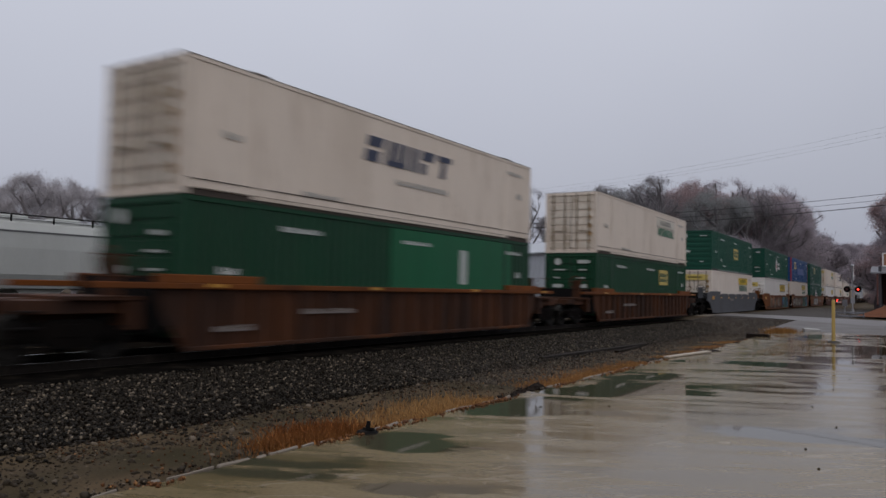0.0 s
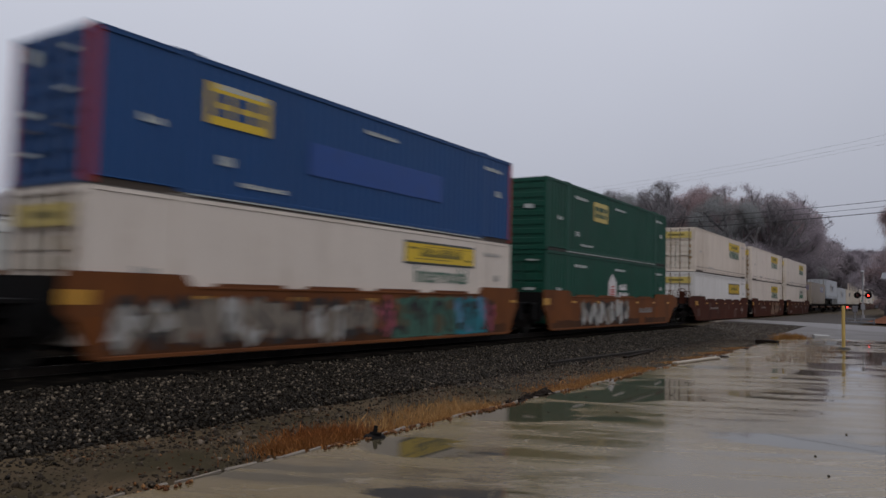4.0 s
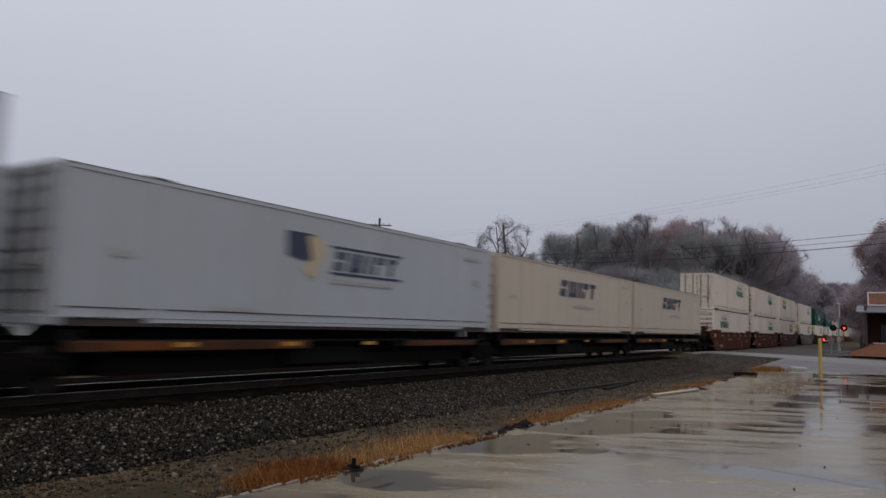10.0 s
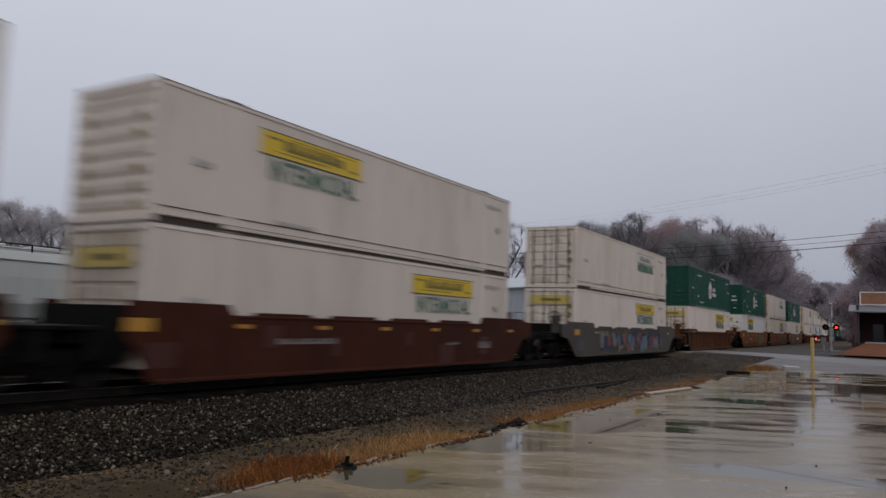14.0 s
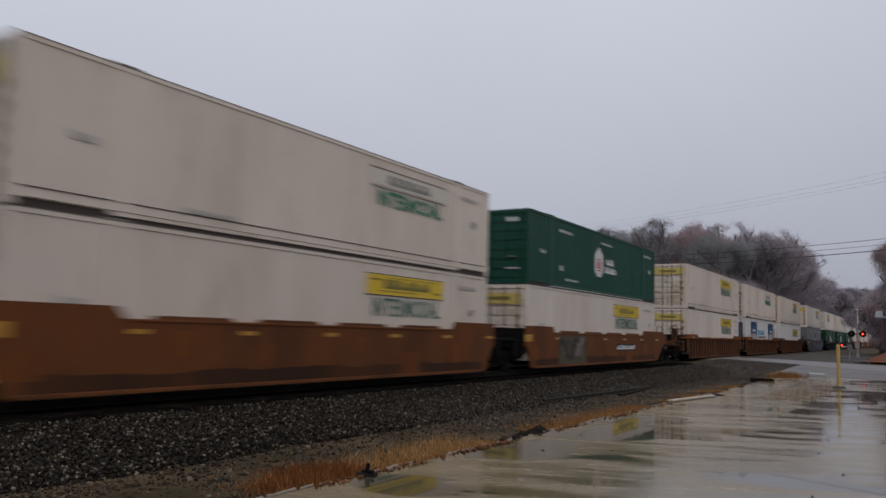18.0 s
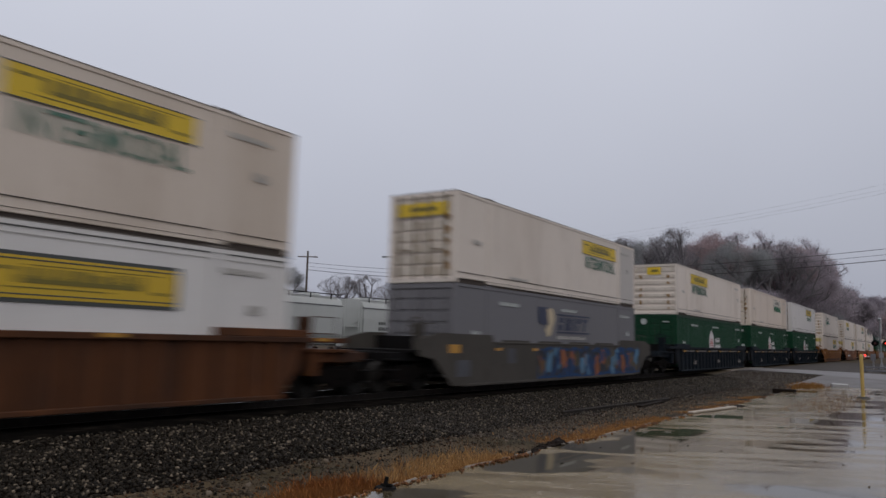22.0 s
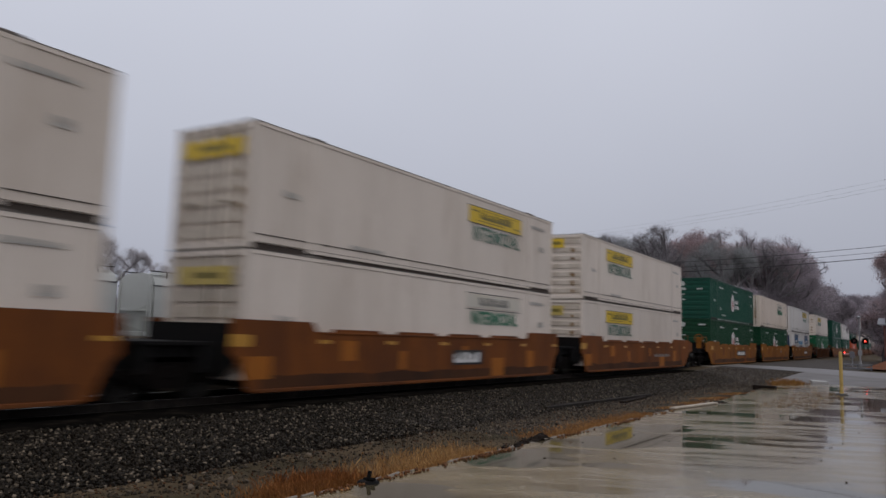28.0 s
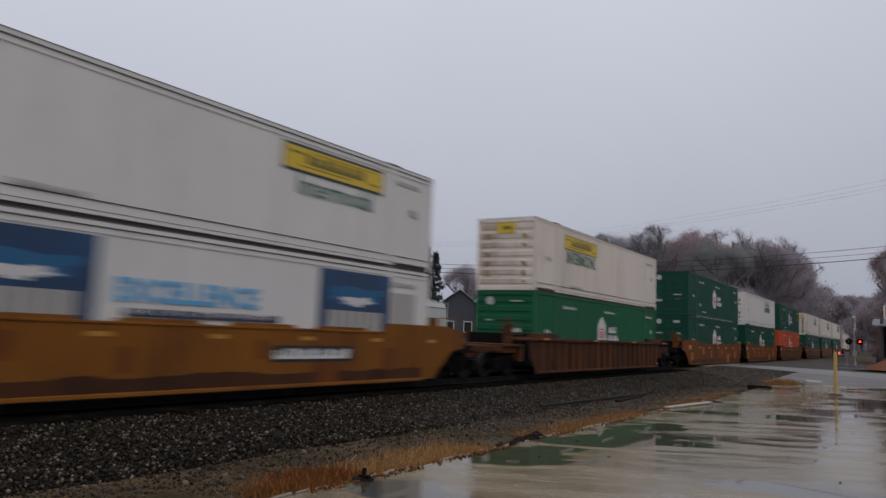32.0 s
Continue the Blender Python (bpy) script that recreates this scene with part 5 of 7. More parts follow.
def wet_concrete():
    """Broom-finished concrete: damp film, and shallow puddles whose surface is flat and mirror-like."""
    m = bpy.data.materials.new("wet_concrete")
    m.use_nodes = True
    t = m.node_tree
    n, link = t.nodes, t.links.new
    b = n["Principled BSDF"]
    tc = n.new("ShaderNodeTexCoord")

    def noise_at(scale, detail, stretch=(1, 1, 1), rough=0.5, turn=24):
        mp = n.new("ShaderNodeMapping")
        mp.vector_type = "TEXTURE"
        mp.inputs["Scale"].default_value = [1 / v for v in stretch]
        mp.inputs["Rotation"].default_value = (0, 0, radians(turn))
        nz = n.new("ShaderNodeTexNoise")
        nz.inputs["Scale"].default_value, nz.inputs["Detail"].default_value, nz.inputs["Roughness"].default_value = scale, detail, rough
        link(tc.outputs["Object"], mp.inputs[0])
        link(mp.outputs[0], nz.inputs["Vector"])
        return nz.outputs["Fac"]

    def ramp(v, a, c, lo, hi):
        r = n.new("ShaderNodeMapRange")
        r.interpolation_type = "SMOOTHSTEP"
        for k, x in zip(("From Min", "From Max", "To Min", "To Max"), (a, c, lo, hi)):
            r.inputs[k].default_value = x
        link(v, r.inputs["Value"])
        return r.outputs[0]

    def mixc(f, a, c):
        mx = n.new("ShaderNodeMix")
        mx.data_type = "RGBA"
        link(f, mx.inputs[0])
        for s, i in ((a, 6), (c, 7)):
            if isinstance(s, tuple):
                mx.inputs[i].default_value = (*s, 1)
            else:
                link(s, mx.inputs[i])
        return mx.outputs[2]

    def mul(a, c):
        mm = n.new("ShaderNodeMath")
        mm.operation = "MULTIPLY"
        link(a, mm.inputs[0])
        if isinstance(c, float):
            mm.inputs[1].default_value = c
        else:
            link(c, mm.inputs[1])
        return mm.outputs[0]

    def add(a, c):
        mm = n.new("ShaderNodeMath")
        mm.operation = "ADD"
        link(a, mm.inputs[0])
        link(c, mm.inputs[1])
        return mm.outputs[0]

    def hollow(cx, cy, rx, ry, turn, depth):
        """A shallow dip in the slab: depth at its middle, nothing at its rim."""
        mp = n.new("ShaderNodeMapping")
        mp.vector_type = "TEXTURE"
        mp.inputs["Location"].default_value, mp.inputs["Rotation"].default_value, mp.inputs["Scale"].default_value = (cx, cy, 0), (0, 0, radians(turn)), (rx, ry, 1)
        ln = n.new("ShaderNodeVectorMath")
        ln.operation = "LENGTH"
        link(tc.outputs["Object"], mp.inputs[0])
        link(mp.outputs[0], ln.inputs[0])
        return ramp(ln.outputs["Value"], 0.35, 1.15, depth, 0.0)

    big = noise_at(0.48, 4.0, (0.5, 1.25, 1), 0.5)
    mid = noise_at(1.3, 6.0, (0.35, 1.5, 1), 0.62)
    fine = noise_at(22.0, 5.0)
    broom = noise_at(8.0, 3.0, (0.25, 2.2, 1))
    dips = add(add(hollow(-4.75, 8.6, 0.75, 3.6, 0, 0.13), hollow(-4.35, 13.6, 0.8, 3.0, -6, 0.15)), add(hollow(-1.0, 20.5, 2.6, 5.5, 8, 0.06), hollow(-0.2, 30.0, 3.2, 6.0, 0, 0.09)))
    crest = add(hollow(-2.6, 7.2, 1.3, 2.6, 24, -0.12), hollow(-2.9, 11.0, 0.9, 1.8, 24, -0.08))
    pud = ramp(add(add(big, mul(mid, 0.24)), add(dips, crest)), 0.665, 0.71, 0.0, 1.0)
    film = ramp(mid, 0.38, 0.64, 0.0, 1.0)
    base = mixc(film, (0.225, 0.171, 0.094), (0.148, 0.108, 0.055))
    stain = mixc(ramp(noise_at(0.45, 7.0, (0.5, 1.2, 1), 0.7), 0.50, 0.70, 0.0, 0.75), base, (0.105, 0.082, 0.050))
    vein = n.new("ShaderNodeMath")
    vein.operation = "COMPARE"
    vein.inputs[1].default_value, vein.inputs[2].default_value = 0.5, 0.006
    link(noise_at(0.5, 4.0, (0.55, 1.5, 1), 0.6, 40), vein.inputs[0])
    stain = mixc(mul(vein.outputs[0], ramp(film, 0.2, 0.9, 0.4, 0.05)), stain, (0.34, 0.29, 0.23))
    grain = n.new("ShaderNodeMix")
    grain.data_type, grain.blend_type = "RGBA", "MULTIPLY"
    grain.inputs[0].default_value = 0.45
    link(stain, grain.inputs[6])
    link(fine, grain.inputs[7])
    wetc = mixc(pud, grain.outputs[2], (0.055, 0.045, 0.027))
    link(wetc, b.inputs["Base Color"])
    rgh = n.new("ShaderNodeMix")
    rgh.data_type = "FLOAT"
    link(pud, rgh.inputs[0])
    link(ramp(film, 0.0, 1.0, 0.24, 0.09), rgh.inputs[2])
    rgh.inputs[3].default_value = 0.025
    link(rgh.outputs[0], b.inputs["Roughness"])
    b.inputs["IOR"].default_value = 1.36
    dry = n.new("ShaderNodeMath")
    dry.operation = "SUBTRACT"
    dry.inputs[0].default_value = 1.0
    link(pud, dry.inputs[1])
    hgt = n.new("ShaderNodeMath")
    hgt.operation = "ADD"
    link(mul(fine, 0.5), hgt.inputs[0])
    link(mul(broom, 0.6), hgt.inputs[1])
    bp = n.new("ShaderNodeBump")
    bp.inputs["Distance"].default_value = 0.004
    link(mul(dry.outputs[0], 0.28), bp.inputs["Strength"])
    link(hgt.outputs[0], bp.inputs["Height"])
    link(bp.outputs[0], b.inputs["Normal"])
    return m


M_CONCRETE = wet_concrete()
PAD_X, PAD_Y = -5.3, 39.0


ROAD_Z = 0.215


def road_z(x):
    """The road ramps down from the crossing towards the apron."""
    t = min(1.0, max(0.0, (x + 10.5) / 11.5))
    return ROAD_Z - 0.17 * t * t * (3 - 2 * t)


def ground_z(x, y):
    """The lie of the land: level by the track, up to the crossing, a wooded rise beyond."""
    z = -0.13 + (0.33 if x < -12 else road_z(x) + 0.085) * rise(y) + hill(x, y)
    if PAD_X - 6 < x < PAD_X and y < 50:
        z += 0.02 * noise.noise((x * 0.8, y * 0.8, 0)) + 0.05 * max(0, 1 - abs(x - PAD_X + 0.2) / 0.6)
    return z


# one sheet out to the horizon, finer close by
g_lin = np.concatenate([-np.geomspace(1800, 60, 14), np.linspace(-50, 34, 85), np.geomspace(40, 1800, 14)])
g_long = np.concatenate([-np.geomspace(900, 30, 8), np.linspace(-20, 70, 121), np.geomspace(76, 2600, 26)])
gv = [(x, y, ground_z(x, y) - (0.05 if x > PAD_X + 0.2 and y < 60 else 0)) for y in g_long for x in g_lin]
gn = len(g_lin)
gf = [(j * gn + i, j * gn + i + 1, (j + 1) * gn + i + 1, (j + 1) * gn + i) for j in range(len(g_long) - 1) for i in range(gn - 1)]
g_me = bpy.data.meshes.new("ground")
g_me.from_pydata(gv, [], gf)
g_me.materials.append(M_GRAVEL)
tagged(new("ground", g_me), "damp gravelly earth beside the railway", "ground", kind="structure")

# ballast bed: a crowned bank under the near track, with stones on it


def bed_z(x):
    d = abs(x - TRACK_X)
    if d < 2.35:
        return 0.035
    return max(-0.16, 0.035 - (d - 2.35) * 0.045 - max(0, d - 6.0) * 0.15)


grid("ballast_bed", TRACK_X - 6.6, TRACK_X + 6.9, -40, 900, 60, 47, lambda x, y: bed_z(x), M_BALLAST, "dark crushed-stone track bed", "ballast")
grid("oily_bed", TRACK_X - 2.3, TRACK_X + 2.35, -40, 900, 4, 47, lambda x, y: bed_z(x) + 0.012, M_OILY_SHADE, "oil-stained ballast between the rails, blackened for train shade", "ballast")


def stones(name, count, place, size, material, label, seed):
    """Loose crushed stone as one sheet of small angular lumps."""
    rng = np.random.default_rng(seed)
    shapes = []
    for k in range(6):
        p = rng.normal(size=(8, 3))
        p /= np.linalg.norm(p, axis=1)[:, None]
        q = np.array([[-1, -1, -.6], [1, -1, -.6], [1, 1, -.6], [-1, 1, -.6], [-.7, -.7, .7], [.8, -.6, .6], [.6, .8, .8], [-.8, .6, .6]]) + p * 0.42
        shapes.append(q * 0.5)
    quads = np.array([[3, 2, 1, 0], [4, 5, 6, 7], [0, 1, 5, 4], [1, 2, 6, 5], [2, 3, 7, 6], [3, 0, 4, 7]])
    pts = place(rng, count)
    sz = rng.uniform(size[0], size[1], count)
    ang = rng.uniform(0, 2 * np.pi, count)
    tilt = rng.uniform(-0.8, 0.8, count)
    which = rng.integers(0, 6, count)
    v = np.stack(shapes)[which] * sz[:, None, None]
    c, s, ct, st = np.cos(ang)[:, None], np.sin(ang)[:, None], np.cos(tilt)[:, None], np.sin(tilt)[:, None]
    y1, z1 = v[:, :, 1] * ct - v[:, :, 2] * st, v[:, :, 1] * st + v[:, :, 2] * ct
    x2, y2 = v[:, :, 0] * c - y1 * s, v[:, :, 0] * s + y1 * c
    out = np.stack([x2, y2, z1], -1) + pts[:, None, :]
    me = bpy.data.meshes.new(name)
    me.vertices.add(count * 8)
    me.vertices.foreach_set("co", out.reshape(-1).astype(np.float32))
    idx = (quads[None] + np.arange(count)[:, None, None] * 8).reshape(-1)
    me.loops.add(len(idx))
    me.loops.foreach_set("vertex_index", idx.astype(np.int32))
    me.polygons.add(count * 6)
    me.polygons.foreach_set("loop_start", np.arange(0, len(idx), 4, dtype=np.int32))
    me.polygons.foreach_set("loop_total", np.full(count * 6, 4, np.int32))
    me.update(calc_edges=True)
    me.materials.append(material)
    return tagged(new(name, me), label, "stones", kind="stuff")


def island_mat(name, dark, light, rough=0.5, thin=False, spec=0.1, knee=0.82):
    """Each loose piece takes its own shade."""
    m = bpy.data.materials.new(name)
    m.use_nodes = True
    t = m.node_tree
    b = t.nodes["Principled BSDF"]
    gm = t.nodes.new("ShaderNodeNewGeometry")
    cr = t.nodes.new("ShaderNodeValToRGB")
    cr.color_ramp.elements[0].color, cr.color_ramp.elements[1].color = (*dark, 1), (*light, 1)
    cr.color_ramp.elements[0].position, cr.color_ramp.elements[1].position = 0.1, 1.0
    e = cr.color_ramp.elements.new(knee)
    e.color = (*[(a * knee + c * (1 - knee)) for a, c in zip(dark, light)], 1)
    nz = t.nodes.new("ShaderNodeTexNoise")
    nz.inputs["Scale"].default_value = 35.0
    bp = t.nodes.new("ShaderNodeBump")
    bp.inputs["Strength"].default_value, bp.inputs["Distance"].default_value = 0.4, 0.01
    t.links.new(gm.outputs["Random Per Island"], cr.inputs[0])
    t.links.new(cr.outputs[0], b.inputs["Base Color"])
    t.links.new(nz.outputs["Fac"], bp.inputs["Height"])
    t.links.new(bp.outputs[0], b.inputs["Normal"])
    b.inputs["Roughness"].default_value = rough
    b.inputs["Specular IOR Level"].default_value = spec
    if thin:
        tr = t.nodes.new("ShaderNodeBsdfTranslucent")
        mx = t.nodes.new("ShaderNodeMixShader")
        mx.inputs[0].default_value = 0.45
        t.links.new(cr.outputs[0], tr.inputs[0])
        t.links.new(b.outputs[0], mx.inputs[1])
        t.links.new(tr.outputs[0], mx.inputs[2])
        t.links.new(mx.outputs[0], t.nodes["Material Output"].inputs["Surface"])
    return m


M_STONES = island_mat("wet_crushed_stone", (0.0052, 0.0040, 0.0027), (0.20, 0.160, 0.118), 0.55, spec=0.08, knee=0.87)
M_PEBBLE = island_mat("mixed_gravel", (0.022, 0.016, 0.010), (0.150, 0.118, 0.088), 0.6)


def on_bank(rng, n):
    y = 1.0 + 62.0 * rng.random(n) ** 1.3
    x = TRACK_X + 2.2 + 3.55 * rng.random(n) + np.abs(rng.normal(size=n)) * np.where(rng.random(n) < 0.13, 0.85, 0.2)
    z = np.array([max(bed_z(a), ground_z(a, c) if a > -7.6 else -1) for a, c in zip(x, y)]) + 0.012
    return np.stack([x, y, z], 1)


def on_verge(rng, n):
    y = 1.0 + 45.0 * rng.random(n) ** 1.6
    x = PAD_X - 0.1 - 2.4 * rng.random(n) ** 0.8
    z = np.array([ground_z(a, c) for a, c in zip(x, y)]) + 0.004
    return np.stack([x, y, z], 1)


stones("ballast_stones", 80000, on_bank, (0.015, 0.048), M_STONES, "wet dark grey crushed stone on the track shoulder", 5)
stones("verge_clods", 900, on_verge, (0.03, 0.075), M_PEBBLE, "brown clods and larger stones on the verge", 16)
stones("verge_gravel", 16000, on_verge, (0.006, 0.026), M_PEBBLE, "scattered gravel on the damp verge", 6)


def on_far_verge(rng, n):
    y = 12.5 + 30.0 * rng.random(n) ** 1.25
    x = PAD_X - 0.3 - 4.3 * rng.random(n)
    z = np.array([max(bed_z(a) if a < -6.9 else -1, ground_z(a, c)) for a, c in zip(x, y)]) + 0.008
    return np.stack([x, y, z], 1)


stones("scattered_gravel", 15000, on_far_verge, (0.012, 0.036), island_mat("pale_wet_gravel", (0.040, 0.033, 0.027), (0.19, 0.160, 0.132), 0.55), "pale wet gravel strewn over the verge", 26)


def rail_track(cx, y0, y1, tie_to, label):
    """Two rails with foot, web and polished head."""
    for sx in (-1, 1):
        rail = part("rail", mesh(("rail", y0, y1), lambda bm: (quad_box(bm, -0.07, 0.07, y0, y1, -0.175, -0.155), quad_box(bm, -0.012, 0.012, y0, y1, -0.155, -0.04), quad_box(bm, -0.036, 0.036, y0, y1, -0.04, -0.004))), M_RAIL, None, "", (cx + sx * 0.755, 0, RAIL_Z))
        tagged(rail, label, "rail", kind="structure")
        part("rail_head", mesh(("rail_head", y0, y1), lambda bm: quad_box(bm, -0.030, 0.030, y0, y1, -0.003, 0.0)), M_RAILTOP, rail, "polished running surface")
    n = int((tie_to - y0) / 0.53)
    ties = thing("track_ties", "creosoted wooden ties under the rails", "ties", at=(cx, 0, 0))
    ties["kind"] = "structure"
    me = mesh(("tie",), lambda bm: quad_box(bm, -1.30, 1.30, -0.11, 0.11, -0.13, 0.045), 0.012)
    for i in range(n):
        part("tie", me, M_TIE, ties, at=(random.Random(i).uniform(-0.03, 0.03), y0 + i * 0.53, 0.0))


rail_track(TRACK_X, -30.0, 900.0, 62.0, "steel rail with a polished head")

# concrete pad with its broken edge
pad = new("concrete_pad")
pad["kind"] = "structure"
tagged(pad, "wet concrete pad with puddles and a chipped edge", "pavement")
slabs_x, slabs_y = [PAD_X, 1.7, 8.4, 14.4, 26.0], [-14.0, -8.0, -2.0, 4.2, 10.2, 16.4, 22.6, 28.8, PAD_Y]
for i in range(len(slabs_x) - 1):
    for j in range(len(slabs_y) - 1):
        x0, x1, y0, y1 = slabs_x[i] + 0.0015, slabs_x[i + 1] - 0.0015, slabs_y[j] + 0.0015, slabs_y[j + 1] - 0.0015
        bm = bmesh.new()
        rng = random.Random(i * 50 + j)
        if i == 0:
            ny = 34
            edge = [x0 + 0.035 * noise.noise((0, y0 + (y1 - y0) * k / ny * 1.0, 3.0)) * 2 - (0.05 if rng.random() < 0.1 else 0) for k in range(ny + 1)]
            top = [(edge[k], y0 + (y1 - y0) * k / ny) for k in range(ny + 1)] + [(x1, y1), (x1, y0)]
        else:
            top = [(x0, y0), (x0, y1), (x1, y1), (x1, y0)]
        up = [bm.verts.new((x, y, 0)) for x, y in top]
        dn = [bm.verts.new((x - (0.03 if i == 0 and x < x0 + 0.3 else 0), y, -0.20)) for x, y in top]
        bm.faces.new(up[::-1])
        for k in range(len(top)):
            bm.faces.new((up[k], up[(k + 1) % len(top)], dn[(k + 1) % len(top)], dn[k]))
        me = bpy.data.meshes.new("slab")
        bmesh.ops.recalc_face_normals(bm, faces=bm.faces)
        bm.to_mesh(me)
        bm.free()
        part("slab", me, M_CONCRETE, pad)

# chips of broken curb along the edge
M_CURB = mat("broken_concrete", (0.18, 0.150, 0.118), rough=0.7, var=0.25, scale=6.0, fine=40.0, grime=0.4, grime_col=(0.14, 0.11, 0.08), bump=0.5)
kerb = tagged(new("pad_edging"), "chipped pale mortar edging of the pad", "edging", kind="structure")
rng = random.Random(9)
y = 2.0
while y < 24:
    ln = rng.uniform(0.10, 0.42)
    if rng.random() < 0.8:
        block("edging_piece", (round(rng.uniform(0.02, 0.05), 2), round(ln, 2), 0.05), M_CURB, kerb, (PAD_X - 0.04 + rng.uniform(-0.02, 0.02), y + ln / 2, -0.012), bevel=0.018, turn=(rng.uniform(-4, 4), rng.uniform(-5, 5), rng.uniform(-8, 8)))
    y += ln + rng.uniform(0.0, 0.08)

# asphalt apron, road over the crossing
def road_near(x):
    return 55.0 - 0.62 * min(12.0, max(0.0, x + 11.0))


def apron_z(x, y):
    t = min(1.0, max(0.0, (y - PAD_Y) / (road_near(x) - PAD_Y)))
    return -0.008 + (road_z(x) - 0.004) * t * t * (3 - 2 * t)


ap_v, ap_f = [], []
for j in range(21):
    for i in range(33):
        x = -6.2 + 32.2 * i / 32
        y = PAD_Y - 0.02 + (road_near(x) + 0.3 - PAD_Y) * j / 20
        ap_v.append((x, y, apron_z(x, y)))
        if i < 32 and j < 20:
            ap_f.append((j * 33 + i, j * 33 + i + 1, j * 33 + i + 34, j * 33 + i + 33))
ap_me = bpy.data.meshes.new("asphalt_apron")
ap_me.from_pydata(ap_v, [], ap_f)
ap_me.materials.append(M_ASPHALT)
tagged(new("asphalt_apron", ap_me), "wet worn asphalt apron between the pad and the road", "asphalt", kind="structure")
grid("gravel_shoulder", -11.8, -5.9, 36.0, 54.5, 24, 40, lambda x, y: ground_z(x, y) + 0.015, M_CINDER, "grey gravel shoulder before the crossing", "gravel")
stones("shoulder_stones", 9000, lambda r, n: (lambda x, y: np.stack([x, y, np.array([ground_z(a, c) for a, c in zip(x, y)]) + 0.02], 1))(-11.6 + 5.5 * r.random(n), 34.0 + 18.8 * r.random(n)), (0.02, 0.05), M_PEBBLE, "loose grey stone before the crossing", 9)
rd_v, rd_f = [], []
for j in range(7):
    for i in range(61):
        x = -11.9 + 72.0 * i / 60
        y = road_near(x) + (61.5 - road_near(x)) * j / 6
        rd_v.append((x, y, road_z(x) + 0.012 - 0.02 * abs(j / 3 - 1)))
        if i < 60 and j < 6:
            rd_f.append((j * 61 + i, j * 61 + i + 1, j * 61 + i + 62, j * 61 + i + 61))
rd_me = bpy.data.meshes.new("road")
rd_me.from_pydata(rd_v, [], rd_f)
rd_me.materials.append(M_ROAD)
tagged(new("road", rd_me), "pale worn asphalt road ramping up to the crossing", "road", kind="structure")
grid("road_beyond", -70.0, -15.6, 53.0, 64.0, 20, 6, lambda x, y: ROAD_Z - 0.004 * abs(y - 58.5), M_ROAD, "worn asphalt road beyond the track", "road")
grid("crossing_yard", -11.7, -3.95, 61.4, 110.0, 8, 20, lambda x, y: ground_z(x, y) + 0.02, M_CINDER, "dark gravel beside the track beyond the road", "gravel")
crossing = tagged(new("crossing_panels"), "concrete crossing panels between the rails", "crossing", kind="structure")
for x0, w in ((-15.55, 0.95), (-13.70 - 0.61, 1.22), (-12.80, 0.88)):
    for k in range(4):
        block("crossing_panel", (w, 2.7, 0.16), M_CURB, crossing, (x0 + w / 2, 54.4 + k * 2.74, RAIL_Z - 0.08), bevel=0.015)
# Dark sheet added so the ground seen under the cars reads as shade.
grid("yard_ballast", -34.0, TRACK_X - 6.5, -40, 52, 10, 20, lambda x, y: -0.06 + 0.02 * math.sin(x * 1.7), M_BALLAST, "ballast between the tracks, blackened for train shade", "ballast")
# the second track with parked cars stands further off
TRACK2_X = -36.0
grid("far_ballast", TRACK2_X - 4, TRACK2_X + 4, -30, 200, 8, 12, lambda x, y: 0.02 + hill(x, y), M_BALLAST, "dark ballast of the far track", "ballast")

# ---- parked covered hoppers on the far track ----
M_HOPPER = mat("pale_hopper_paint", (0.43, 0.44, 0.42), rough=0.55, grime=0.3, grime_col=(0.28, 0.27, 0.25), scale=0.6, fine=9.0, var=0.08, bump=0.05, streak=0.7)
M_HOPPER_END = mat("dark_grey_hopper_trim", (0.10, 0.10, 0.105), rough=0.7, grime=0.4)


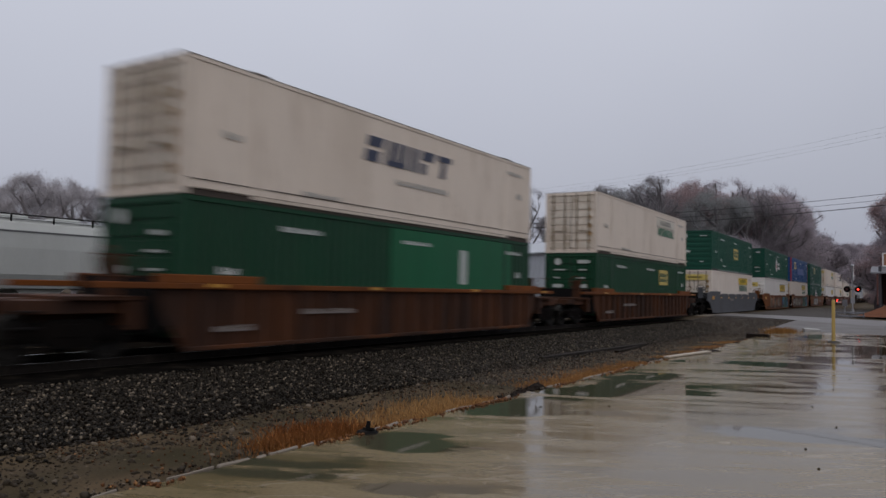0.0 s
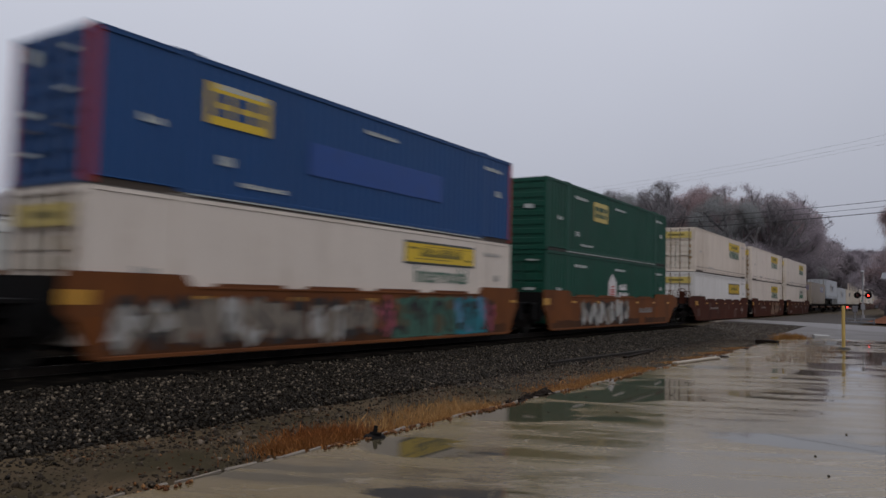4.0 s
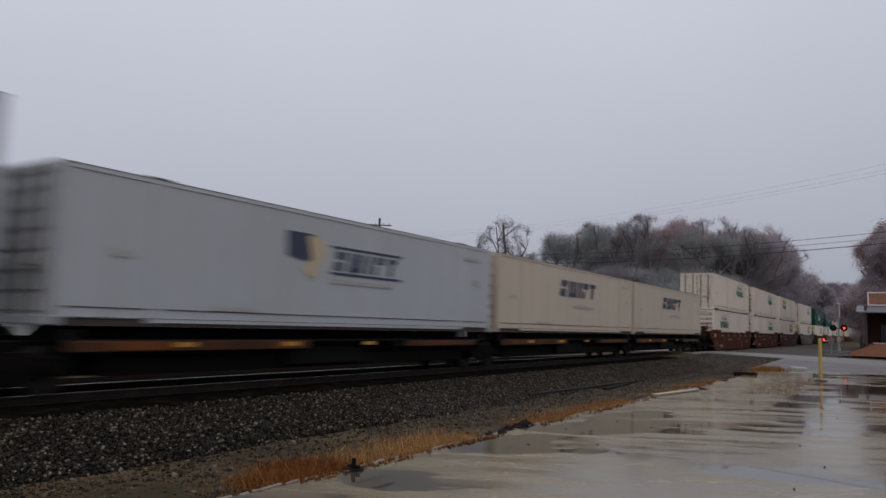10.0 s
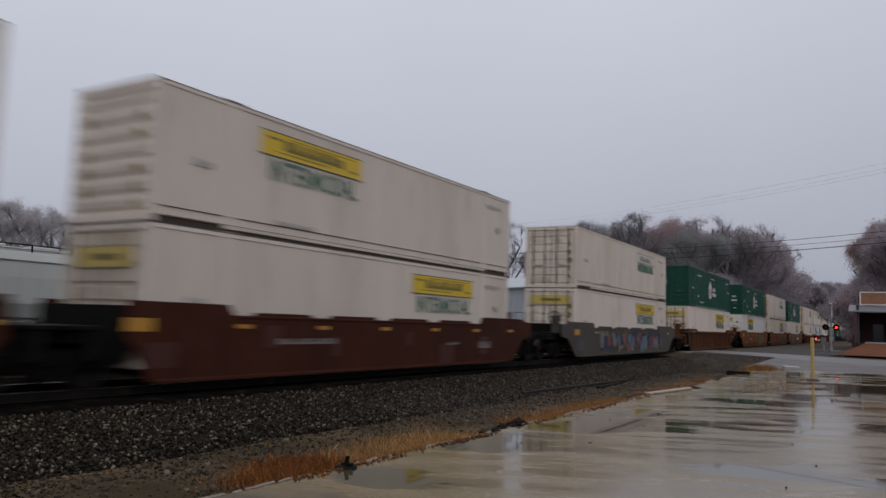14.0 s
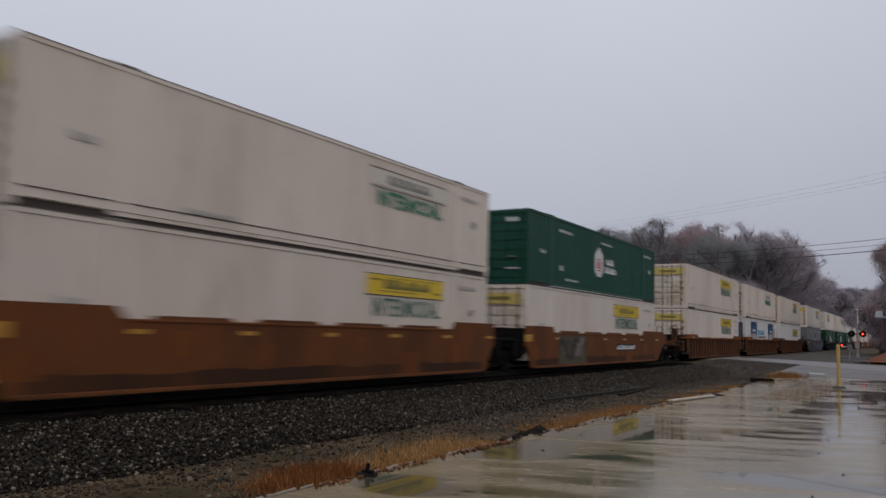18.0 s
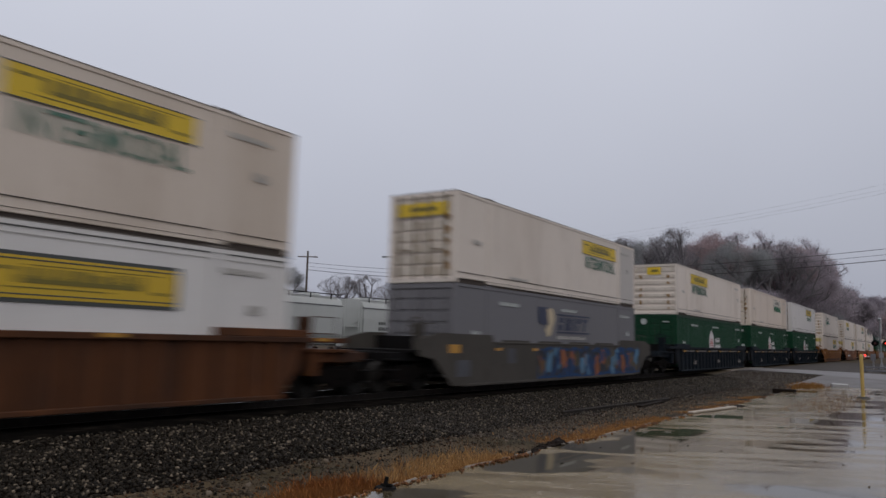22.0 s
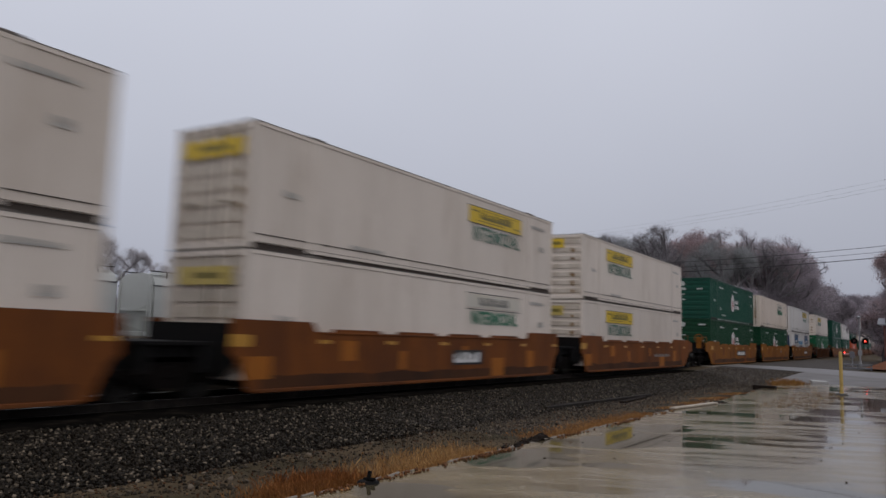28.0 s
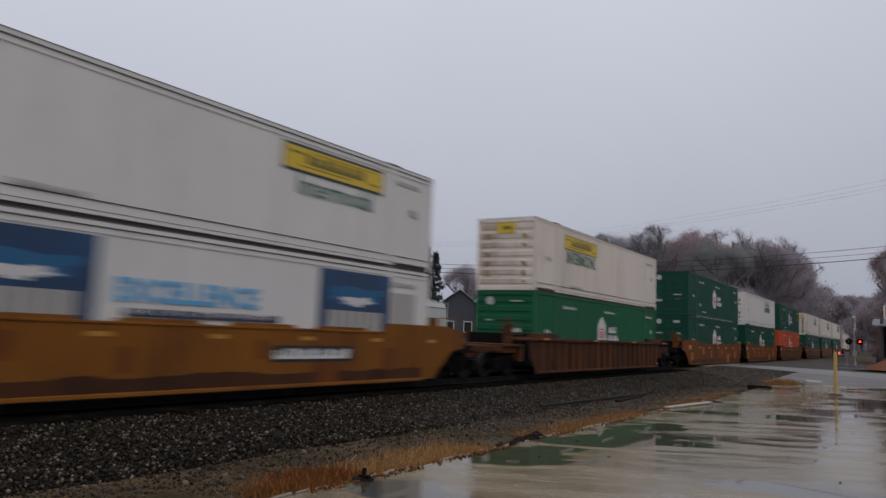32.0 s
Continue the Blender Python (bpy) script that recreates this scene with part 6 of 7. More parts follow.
def hopper(y, label):
    """A covered hopper: rounded body, roof with hatches and running boards, sloped ends, ladders, trucks."""
    car = thing("covered_hopper", label, "railway car", "parked hoppers")
    prof = [(1.35, 1.05), (1.60, 1.7), (1.62, 2.9), (1.58, 3.65), (1.42, 4.05), (1.05, 4.28), (0.45, 4.36)]
    ring = prof + [(-x, z) for x, z in prof[::-1]]

    def body(bm):
        a = [bm.verts.new((x, -6.9 if z > 1.3 else -6.5, z)) for x, z in ring]
        b = [bm.verts.new((x, 6.9 if z > 1.3 else 6.5, z)) for x, z in ring]
        n = len(ring)
        for i in range(n):
            bm.faces.new((a[i], a[(i + 1) % n], b[(i + 1) % n], b[i]))
        bm.faces.new(a[::-1])
        bm.faces.new(b)
    part("body", mesh(("hopper_body",), body), M_HOPPER, car)
    part("top_rail", mesh(("hopper_rail",), lambda bm: (quad_box(bm, 1.50, 1.60, -6.95, 6.95, 3.62, 3.70), quad_box(bm, -1.60, -1.50, -6.95, 6.95, 3.62, 3.70))), M_HOPPER_END, car)
    for sy in (-1, 1):
        part("end_post", mesh(("h_post",), lambda bm: (quad_box(bm, 1.32, 1.42, 6.9, 7.0, 1.1, 3.9), quad_box(bm, -1.42, -1.32, 6.9, 7.0, 1.1, 3.9), quad_box(bm, -1.4, 1.4, 6.9, 6.98, 2.3, 2.4))), M_HOPPER, car, turn=(0, 0, 0 if sy > 0 else 180))
        part("end_sill", mesh(("h_sill",), lambda bm: quad_box(bm, -1.4, 1.4, 6.6, 7.3, 0.95, 1.2), 0.02), M_HOPPER, car, turn=(0, 0, 0 if sy > 0 else 180))
        part("ladder", mesh(("h_ladder",), lambda bm: ([tube(bm, [(x, 0, 1.0), (x, 0, 4.2)], [0.02, 0.02], 6) for x in (1.30, 1.62)], [tube(bm, [(1.30, 0, 1.2 + 0.36 * k), (1.62, 0, 1.2 + 0.36 * k)], [0.014, 0.014], 4) for k in range(9)])), M_HOPPER, car, at=(0, sy * 7.12, 0))
        truck(car, sy * 5.9)
    part("running_board", mesh(("h_board",), lambda bm: (quad_box(bm, 0.95, 1.35, -6.9, 6.9, 4.44, 4.47), quad_box(bm, -1.35, -0.95, -6.9, 6.9, 4.44, 4.47), [quad_box(bm, x - 0.03, x + 0.03, k - 0.03, k + 0.03, 4.1, 4.45) for x in (1.3, -1.3) for k in range(-6, 7, 2)])), M_BLACK, car, "steel roof walkway")
    for k in range(5):
        block("hatch", (0.9, 1.3, 0.12), M_HOPPER, car, (0, -5.2 + k * 2.6, 4.42), bevel=0.03)
    for k in range(3):
        part("outlet", mesh(("outlet",), lambda bm: prism_x(bm, [(-1.5, 1.25), (1.5, 1.25), (0.35, 0.35), (-0.35, 0.35)], -1.1, 1.1)), M_HOPPER, car, at=(0, -3.6 + k * 3.6, 0))
    part("stencil", mesh(("h_bars",), lambda bm: ([quad_box(bm, 0, 0.006, i * 0.22, i * 0.22 + 0.15, 0.42, 0.62) for i in range(4)], [quad_box(bm, 0, 0.006, i * 0.22, i * 0.22 + 0.15, 0.0, 0.24) for i in range(6)])), M_TEXT_D, car, "dark reporting marks", (1.622, -5.2, 2.1))
    part("graffiti", m_blob(7, 2.2, 0.8, 0.3, 20), G_COLS["pine"], car, "faded sprayed patch", (1.61, -3.0, 1.75))
    car.location = (TRACK2_X, y, RAIL_Z)


for y in (16.3, 32.4, 48.5):
    hopper(y, "pale grey covered hopper parked on the far track")
rail_track(TRACK2_X, 5.0, 120.0, 6.0, "rail of the far track")

# ---- trees ----
def leaf_mat(name, a, c):
    m = island_mat(name, a, c, 0.75, True)
    return m


# Fog haze is mixed into these base colours: paler and greyer, pine excepted.
LEAF = {"rust": leaf_mat("hazed_rust_leaves", (0.33, 0.245, 0.248), (0.41, 0.292, 0.290)), "olive": leaf_mat("hazed_olive_leaves", (0.29, 0.295, 0.30), (0.37, 0.37, 0.36)),
        "grey": leaf_mat("hazed_grey_leaves", (0.23, 0.215, 0.225), (0.35, 0.335, 0.345)), "plum": leaf_mat("hazed_plum_leaves", (0.37, 0.325, 0.355), (0.45, 0.395, 0.425)), "dusk": leaf_mat("hazed_mauve_leaves", (0.215, 0.188, 0.208), (0.275, 0.24, 0.262)), "hazed": leaf_mat("haze_grey_leaves", (0.44, 0.415, 0.43), (0.56, 0.53, 0.545)), "pine": leaf_mat("dark_needles", (0.045, 0.058, 0.054), (0.10, 0.12, 0.11))}
# Bark with the fog haze put into its colour.
M_BARK_HAZE = mat("haze_paled_bark", (0.30, 0.28, 0.29), rough=0.9, var=0.3, scale=2.0, stretch=(1, 1, 0.2), grime=0.3, bump=0.6)
M_BARK = mat("grey_bark", (0.125, 0.112, 0.118), rough=0.9, var=0.3, scale=2.0, stretch=(1, 1, 0.2), grime=0.3, bump=0.6)


def tree_meshes(key, height, spread, leaves, leaf, seed, twigs=900, droop=0.0, conifer=False, scatter=0.05):
    """A tapered trunk with limbs, and a crown of small leaves and twigs with gaps in it."""
    rng = random.Random(seed)
    bm = bmesh.new()
    tips = []

    def limb(p, d, length, r, level):
        n = 4
        pts, rad = [p], [r]
        for i in range(n):
            d = (d + Vector((rng.uniform(-1, 1), rng.uniform(-1, 1), rng.uniform(-0.5, 0.9) - droop)) * 0.22).normalized()
            p = p + d * (length / n)
            pts.append(p)
            rad.append(r * (1 - 0.62 * (i + 1) / n))
            if level >= 2:
                tips.append((p.copy(), d.copy()))
        tube(bm, pts, rad, 6 if level < 2 else 3)
        if level < 4:
            for k in range((5 if level == 0 else 4) if level < 3 else 3):
                t = rng.uniform(0.35, 1.0)
                base = pts[min(n, int(t * n))]
                out = Vector((rng.uniform(-1, 1), rng.uniform(-1, 1), rng.uniform(-0.05, 0.75))).normalized()
                limb(base, (d * 0.45 + out).normalized(), length * rng.uniform(0.48, 0.68), r * 0.45, level + 1)
    if conifer:
        tube(bm, [(0, 0, 0), (0, 0, height)], [height * 0.018, 0.03], 6)
        for i in range(260):
            z = height * rng.uniform(0.1, 1.0)
            a, rr = rng.uniform(0, 6.283), spread * (1.05 - z / height) * rng.uniform(0.3, 1.0)
            tips.append((Vector((math.cos(a) * rr, math.sin(a) * rr, z - rr * 0.15)), Vector((math.cos(a), math.sin(a), -0.2))))
    else:
        limb(Vector((0, 0, -0.4)), Vector((0, 0, 1)), height * 0.52, height * 0.020, 0)
    trunk = bpy.data.meshes.new(key + "_trunk")
    xy = max(max(abs(v.co.x), abs(v.co.y)) for v in bm.verts)
    zz = max(v.co.z for v in bm.verts)
    kx, kz = (1, 1) if conifer else (spread / xy, height / zz)
    if not conifer:
        # limbs that stray are drawn in to an uneven dome
        rad = sorted(math.hypot(t[0].x, t[0].y) for t in tips)
        kx, kz = spread / rad[int(len(rad) * 0.86)], height / sorted(t[0].z for t in tips)[int(len(tips) * 0.94)]
        mid, rz = height * 0.61, height * 0.39

        def dome(p):
            q = Vector((p.x * kx, p.y * kx, p.z * kz))
            u = Vector((q.x / spread, q.y / spread, (q.z - mid) / rz))
            lim = 0.90 + 0.20 * noise.noise(u.normalized() * 2.3 + Vector((seed, 0, 0)))
            if q.z > height * 0.3 and u.length > lim:
                u *= lim * (1 - 0.12 * (1 - lim / u.length)) / u.length
                q = Vector((u.x * spread, u.y * spread, u.z * rz + mid))
            return q
        for v in bm.verts:
            v.co = dome(v.co)
        tips = [(dome(t[0]), t[1]) for t in tips]
    bm.to_mesh(trunk)
    bm.free()
    trunk.materials.append(M_BARK)
    nr = np.random.default_rng(seed)
    tp = np.array([t[0] for t in tips])
    sel = nr.integers(0, len(tp), leaves)
    cen = tp[sel] + nr.normal(size=(leaves, 3)) * spread * scatter
    a, c = nr.normal(size=(leaves, 3)), nr.normal(size=(leaves, 3))
    a /= np.linalg.norm(a, axis=1)[:, None]
    c -= a * (a * c).sum(1)[:, None]
    c /= np.linalg.norm(c, axis=1)[:, None]
    sz = nr.uniform(0.5, 1.2, leaves)[:, None] * leaf
    tw = nr.random(leaves) < twigs / max(leaves, 1)
    la, lc = np.where(tw[:, None], sz * 2.6, sz), np.where(tw[:, None], sz * 0.08, sz * 0.6)
    v = np.stack([cen - a * la, cen - c * lc, cen + a * la, cen + c * lc], 1).reshape(-1, 3)
    crown = bpy.data.meshes.new(key + "_crown")
    crown.from_pydata(v.tolist(), [], np.arange(leaves * 4).reshape(-1, 4).tolist())
    return trunk, crown


KINDS = {"broad": tree_meshes("broad", 14, 4.1, 15000, 0.055, 27, 8000, scatter=0.05), "twiggy": tree_meshes("twiggy", 16, 6.0, 30000, 0.12, 61, 28000, scatter=0.05), "bare": tree_meshes("bare", 17, 6.0, 20000, 0.075, 3, 16000, scatter=0.035), "bare2": tree_meshes("bare2", 18, 5.6, 20000, 0.08, 14, 16000, scatter=0.04), "full": tree_meshes("full", 17, 6.2, 52000, 0.075, 8, 3000, scatter=0.07),
         "full2": tree_meshes("full2", 16, 6.6, 52000, 0.075, 19, 3000, scatter=0.07), "low": tree_meshes("low", 9, 6.0, 22000, 0.08, 33, 1500, scatter=0.07), "far": tree_meshes("far", 16, 7.0, 30000, 0.09, 41, 1500, scatter=0.05), "dense": tree_meshes("dense", 16, 5.2, 60000, 0.07, 52, 2500, scatter=0.07), "fir": tree_meshes("fir", 15, 3.6, 5200, 0.2, 5, 900, conifer=True)}


def tree(kind, leaf, x, y, size, turn, label, far=""):
    ob = thing("tree", label, "tree", far)
    tr, cr = KINDS[kind]
    part("trunk", tr, M_BARK_HAZE if leaf == "hazed" else M_BARK, ob)
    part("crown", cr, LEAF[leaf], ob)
    ob.location = (x, y, ground_z(x, y) - 0.1)
    ob.rotation_euler = (0, 0, radians(turn))
    ob.scale = (size,) * 3
    return ob


LABELS = {"dusk": "mauve-brown tree tinted for fog", "hazed": "tree with mauve-grey twigs paled for fog", "rust": "tall tree with rust-brown autumn leaves", "olive": "tall tree with dull olive leaves", "grey": "nearly bare tree with pale clinging leaves", "plum": "bare plum-brown tree paled for fog", "pine": "dark green conifer behind the houses"}


def clear(az, d):
    """How much further off a tree must stand to keep clear of the railway line."""
    return max(1.0, 24.0 / math.sin(radians(az)) / d) if 2.2 < az < 10 else 1.0


def polar(az, d):
    return -d * math.sin(radians(az)), d * math.cos(radians(az))


rng = random.Random(4)
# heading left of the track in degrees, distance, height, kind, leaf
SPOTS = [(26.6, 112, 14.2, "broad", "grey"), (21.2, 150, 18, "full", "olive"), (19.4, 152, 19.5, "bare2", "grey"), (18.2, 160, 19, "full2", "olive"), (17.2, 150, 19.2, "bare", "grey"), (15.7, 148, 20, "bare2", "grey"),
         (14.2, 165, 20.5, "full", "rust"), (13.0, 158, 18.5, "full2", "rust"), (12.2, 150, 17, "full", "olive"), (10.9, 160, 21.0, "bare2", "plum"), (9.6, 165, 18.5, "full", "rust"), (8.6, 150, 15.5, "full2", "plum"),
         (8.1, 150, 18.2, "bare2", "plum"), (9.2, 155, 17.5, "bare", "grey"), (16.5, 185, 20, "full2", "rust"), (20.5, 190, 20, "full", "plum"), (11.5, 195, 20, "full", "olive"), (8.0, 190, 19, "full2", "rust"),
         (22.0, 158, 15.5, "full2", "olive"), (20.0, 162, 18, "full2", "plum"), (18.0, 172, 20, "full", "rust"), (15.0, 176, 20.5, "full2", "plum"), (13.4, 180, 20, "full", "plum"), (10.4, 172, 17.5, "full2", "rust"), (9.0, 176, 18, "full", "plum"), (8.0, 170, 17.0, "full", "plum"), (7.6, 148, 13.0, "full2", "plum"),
         (60.2, 92, 10.6, "twiggy", "hazed"), (62.8, 96, 9.2, "twiggy", "hazed"), (58.2, 98, 10.2, "twiggy", "hazed"), (61.4, 101, 10.4, "twiggy", "hazed"), (55.9, 99, 8.6, "twiggy", "hazed"), (53.6, 120, 8.6, "bare2", "hazed"), (50.8, 120, 11, "bare", "grey"), (48.0, 125, 11.5, "full", "plum"),
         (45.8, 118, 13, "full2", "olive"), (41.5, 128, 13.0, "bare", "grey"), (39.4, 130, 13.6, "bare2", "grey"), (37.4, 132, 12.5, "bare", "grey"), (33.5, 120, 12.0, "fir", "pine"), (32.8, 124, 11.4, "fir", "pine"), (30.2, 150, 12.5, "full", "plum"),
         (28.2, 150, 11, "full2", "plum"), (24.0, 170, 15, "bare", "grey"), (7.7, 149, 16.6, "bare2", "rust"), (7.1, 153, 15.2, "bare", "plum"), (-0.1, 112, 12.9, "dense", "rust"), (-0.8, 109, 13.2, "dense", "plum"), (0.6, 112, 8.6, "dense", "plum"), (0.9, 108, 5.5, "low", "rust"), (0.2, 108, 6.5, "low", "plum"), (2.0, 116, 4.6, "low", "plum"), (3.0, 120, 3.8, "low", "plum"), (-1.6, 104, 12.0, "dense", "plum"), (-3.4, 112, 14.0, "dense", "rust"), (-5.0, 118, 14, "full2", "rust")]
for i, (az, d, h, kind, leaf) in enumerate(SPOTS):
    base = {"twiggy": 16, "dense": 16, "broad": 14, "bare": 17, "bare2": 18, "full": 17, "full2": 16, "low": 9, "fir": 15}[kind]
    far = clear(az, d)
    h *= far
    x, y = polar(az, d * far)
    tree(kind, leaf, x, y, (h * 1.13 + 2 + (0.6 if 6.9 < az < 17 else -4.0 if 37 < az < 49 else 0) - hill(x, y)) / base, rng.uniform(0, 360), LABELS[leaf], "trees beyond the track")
# lower growth under the wood, and the far ridge
for i in range(40):
    az, d = rng.uniform(6.6, 23.5), rng.uniform(128, 150)
    far = clear(az, d)
    x, y = polar(az, d * far)
    tree("low", rng.choice(("dusk", "dusk", "plum", "olive")), x, y, far * rng.uniform(0.8, 1.35), rng.uniform(0, 360), "bushy undergrowth at the foot of the wood", "undergrowth")
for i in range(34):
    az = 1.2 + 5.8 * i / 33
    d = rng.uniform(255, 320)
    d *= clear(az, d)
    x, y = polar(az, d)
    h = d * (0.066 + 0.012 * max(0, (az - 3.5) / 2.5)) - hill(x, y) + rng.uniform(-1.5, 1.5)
    tree("far", rng.choice(("plum", "dusk", "plum")), x, y, h / 16.0, rng.uniform(0, 360), "haze-paled plum-brown tree on the far ridge", "far ridge trees")
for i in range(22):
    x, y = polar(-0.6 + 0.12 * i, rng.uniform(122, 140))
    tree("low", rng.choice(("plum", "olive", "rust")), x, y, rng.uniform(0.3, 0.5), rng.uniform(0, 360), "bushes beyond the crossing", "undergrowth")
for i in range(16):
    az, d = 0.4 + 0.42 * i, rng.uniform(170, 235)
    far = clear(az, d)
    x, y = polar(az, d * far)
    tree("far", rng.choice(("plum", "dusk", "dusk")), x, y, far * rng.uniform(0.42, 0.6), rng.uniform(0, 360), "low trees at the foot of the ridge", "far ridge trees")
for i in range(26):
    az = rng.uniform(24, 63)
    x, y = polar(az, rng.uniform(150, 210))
    tree(rng.choice(("low", "far")), rng.choice(("plum", "olive", "grey")), x, y, rng.uniform(0.5, 0.75), rng.uniform(0, 360), "low trees paled for the foggy distance", "distant trees")

# ---- brick building, signals, poles ----
M_BRICK = mat("red_brown_brick", (0.105, 0.042, 0.034), rough=0.8, var=0.25, scale=3.0, fine=25.0, grime=0.4, grime_col=(0.10, 0.045, 0.038), bump=0.4)
M_TRIM = mat("white_trim", (0.62, 0.62, 0.62), rough=0.5, grime=0.2, grime_col=(0.4, 0.4, 0.4))
M_SHINGLE = mat("grey_canopy_metal", (0.13, 0.13, 0.145), rough=0.5, grime=0.3)
M_SIGNBOARD = mat("orange_brick_band", (0.25, 0.115, 0.065), rough=0.7, var=0.15)
M_REDSOIL = mat("red_mulch_bank", (0.135, 0.055, 0.030), spec=0.03, rough=0.9, var=0.5, scale=1.5, fine=9.0, grime=0.6, grime_col=(0.06, 0.03, 0.02), bump=1.0)
M_SIDE = mat("dark_grey_siding", (0.06, 0.06, 0.068), rough=0.7, spec=0.2, var=0.15)
M_GLASS_DARK = mat("dark_window", (0.02, 0.022, 0.025), rough=0.08, grime=0, var=0.02, bump=0)
BX, BY, BZ = -3.3, 92.0, 0.95
grid("planted_bank", BX - 0.6, 30.0, 66.0, 110.0, 20, 30, lambda x, y: 0.19 + 0.79 * min(1, max(0, (y - 68) / 20)) * min(1, max(0, (x - BX + 0.6) / 0.8)), M_REDSOIL, "bank of red-brown mulch in front of the building", "bank")
shop = thing("brick_building", "red brick shop with a grey canopy and white-trimmed parapet", "building", at=(BX, BY, BZ))
block("wall", (12.7, 5.6, 5.2), M_BRICK, shop, (6.65, 6.3, 2.6), "brick wall set back under the canopy", bevel=0.02)
block("side_wall", (0.25, 5.5, 4.0), M_SIDE, shop, (0.42, 0.72, 2.0), bevel=0.02)
block("porch_ceiling", (12.7, 3.6, 0.2), M_SHINGLE, shop, (6.65, 1.7, 4.05), "dark porch ceiling")
block("brick_pier", (9.2, 0.5, 4.0), M_BRICK, shop, (8.4, 0.1, 2.0), "lighter brick front pier")
porch_door = block("porch_door", (1.0, 0.08, 2.1), M_GLASS_DARK, shop, (2.2, 3.46, 1.05), "dark glazed door in the porch")
block("door_frame", (1.2, 0.05, 2.2), M_SIDE, porch_door, (0, 0.035, 0.02))
block("fascia", (12.3, 0.3, 1.25), M_SIGNBOARD, shop, (6.85, -0.15, 4.75), "orange-brown fascia board")
for z in (4.10, 5.42):
    block("fascia_trim", (12.5, 0.36, 0.12), M_TRIM, shop, (6.85, -0.16, z))
block("fascia_trim", (0.14, 0.38, 1.4), M_TRIM, shop, (0.65, -0.16, 4.76))
part("canopy", mesh(("canopy",), lambda bm: prism_x(bm, [(-2.4, 3.35), (0.0, 4.05), (0.0, 3.95), (-2.4, 3.22)], -0.4, 12.8)), M_SHINGLE, shop, "sloping grey metal canopy")
part("canopy_end", mesh(("canopy_end",), lambda bm: prism_x(bm, [(-2.4, 3.30), (0.0, 4.02), (0.0, 3.3)], -0.42, -0.38)), M_SHINGLE, shop)
for x in (0.2, 3.6, 8.2):
    block("canopy_post", (0.16, 0.16, 3.3), M_BRICK, shop, (x, -2.2, 1.65))
for x in (6.0, 9.6):
    wnd = block("window", (2.0, 0.12, 1.7), M_TRIM, shop, (x + 0.6, -0.16, 1.75))
    block("pane", (1.84, 0.04, 1.54), M_GLASS_DARK, wnd, (0, -0.06, 0))
block("sill_course", (12.0, 0.3, 0.16), M_TRIM, shop, (7.0, 0.0, 0.08))

M_LAMP_RED = mat("lit_red_lens", (1.0, 0.03, 0.02), rough=0.3, grime=0, var=0, bump=0, emit=6.0)
M_LENS_OFF = mat("unlit_red_lens", (0.10, 0.008, 0.008), rough=0.3, grime=0, var=0, bump=0)
M_ALU = mat("aluminium_mast", (0.30, 0.305, 0.32), rough=0.45, metal=0.6, grime=0.2)


def crossing_signal(x, y, z):
    ob = thing("crossing_signal", "aluminium crossing signal mast with twin lamps, one lit red", "signal", at=(x, y, z))
    part("mast", mesh(("mast",), lambda bm: (tube(bm, [(0, 0, 0), (0, 0, 4.5)], [0.065, 0.06], 10), tube(bm, [(0, 0, 0), (0, 0, 0.5)], [0.16, 0.12], 10))), M_ALU, ob)
    part("crossbuck", mesh(("buck",), lambda bm: (prism_x(bm, [(-0.62, -0.62), (-0.47, -0.70), (0.62, 0.62), (0.47, 0.70)], -0.01, 0.01),)), M_TRIM, ob, "white crossbuck board", (0.09, 0, 3.95))
    part("crossbuck", mesh(("buck2",), lambda bm: (prism_x(bm, [(0.62, -0.62), (0.47, -0.70), (-0.62, 0.62), (-0.47, 0.70)], -0.01, 0.01),)), M_TRIM, ob, "white crossbuck board", (0.115, 0, 3.95))
    part("bell", mesh(("bell",), lambda bm: tube(bm, [(0, 0, 4.45), (0, 0, 4.6), (0, 0, 4.72)], [0.16, 0.2, 0.05], 12)), M_ALU, ob)
    block("lamp_arm", (1.15, 0.06, 0.06), M_BLACK, ob, (0.0, -0.02, 2.35))
    for k, sx in enumerate((-0.46, 0.46)):
        disc = part("backplate", mesh(("disc",), lambda bm: tube(bm, [(0, 0, 0), (0, -0.03, 0)], [0.30, 0.30], 20)), M_BLACK, ob, at=(sx, -0.02, 2.35))
        part("lens", mesh(("lens",), lambda bm: tube(bm, [(0, -0.03, 0), (0, -0.08, 0)], [0.085, 0.07], 16)), M_LAMP_RED if k else M_LENS_OFF, disc, "glowing red lens" if k else "unlit red lens")
        part("visor", mesh(("visor",), lambda bm: [prism_x(bm, [(-0.03, 0.16), (-0.28, 0.13), (-0.28, 0.15), (-0.03, 0.18)], -0.14, 0.14)]), M_BLACK, disc)
    block("relay_box", (0.35, 0.3, 0.5), M_ALU, ob, (0, 0.1, 1.25))
    return ob


crossing_signal(-4.85, 81.0, ground_z(-4.85, 81.0))
gate = thing("crossing_gate", "lowered crossing gate with a small red lamp", "gate", at=(-5.3, 78.0, ground_z(-5.3, 78.0)))
part("gate_post", mesh(("gpost",), lambda bm: tube(bm, [(0, 0, 0), (0, 0, 1.3)], [0.07, 0.07], 10)), M_ALU, gate)
block("gate_machine", (0.4, 0.5, 0.6), M_SHINGLE, gate, (0.0, 0.0, 1.05))
block("gate_arm", (0.05, 4.6, 0.10), M_TRIM, gate, (-0.3, -2.2, 1.12), "striped gate arm")
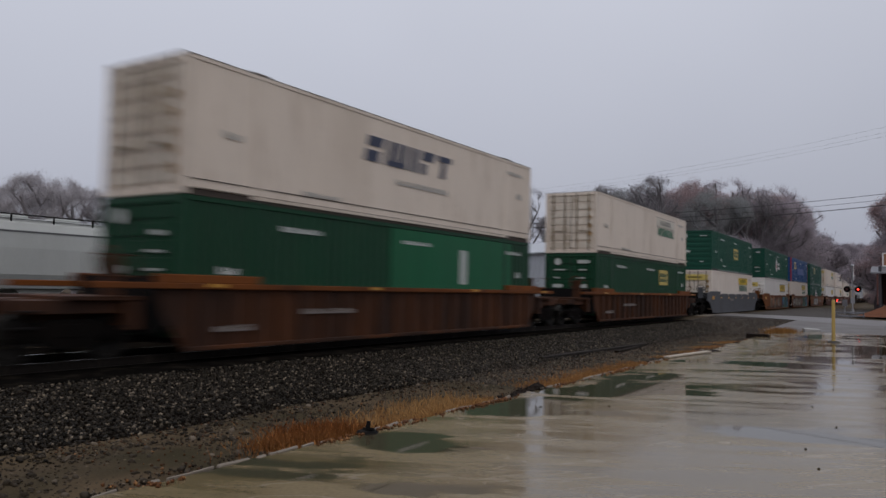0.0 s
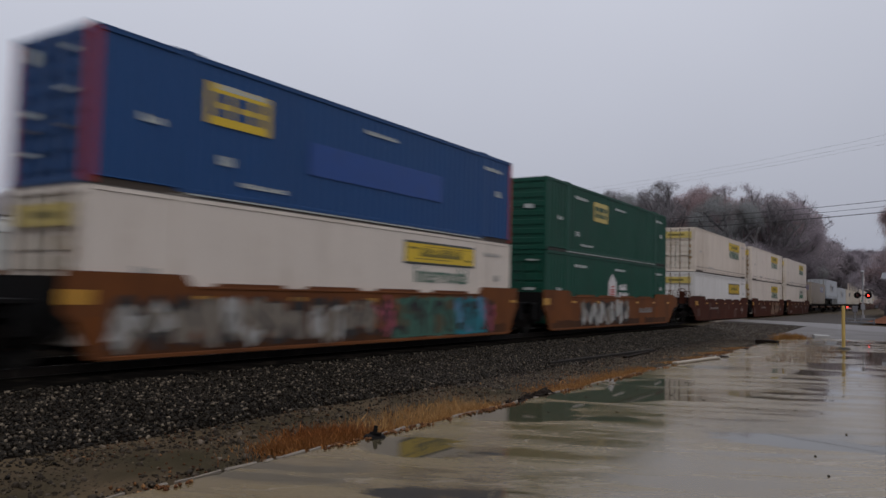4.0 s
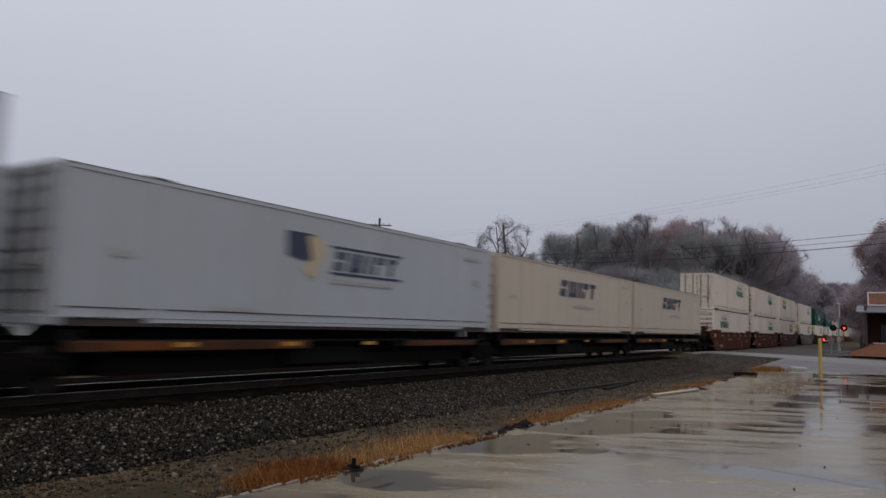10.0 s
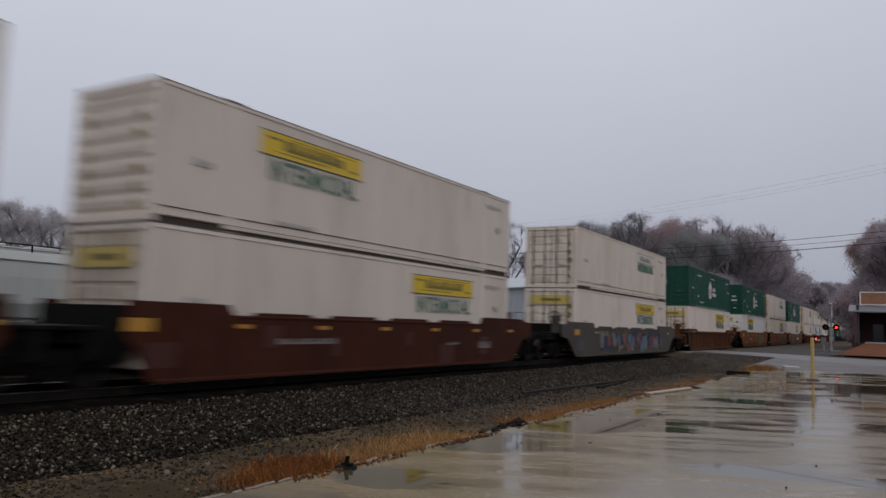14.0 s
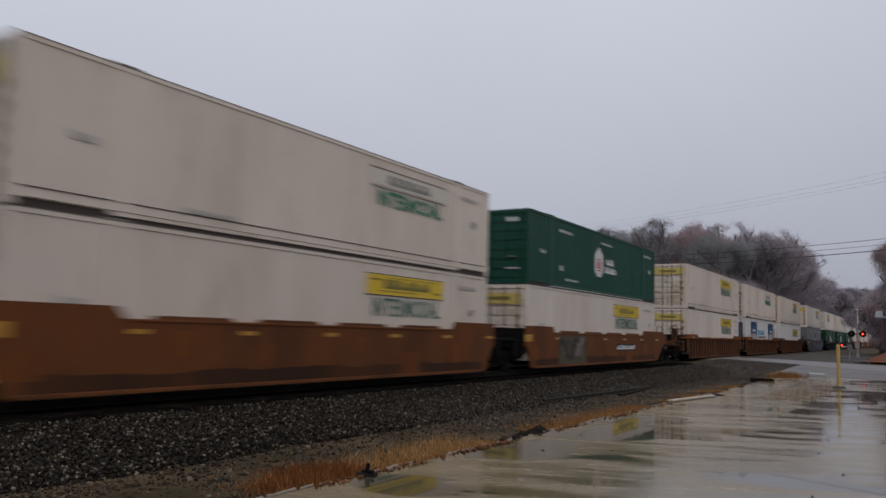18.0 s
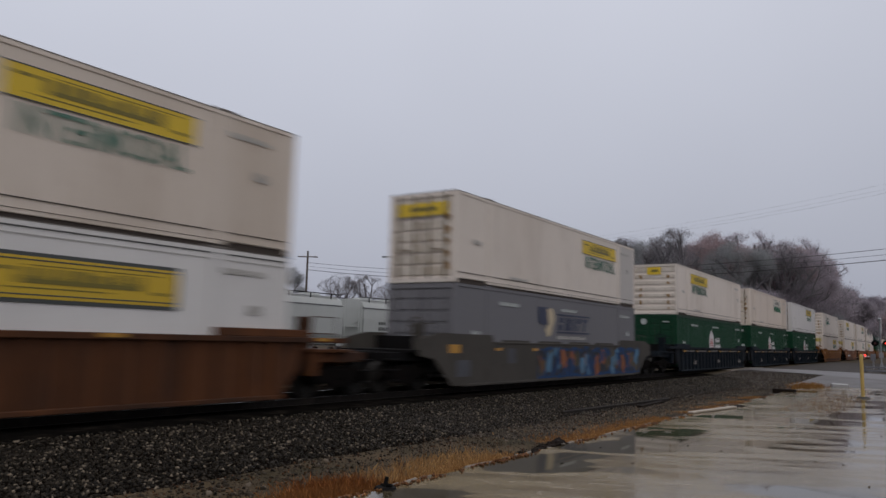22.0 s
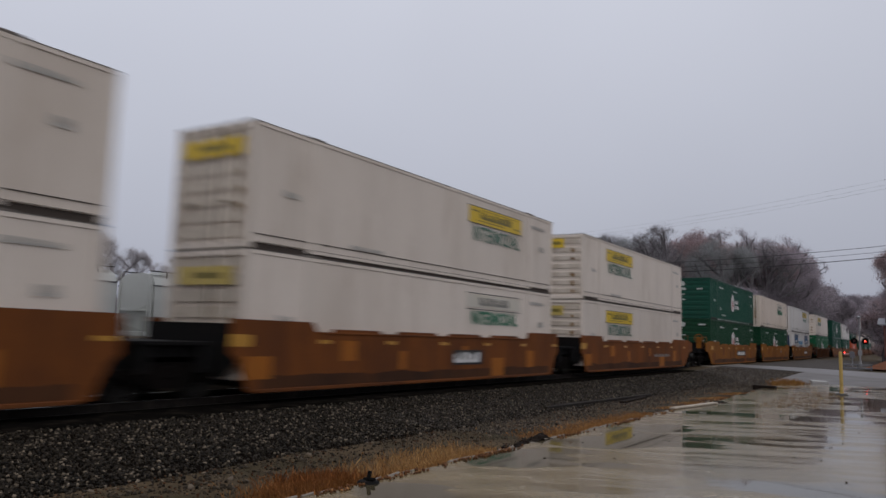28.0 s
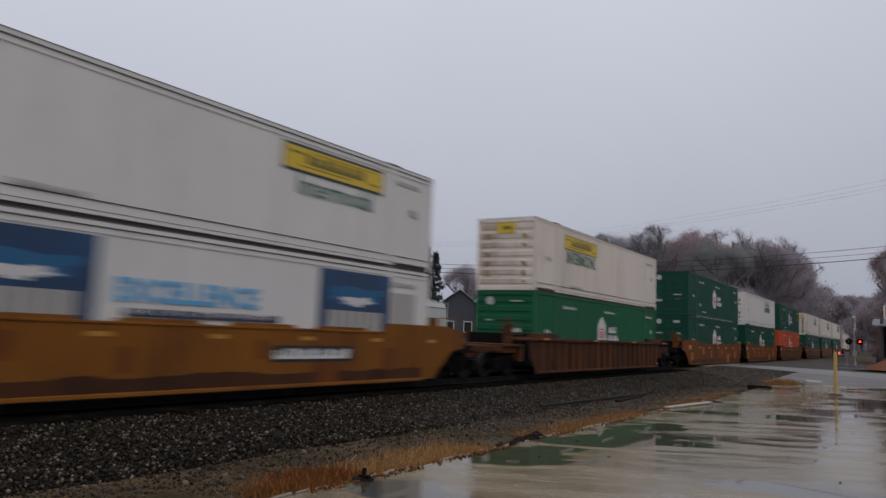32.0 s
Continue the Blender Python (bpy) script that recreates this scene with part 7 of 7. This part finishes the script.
for k in range(5):
    block("stripe", (0.056, 0.4, 0.104), M_REDTEXT, gate, (-0.3, -0.6 - k * 0.85, 1.12))
part("lens", mesh(("glens",), lambda bm: tube(bm, [(0, -0.03, 0), (0, -0.09, 0)], [0.06, 0.05], 14)), M_LAMP_RED, gate, "glowing red lens", (-0.3, -4.3, 1.26))
barrier = thing("low_barrier", "low grey two-rail barrier by the crossing", "barrier", at=(-4.1, 65.3, ground_z(-4.1, 65.3)))
for z in (0.16, 0.42):
    block("barrier_rail", (2.0, 0.08, 0.12), M_SHINGLE, barrier, (0, 0, z))
for x in (-0.9, 0, 0.9):
    block("barrier_post", (0.1, 0.1, 0.45), M_SHINGLE, barrier, (x, 0.09, 0.2))

M_BOLLARD = mat("yellow_post_paint", (0.42, 0.29, 0.085), rough=0.5, grime=0.35, grime_col=(0.30, 0.17, 0.05), scale=4.0)
bollard = thing("marker_post", "yellow marker post standing in the concrete pad", "post", at=(-2.45, 30.6, 0.0))
part("post", mesh(("bpost",), lambda bm: tube(bm, [(0, 0, 0), (0, 0, 1.50), (0, 0, 1.56)], [0.06, 0.06, 0.035], 14)), M_BOLLARD, bollard)
part("base", mesh(("bbase",), lambda bm: tube(bm, [(0, 0, 0), (0, 0, 0.07)], [0.24, 0.16], 14)), M_SEAL, bollard, "black rubber base")

M_POLE = mat("weathered_pole_wood", (0.085, 0.068, 0.055), rough=0.85, var=0.3, scale=2.0, stretch=(1, 1, 0.1))


def utility_pole(az, d, top, lamp=False):
    x, y = polar(az, d)
    ob = thing("utility_pole", "weathered wooden utility pole with crossarm", "pole", "utility poles", at=(x, y, 0))
    part("shaft", mesh(("pole", top), lambda bm: tube(bm, [(0, 0, -0.3), (0, 0, top)], [0.17, 0.11], 10)), M_POLE, ob)
    block("crossarm", (2.4, 0.12, 0.12), M_POLE, ob, (0, 0, top - 0.7), turn=(0, 0, 35))
    for k in (-1.0, -0.4, 0.4, 1.0):
        part("insulator", mesh(("insul",), lambda bm: tube(bm, [(0, 0, 0), (0, 0, 0.1), (0, 0, 0.22)], [0.03, 0.06, 0.03], 8)), M_TRIM, ob, at=(k * math.cos(radians(35)), k * math.sin(radians(35)), top - 0.64))
    if lamp:
        part("lamp_arm", mesh(("larm",), lambda bm: tube(bm, [(0, 0, top - 2.6), (-1.0, -0.5, top - 2.2), (-2.1, -1.0, top - 2.1)], [0.04] * 3, 6)), M_ALU, ob)
        block("lamp_head", (0.6, 0.25, 0.15), M_ALU, ob, (-2.3, -1.1, top - 2.12))
        part("transformer", mesh(("trafo",), lambda bm: tube(bm, [(0.35, 0.2, top - 1.9), (0.35, 0.2, top - 1.2)], [0.25, 0.25], 12)), M_ALU, ob)
    return ob


utility_pole(36.25, 75, 12.1, True)
utility_pole(43.98, 91.7, 12.1)
utility_pole(-13.6, 67.9, 12.6)
utility_pole(-20.0, 46.8, 14.4)
utility_pole(47.9, 118, 13.0)
M_WIRE = mat("black_cable", (0.015, 0.015, 0.016), rough=0.6, grime=0)


def cable(a, b, sag, r, label):
    """A cable hung between two points."""
    n = 40
    A, B = Vector(a), Vector(b)
    bm = bmesh.new()
    tube(bm, [A.lerp(B, i / n) - Vector((0, 0, sag * 4 * (i / n) * (1 - i / n))) for i in range(n + 1)], [r] * (n + 1), 5)
    me = bpy.data.meshes.new("cable")
    bm.to_mesh(me)
    bm.free()
    me.materials.append(M_WIRE)
    tagged(new("cable", me), label, "cable", "overhead cables")


# road cables run from the pole beyond the hoppers to one past the shop; thin ones cross nearer
for dz, r in ((0.0, 0.030), (0.42, 0.015), (0.86, 0.020)):
    cable((-63.7, 66.0, 9.85 + dz), (16.0, 66.0, 10.65 + dz), 2.5, r, "dark overhead cable along the road")
for dz in (0.0, 0.25, 0.6):
    cable((-44.3, 60.5, 10.2 + dz * 0.6), (16.0, 44.0, 13.2 + dz), 1.9, 0.0035, "thin dark overhead power cable")

# houses and shed behind the far track
M_SIDING = mat("dark_siding", (0.045, 0.050, 0.062), rough=0.7, var=0.15)
M_SHED = mat("pale_corrugated_metal", (0.40, 0.42, 0.45), rough=0.5, metal=0.2, grime=0.25, grime_col=(0.25, 0.25, 0.26), stretch=(1, 1, 0.2))
M_ROOF = mat("frosted_roof", (0.33, 0.34, 0.36), rough=0.7, var=0.2)


def house(az, d, w, dep, h, ridge, turn, wall, roof, label):
    x, y = polar(az, d)
    ob = thing("house", label, "house", "buildings behind the track", at=(x, y, 0))
    ob.rotation_euler = (0, 0, radians(turn))
    block("wall", (w, dep, h), wall, ob, (0, 0, h / 2))
    part("gable", mesh(("gable", w, dep, h, ridge), lambda bm: [prism_x(bm, [(-dep / 2, h), (dep / 2, h), (0, h + ridge - 0.1)], -w / 2, w / 2)]), wall, ob)
    for s in (-1, 1):
        part("roof", mesh(("hroof", w, dep, h, ridge, s), lambda bm: prism_x(bm, [(s * (dep / 2 + 0.4), h - 0.15), (0, h + ridge), (0, h + ridge + 0.12), (s * (dep / 2 + 0.4), h - 0.03)], -w / 2 - 0.4, w / 2 + 0.4)), roof, ob)
    for k in (-1, 1):
        wd = block("window", (0.06, 1.0, 1.3), M_TRIM, ob, (w / 2 + 0.02, k * dep / 4, h * 0.5))
        block("pane", (0.04, 0.84, 1.14), M_GLASS_DARK, wd, (0.025, 0, 0))
    return ob


house(30.9, 92, 9, 4.2, 5.2, 1.7, -58, M_SIDING, M_ROOF, "small dark-sided house with a frosted gable roof")
house(34.6, 112, 9, 6, 5.4, 2.2, -50, M_TRIM, M_ROOF, "white house with a frosted gable roof")
house(25.2, 84, 14, 7, 5.6, 1.2, -30, M_SHED, M_SHED, "pale corrugated metal shed")

# ---- verge: dry grass, weeds, debris ----
def blades(name, count, place, height, width, a, c, label, seed, lean=0.5):
    rng = np.random.default_rng(seed)
    p = place(rng, count)
    h = rng.uniform(height[0], height[1], count)
    ang, ln = rng.uniform(0, 2 * np.pi, count), rng.uniform(0, lean, count)
    tip = np.stack([np.cos(ang) * h * ln, np.sin(ang) * h * ln, h * np.sqrt(1 - (ln * 0.85) ** 2)], 1)
    side = np.stack([-np.sin(ang + rng.uniform(-1, 1, count)), np.cos(ang), np.zeros(count)], 1) * rng.uniform(0.5, 1.0, count)[:, None] * width
    mid = tip * 0.55 + np.stack([np.zeros(count), np.zeros(count), h * 0.08], 1)
    v = np.stack([p - side, p + side, p + mid + side * 0.7, p + tip, p + mid - side * 0.7], 1).reshape(-1, 3)
    me = bpy.data.meshes.new(name)
    me.from_pydata(v.tolist(), [], np.arange(count * 5).reshape(-1, 5).tolist())
    me.materials.append(island_mat(name + "_straw", a, c, 0.7))
    return tagged(new(name, me), label, "grass", kind="stuff")


CLUMPS = [(6.3, 0.55, 0.7), (6.9, 0.5, 0.6), (7.6, 0.50, 0.9), (8.4, 0.5, 1.0), (9.1, 0.4, 0.9), (9.9, 0.3, 0.6), (12.6, 0.25, 0.6), (13.6, 0.3, 0.9), (14.8, 0.3, 0.9), (16.2, 0.35, 0.8), (17.5, 0.3, 0.6), (20.8, 0.4, 0.6), (23.0, 0.5, 0.7), (25.5, 0.5, 0.7), (28.5, 0.5, 0.7)]


def tufts(rng, n):
    k = rng.integers(0, len(CLUMPS), n)
    c = np.array(CLUMPS)[k]
    y = c[:, 0] + rng.normal(size=n) * c[:, 2] * 0.42
    x = PAD_X - 0.02 - np.abs(rng.normal(size=n)) * c[:, 1] * 0.9
    return np.stack([x, y, np.array([ground_z(a, d) for a, d in zip(x, y)])], 1)


def patch(cx, cy, sx, sy):
    def f(rng, n):
        x, y = cx + rng.normal(size=n) * sx, cy + rng.normal(size=n) * sy
        return np.stack([x, y, np.array([ground_z(a, d) for a, d in zip(x, y)])], 1)
    return f


blades("dry_grass", 24000, tufts, (0.02, 0.10), 0.0035, (0.24, 0.115, 0.04), (0.68, 0.40, 0.15), "dry orange-brown grass along the pad's edge", 3, 0.99)
blades("tall_straw", 2000, lambda rng, n: np.stack([PAD_X - 0.10 - 1.0 * rng.random(n) ** 1.4, 7.3 + 2.9 * rng.random(n) ** 0.8, np.full(n, -0.11)], 1), (0.06, 0.22), 0.0032, (0.32, 0.17, 0.065), (0.72, 0.45, 0.18), "pale straw leaning beside the pad", 13, 0.85)
blades("matted_grass", 3000, patch(PAD_X - 0.38, 6.35, 0.22, 0.32), (0.05, 0.16), 0.007, (0.15, 0.058, 0.018), (0.44, 0.19, 0.06), "matted rust-coloured grass", 4, 0.98)
blades("rust_grass_heap", 2200, patch(PAD_X - 0.66, 6.85, 0.24, 0.30), (0.05, 0.19), 0.006, (0.13, 0.045, 0.014), (0.50, 0.20, 0.06), "heaped rust-orange dead grass", 14, 0.95)
blades("edge_grass", 9000, lambda rng, n: np.stack([PAD_X - 0.06 - np.abs(rng.normal(size=n)) * 0.42, 12.4 + 6.4 * rng.random(n) ** 1.2, np.full(n, -0.11)], 1), (0.02, 0.10), 0.004, (0.22, 0.10, 0.035), (0.62, 0.33, 0.12), "dry orange grass matted along the verge", 15, 0.97)
blades("verge_stalks", 9, lambda rng, n: np.stack([PAD_X - 0.7 - 0.7 * rng.random(n), 8.4 + 1.6 * rng.random(n), np.full(n, -0.11)], 1), (0.35, 0.62), 0.0035, (0.05, 0.03, 0.02), (0.14, 0.08, 0.04), "single dark dead weed stalks", 17, 0.12)
blades("straw_patch", 1300, patch(-5.1, 37.4, 0.30, 0.7), (0.10, 0.42), 0.012, (0.20, 0.095, 0.030), (0.44, 0.25, 0.085), "dry straw-coloured grass patch", 6, 0.8)
blades("verge_weeds", 60, lambda rng, n: np.stack([PAD_X - 0.35 - 0.5 * rng.random(n), 6.6 + 4.2 * rng.random(n), np.full(n, -0.1)], 1), (0.2, 0.42), 0.003, (0.09, 0.055, 0.03), (0.30, 0.18, 0.08), "thin dead weed stems", 7, 0.25)
blades("pad_joint_grass", 1600, lambda rng, n: np.stack([-3.9 + 1.6 * rng.random(n) + 0.05 * rng.normal(size=n), 22.5 + 9.5 * rng.random(n), np.full(n, 0.0)], 1), (0.02, 0.07), 0.006, (0.14, 0.075, 0.03), (0.30, 0.18, 0.08), "sparse dry grass on the pad", 8, 0.9)

def litter(rng, n):
    y = 4.0 + 26.0 * rng.random(n) ** 1.4
    x = PAD_X + 0.12 - np.abs(rng.normal(size=n)) * 0.38
    k = np.sin(y * 2.1) + np.sin(y * 0.83 + 1.0) + rng.normal(size=n) * 0.7 > 0.1
    x, y = x[k], y[k]
    x, y = np.resize(x, n), np.resize(y, n)
    return np.stack([x, y, np.where(x > PAD_X - 0.02, 0.012, np.array([ground_z(a, d) for a, d in zip(x, y)]) + 0.015)], 1)


stones("scattered_leaves", 1100, lambda r, n: on_verge(r, n) + np.array((0, 3.5, 0.012)), (0.012, 0.03), island_mat("rust_leaf_bits", (0.06, 0.028, 0.014), (0.20, 0.10, 0.045), 0.6), "rust-brown leaf bits scattered over the verge", 24)
stones("fallen_leaves", 3800, litter, (0.012, 0.035), island_mat("wet_fallen_leaves", (0.09, 0.035, 0.014), (0.36, 0.18, 0.07), 0.6), "wet orange-brown fallen leaves and straw bits along the pad", 23)
M_DARKWOOD = mat("wet_black_wood", (0.014, 0.010, 0.008), spec=0.04, rough=0.7, var=0.3, scale=4.0, stretch=(1, 6, 1), bump=0.5)
M_PALEWOOD = mat("pale_weathered_wood", (0.34, 0.29, 0.23), rough=0.75, var=0.25, scale=4.0, stretch=(6, 1, 1), bump=0.4)


def lump(name, label, x, y, size, material, seed, category="debris", z=None):
    def build(bm):
        bmesh.ops.create_icosphere(bm, subdivisions=3, radius=1.0)
        for v in bm.verts:
            k = 1 + 0.45 * noise.noise(v.co * 1.7 + Vector((seed, 0, 0))) + 0.42 * noise.noise(v.co * 4.6 + Vector((0, seed, 0)))
            v.co = Vector((v.co.x * size[0] * k, v.co.y * size[1] * k, v.co.z * size[2] * k))
    ob = part(name, mesh((name, seed), build), material, None, label, (x, y, (ground_z(x, y) if z is None else z) + size[2] * 0.45))
    return tagged(ob, category=category)


drain = thing("metal_stake", "black rusted steel plate with an upright stub at the pad's edge", "stake", at=(-5.27, 6.86, 0.0))
part("plate", mesh(("dplate",), lambda bm: tube(bm, [(0, 0, 0), (0, 0, 0.025)], [0.13, 0.11], 14)), M_BLACK, drain)
part("stub", mesh(("dstub",), lambda bm: (tube(bm, [(0, 0, 0.02), (0.01, 0.01, 0.13)], [0.03, 0.022], 8), tube(bm, [(-0.08, 0.03, 0.03), (0.1, -0.02, 0.05)], [0.02, 0.02], 6))), M_BLACK, drain)
for k, (dx, dy, s) in enumerate(((-0.05, 0.35, 0.10), (-0.05, -0.35, 0.06), (0.02, 0.52, 0.07), (-0.2, 0.1, 0.06), (-0.1, -0.75, 0.045), (0.06, -0.1, 0.05), (-0.22, 0.5, 0.06), (0.0, -0.55, 0.05), (-0.12, 0.2, 0.07), (0.03, 0.1, 0.045), (-0.15, -0.2, 0.05))):
    lump("rotten_wood", "wet black chunk of rotten wood", -5.40 + dx, 11.4 + dy, (s * 1.5, s * 1.9, s * 1.05), M_DARKWOOD, 2.3 * k + 1)
plank = block("plank", (0.16, 2.9, 0.05), M_PALEWOOD, None, (-5.15, 20.8, 0.03), "pale weathered plank lying at the pad's edge", turn=(0, 0, -8))
tagged(plank, category="plank")
for k, (x, y, s) in enumerate(((-4.95, 22.9, 0.22), (-5.3, 24.6, 0.16), (-5.2, 27.5, 0.18), (-5.3, 15.2, 0.10), (-5.25, 18.0, 0.09), (-5.35, 29.6, 0.14), (-5.5, 8.9, 0.07))):
    lump("dark_clod", "dark wet clod of earth and leaves", x, y, (s, s * 1.3, s * 0.5), M_DARKWOOD, 30 + k * 1.7)
old_tie = block("old_tie", (0.28, 0.85, 0.24), M_DARKWOOD, None, (-5.3, 32.4, -0.01), "black creosoted tie lying by the pad", turn=(0, 0, 80), bevel=0.02)
tagged(old_tie, category="timber")
slab_piece = block("concrete_fragment", (0.7, 0.5, 0.14), mat("pale_concrete", (0.33, 0.32, 0.31), rough=0.7), None, (-4.1, 39.6, 0.06), "pale fragment of concrete", turn=(3, 2, 20))
tagged(slab_piece, category="fragment")
for px, py, ln, tn in ((-8.2, 20.0, 2.6, -6), (-7.5, 22.9, 2.6, 3)):
    tagged(block("rotten_timber", (0.14, ln, 0.08), M_DARKWOOD, None, (px, py, -0.10), "black rotten timber lying in the gravel", turn=(0, 0, tn)), category="timber")
scrap = tagged(block("scrap_rail", (0.10, 7.5, 0.10), M_RAIL, None, (-7.9, 21.5, -0.085), "rusty length of scrap rail in the gravel", turn=(0, 0, -3)), category="scrap")
for k, (px, py) in enumerate(((-1.0, 9.05), (-1.3, 12.56), (-0.78, 8.1), (-1.22, 15.1), (-0.84, 10.8))):
    lump("black_pebble", "small dark stone lying on the wet pad", px, py, (0.012, 0.014, 0.010), M_DARKWOOD, 77 + k, z=0.0)
rng = random.Random(12)
for k in range(26):
    lump("leaf_litter", "small dark leaf scrap on the wet pad", rng.uniform(-4.8, 3.0), rng.uniform(4.5, 24), (rng.uniform(0.012, 0.03), rng.uniform(0.012, 0.03), 0.006), M_DARKWOOD, 90 + k % 4, z=0.0)


# ---- what moves ----
# seconds, metres by which the train lags behind its even speed
LAG = ((0, 0.0), (1, -0.15), (2, 0.3), (3, 0.0), (4, -0.25), (7, 0.14), (8, 0.18), (9, -0.1), (10, -0.03), (11, 0.1), (12, 0.12), (13, -0.07), (14, 0.4), (17, 0.24), (18, 0.07),
       (19, 0.0), (20, 0.3), (21, 0.08), (22, 0.05), (23, 0.04), (24, 0.12), (25, 0.22), (28, -0.1), (29, 0.03), (30, 0.0), (31, 0.08), (32, -0.04))


def motions():
    """The train runs down the line at a nearly even speed, with a little slack between the cars."""
    for ob, x, y, z in MOVING:
        walk(ob, [(float(t), pose(x, y - SPEED * t + lag, z)) for t, lag in LAG])


motions()
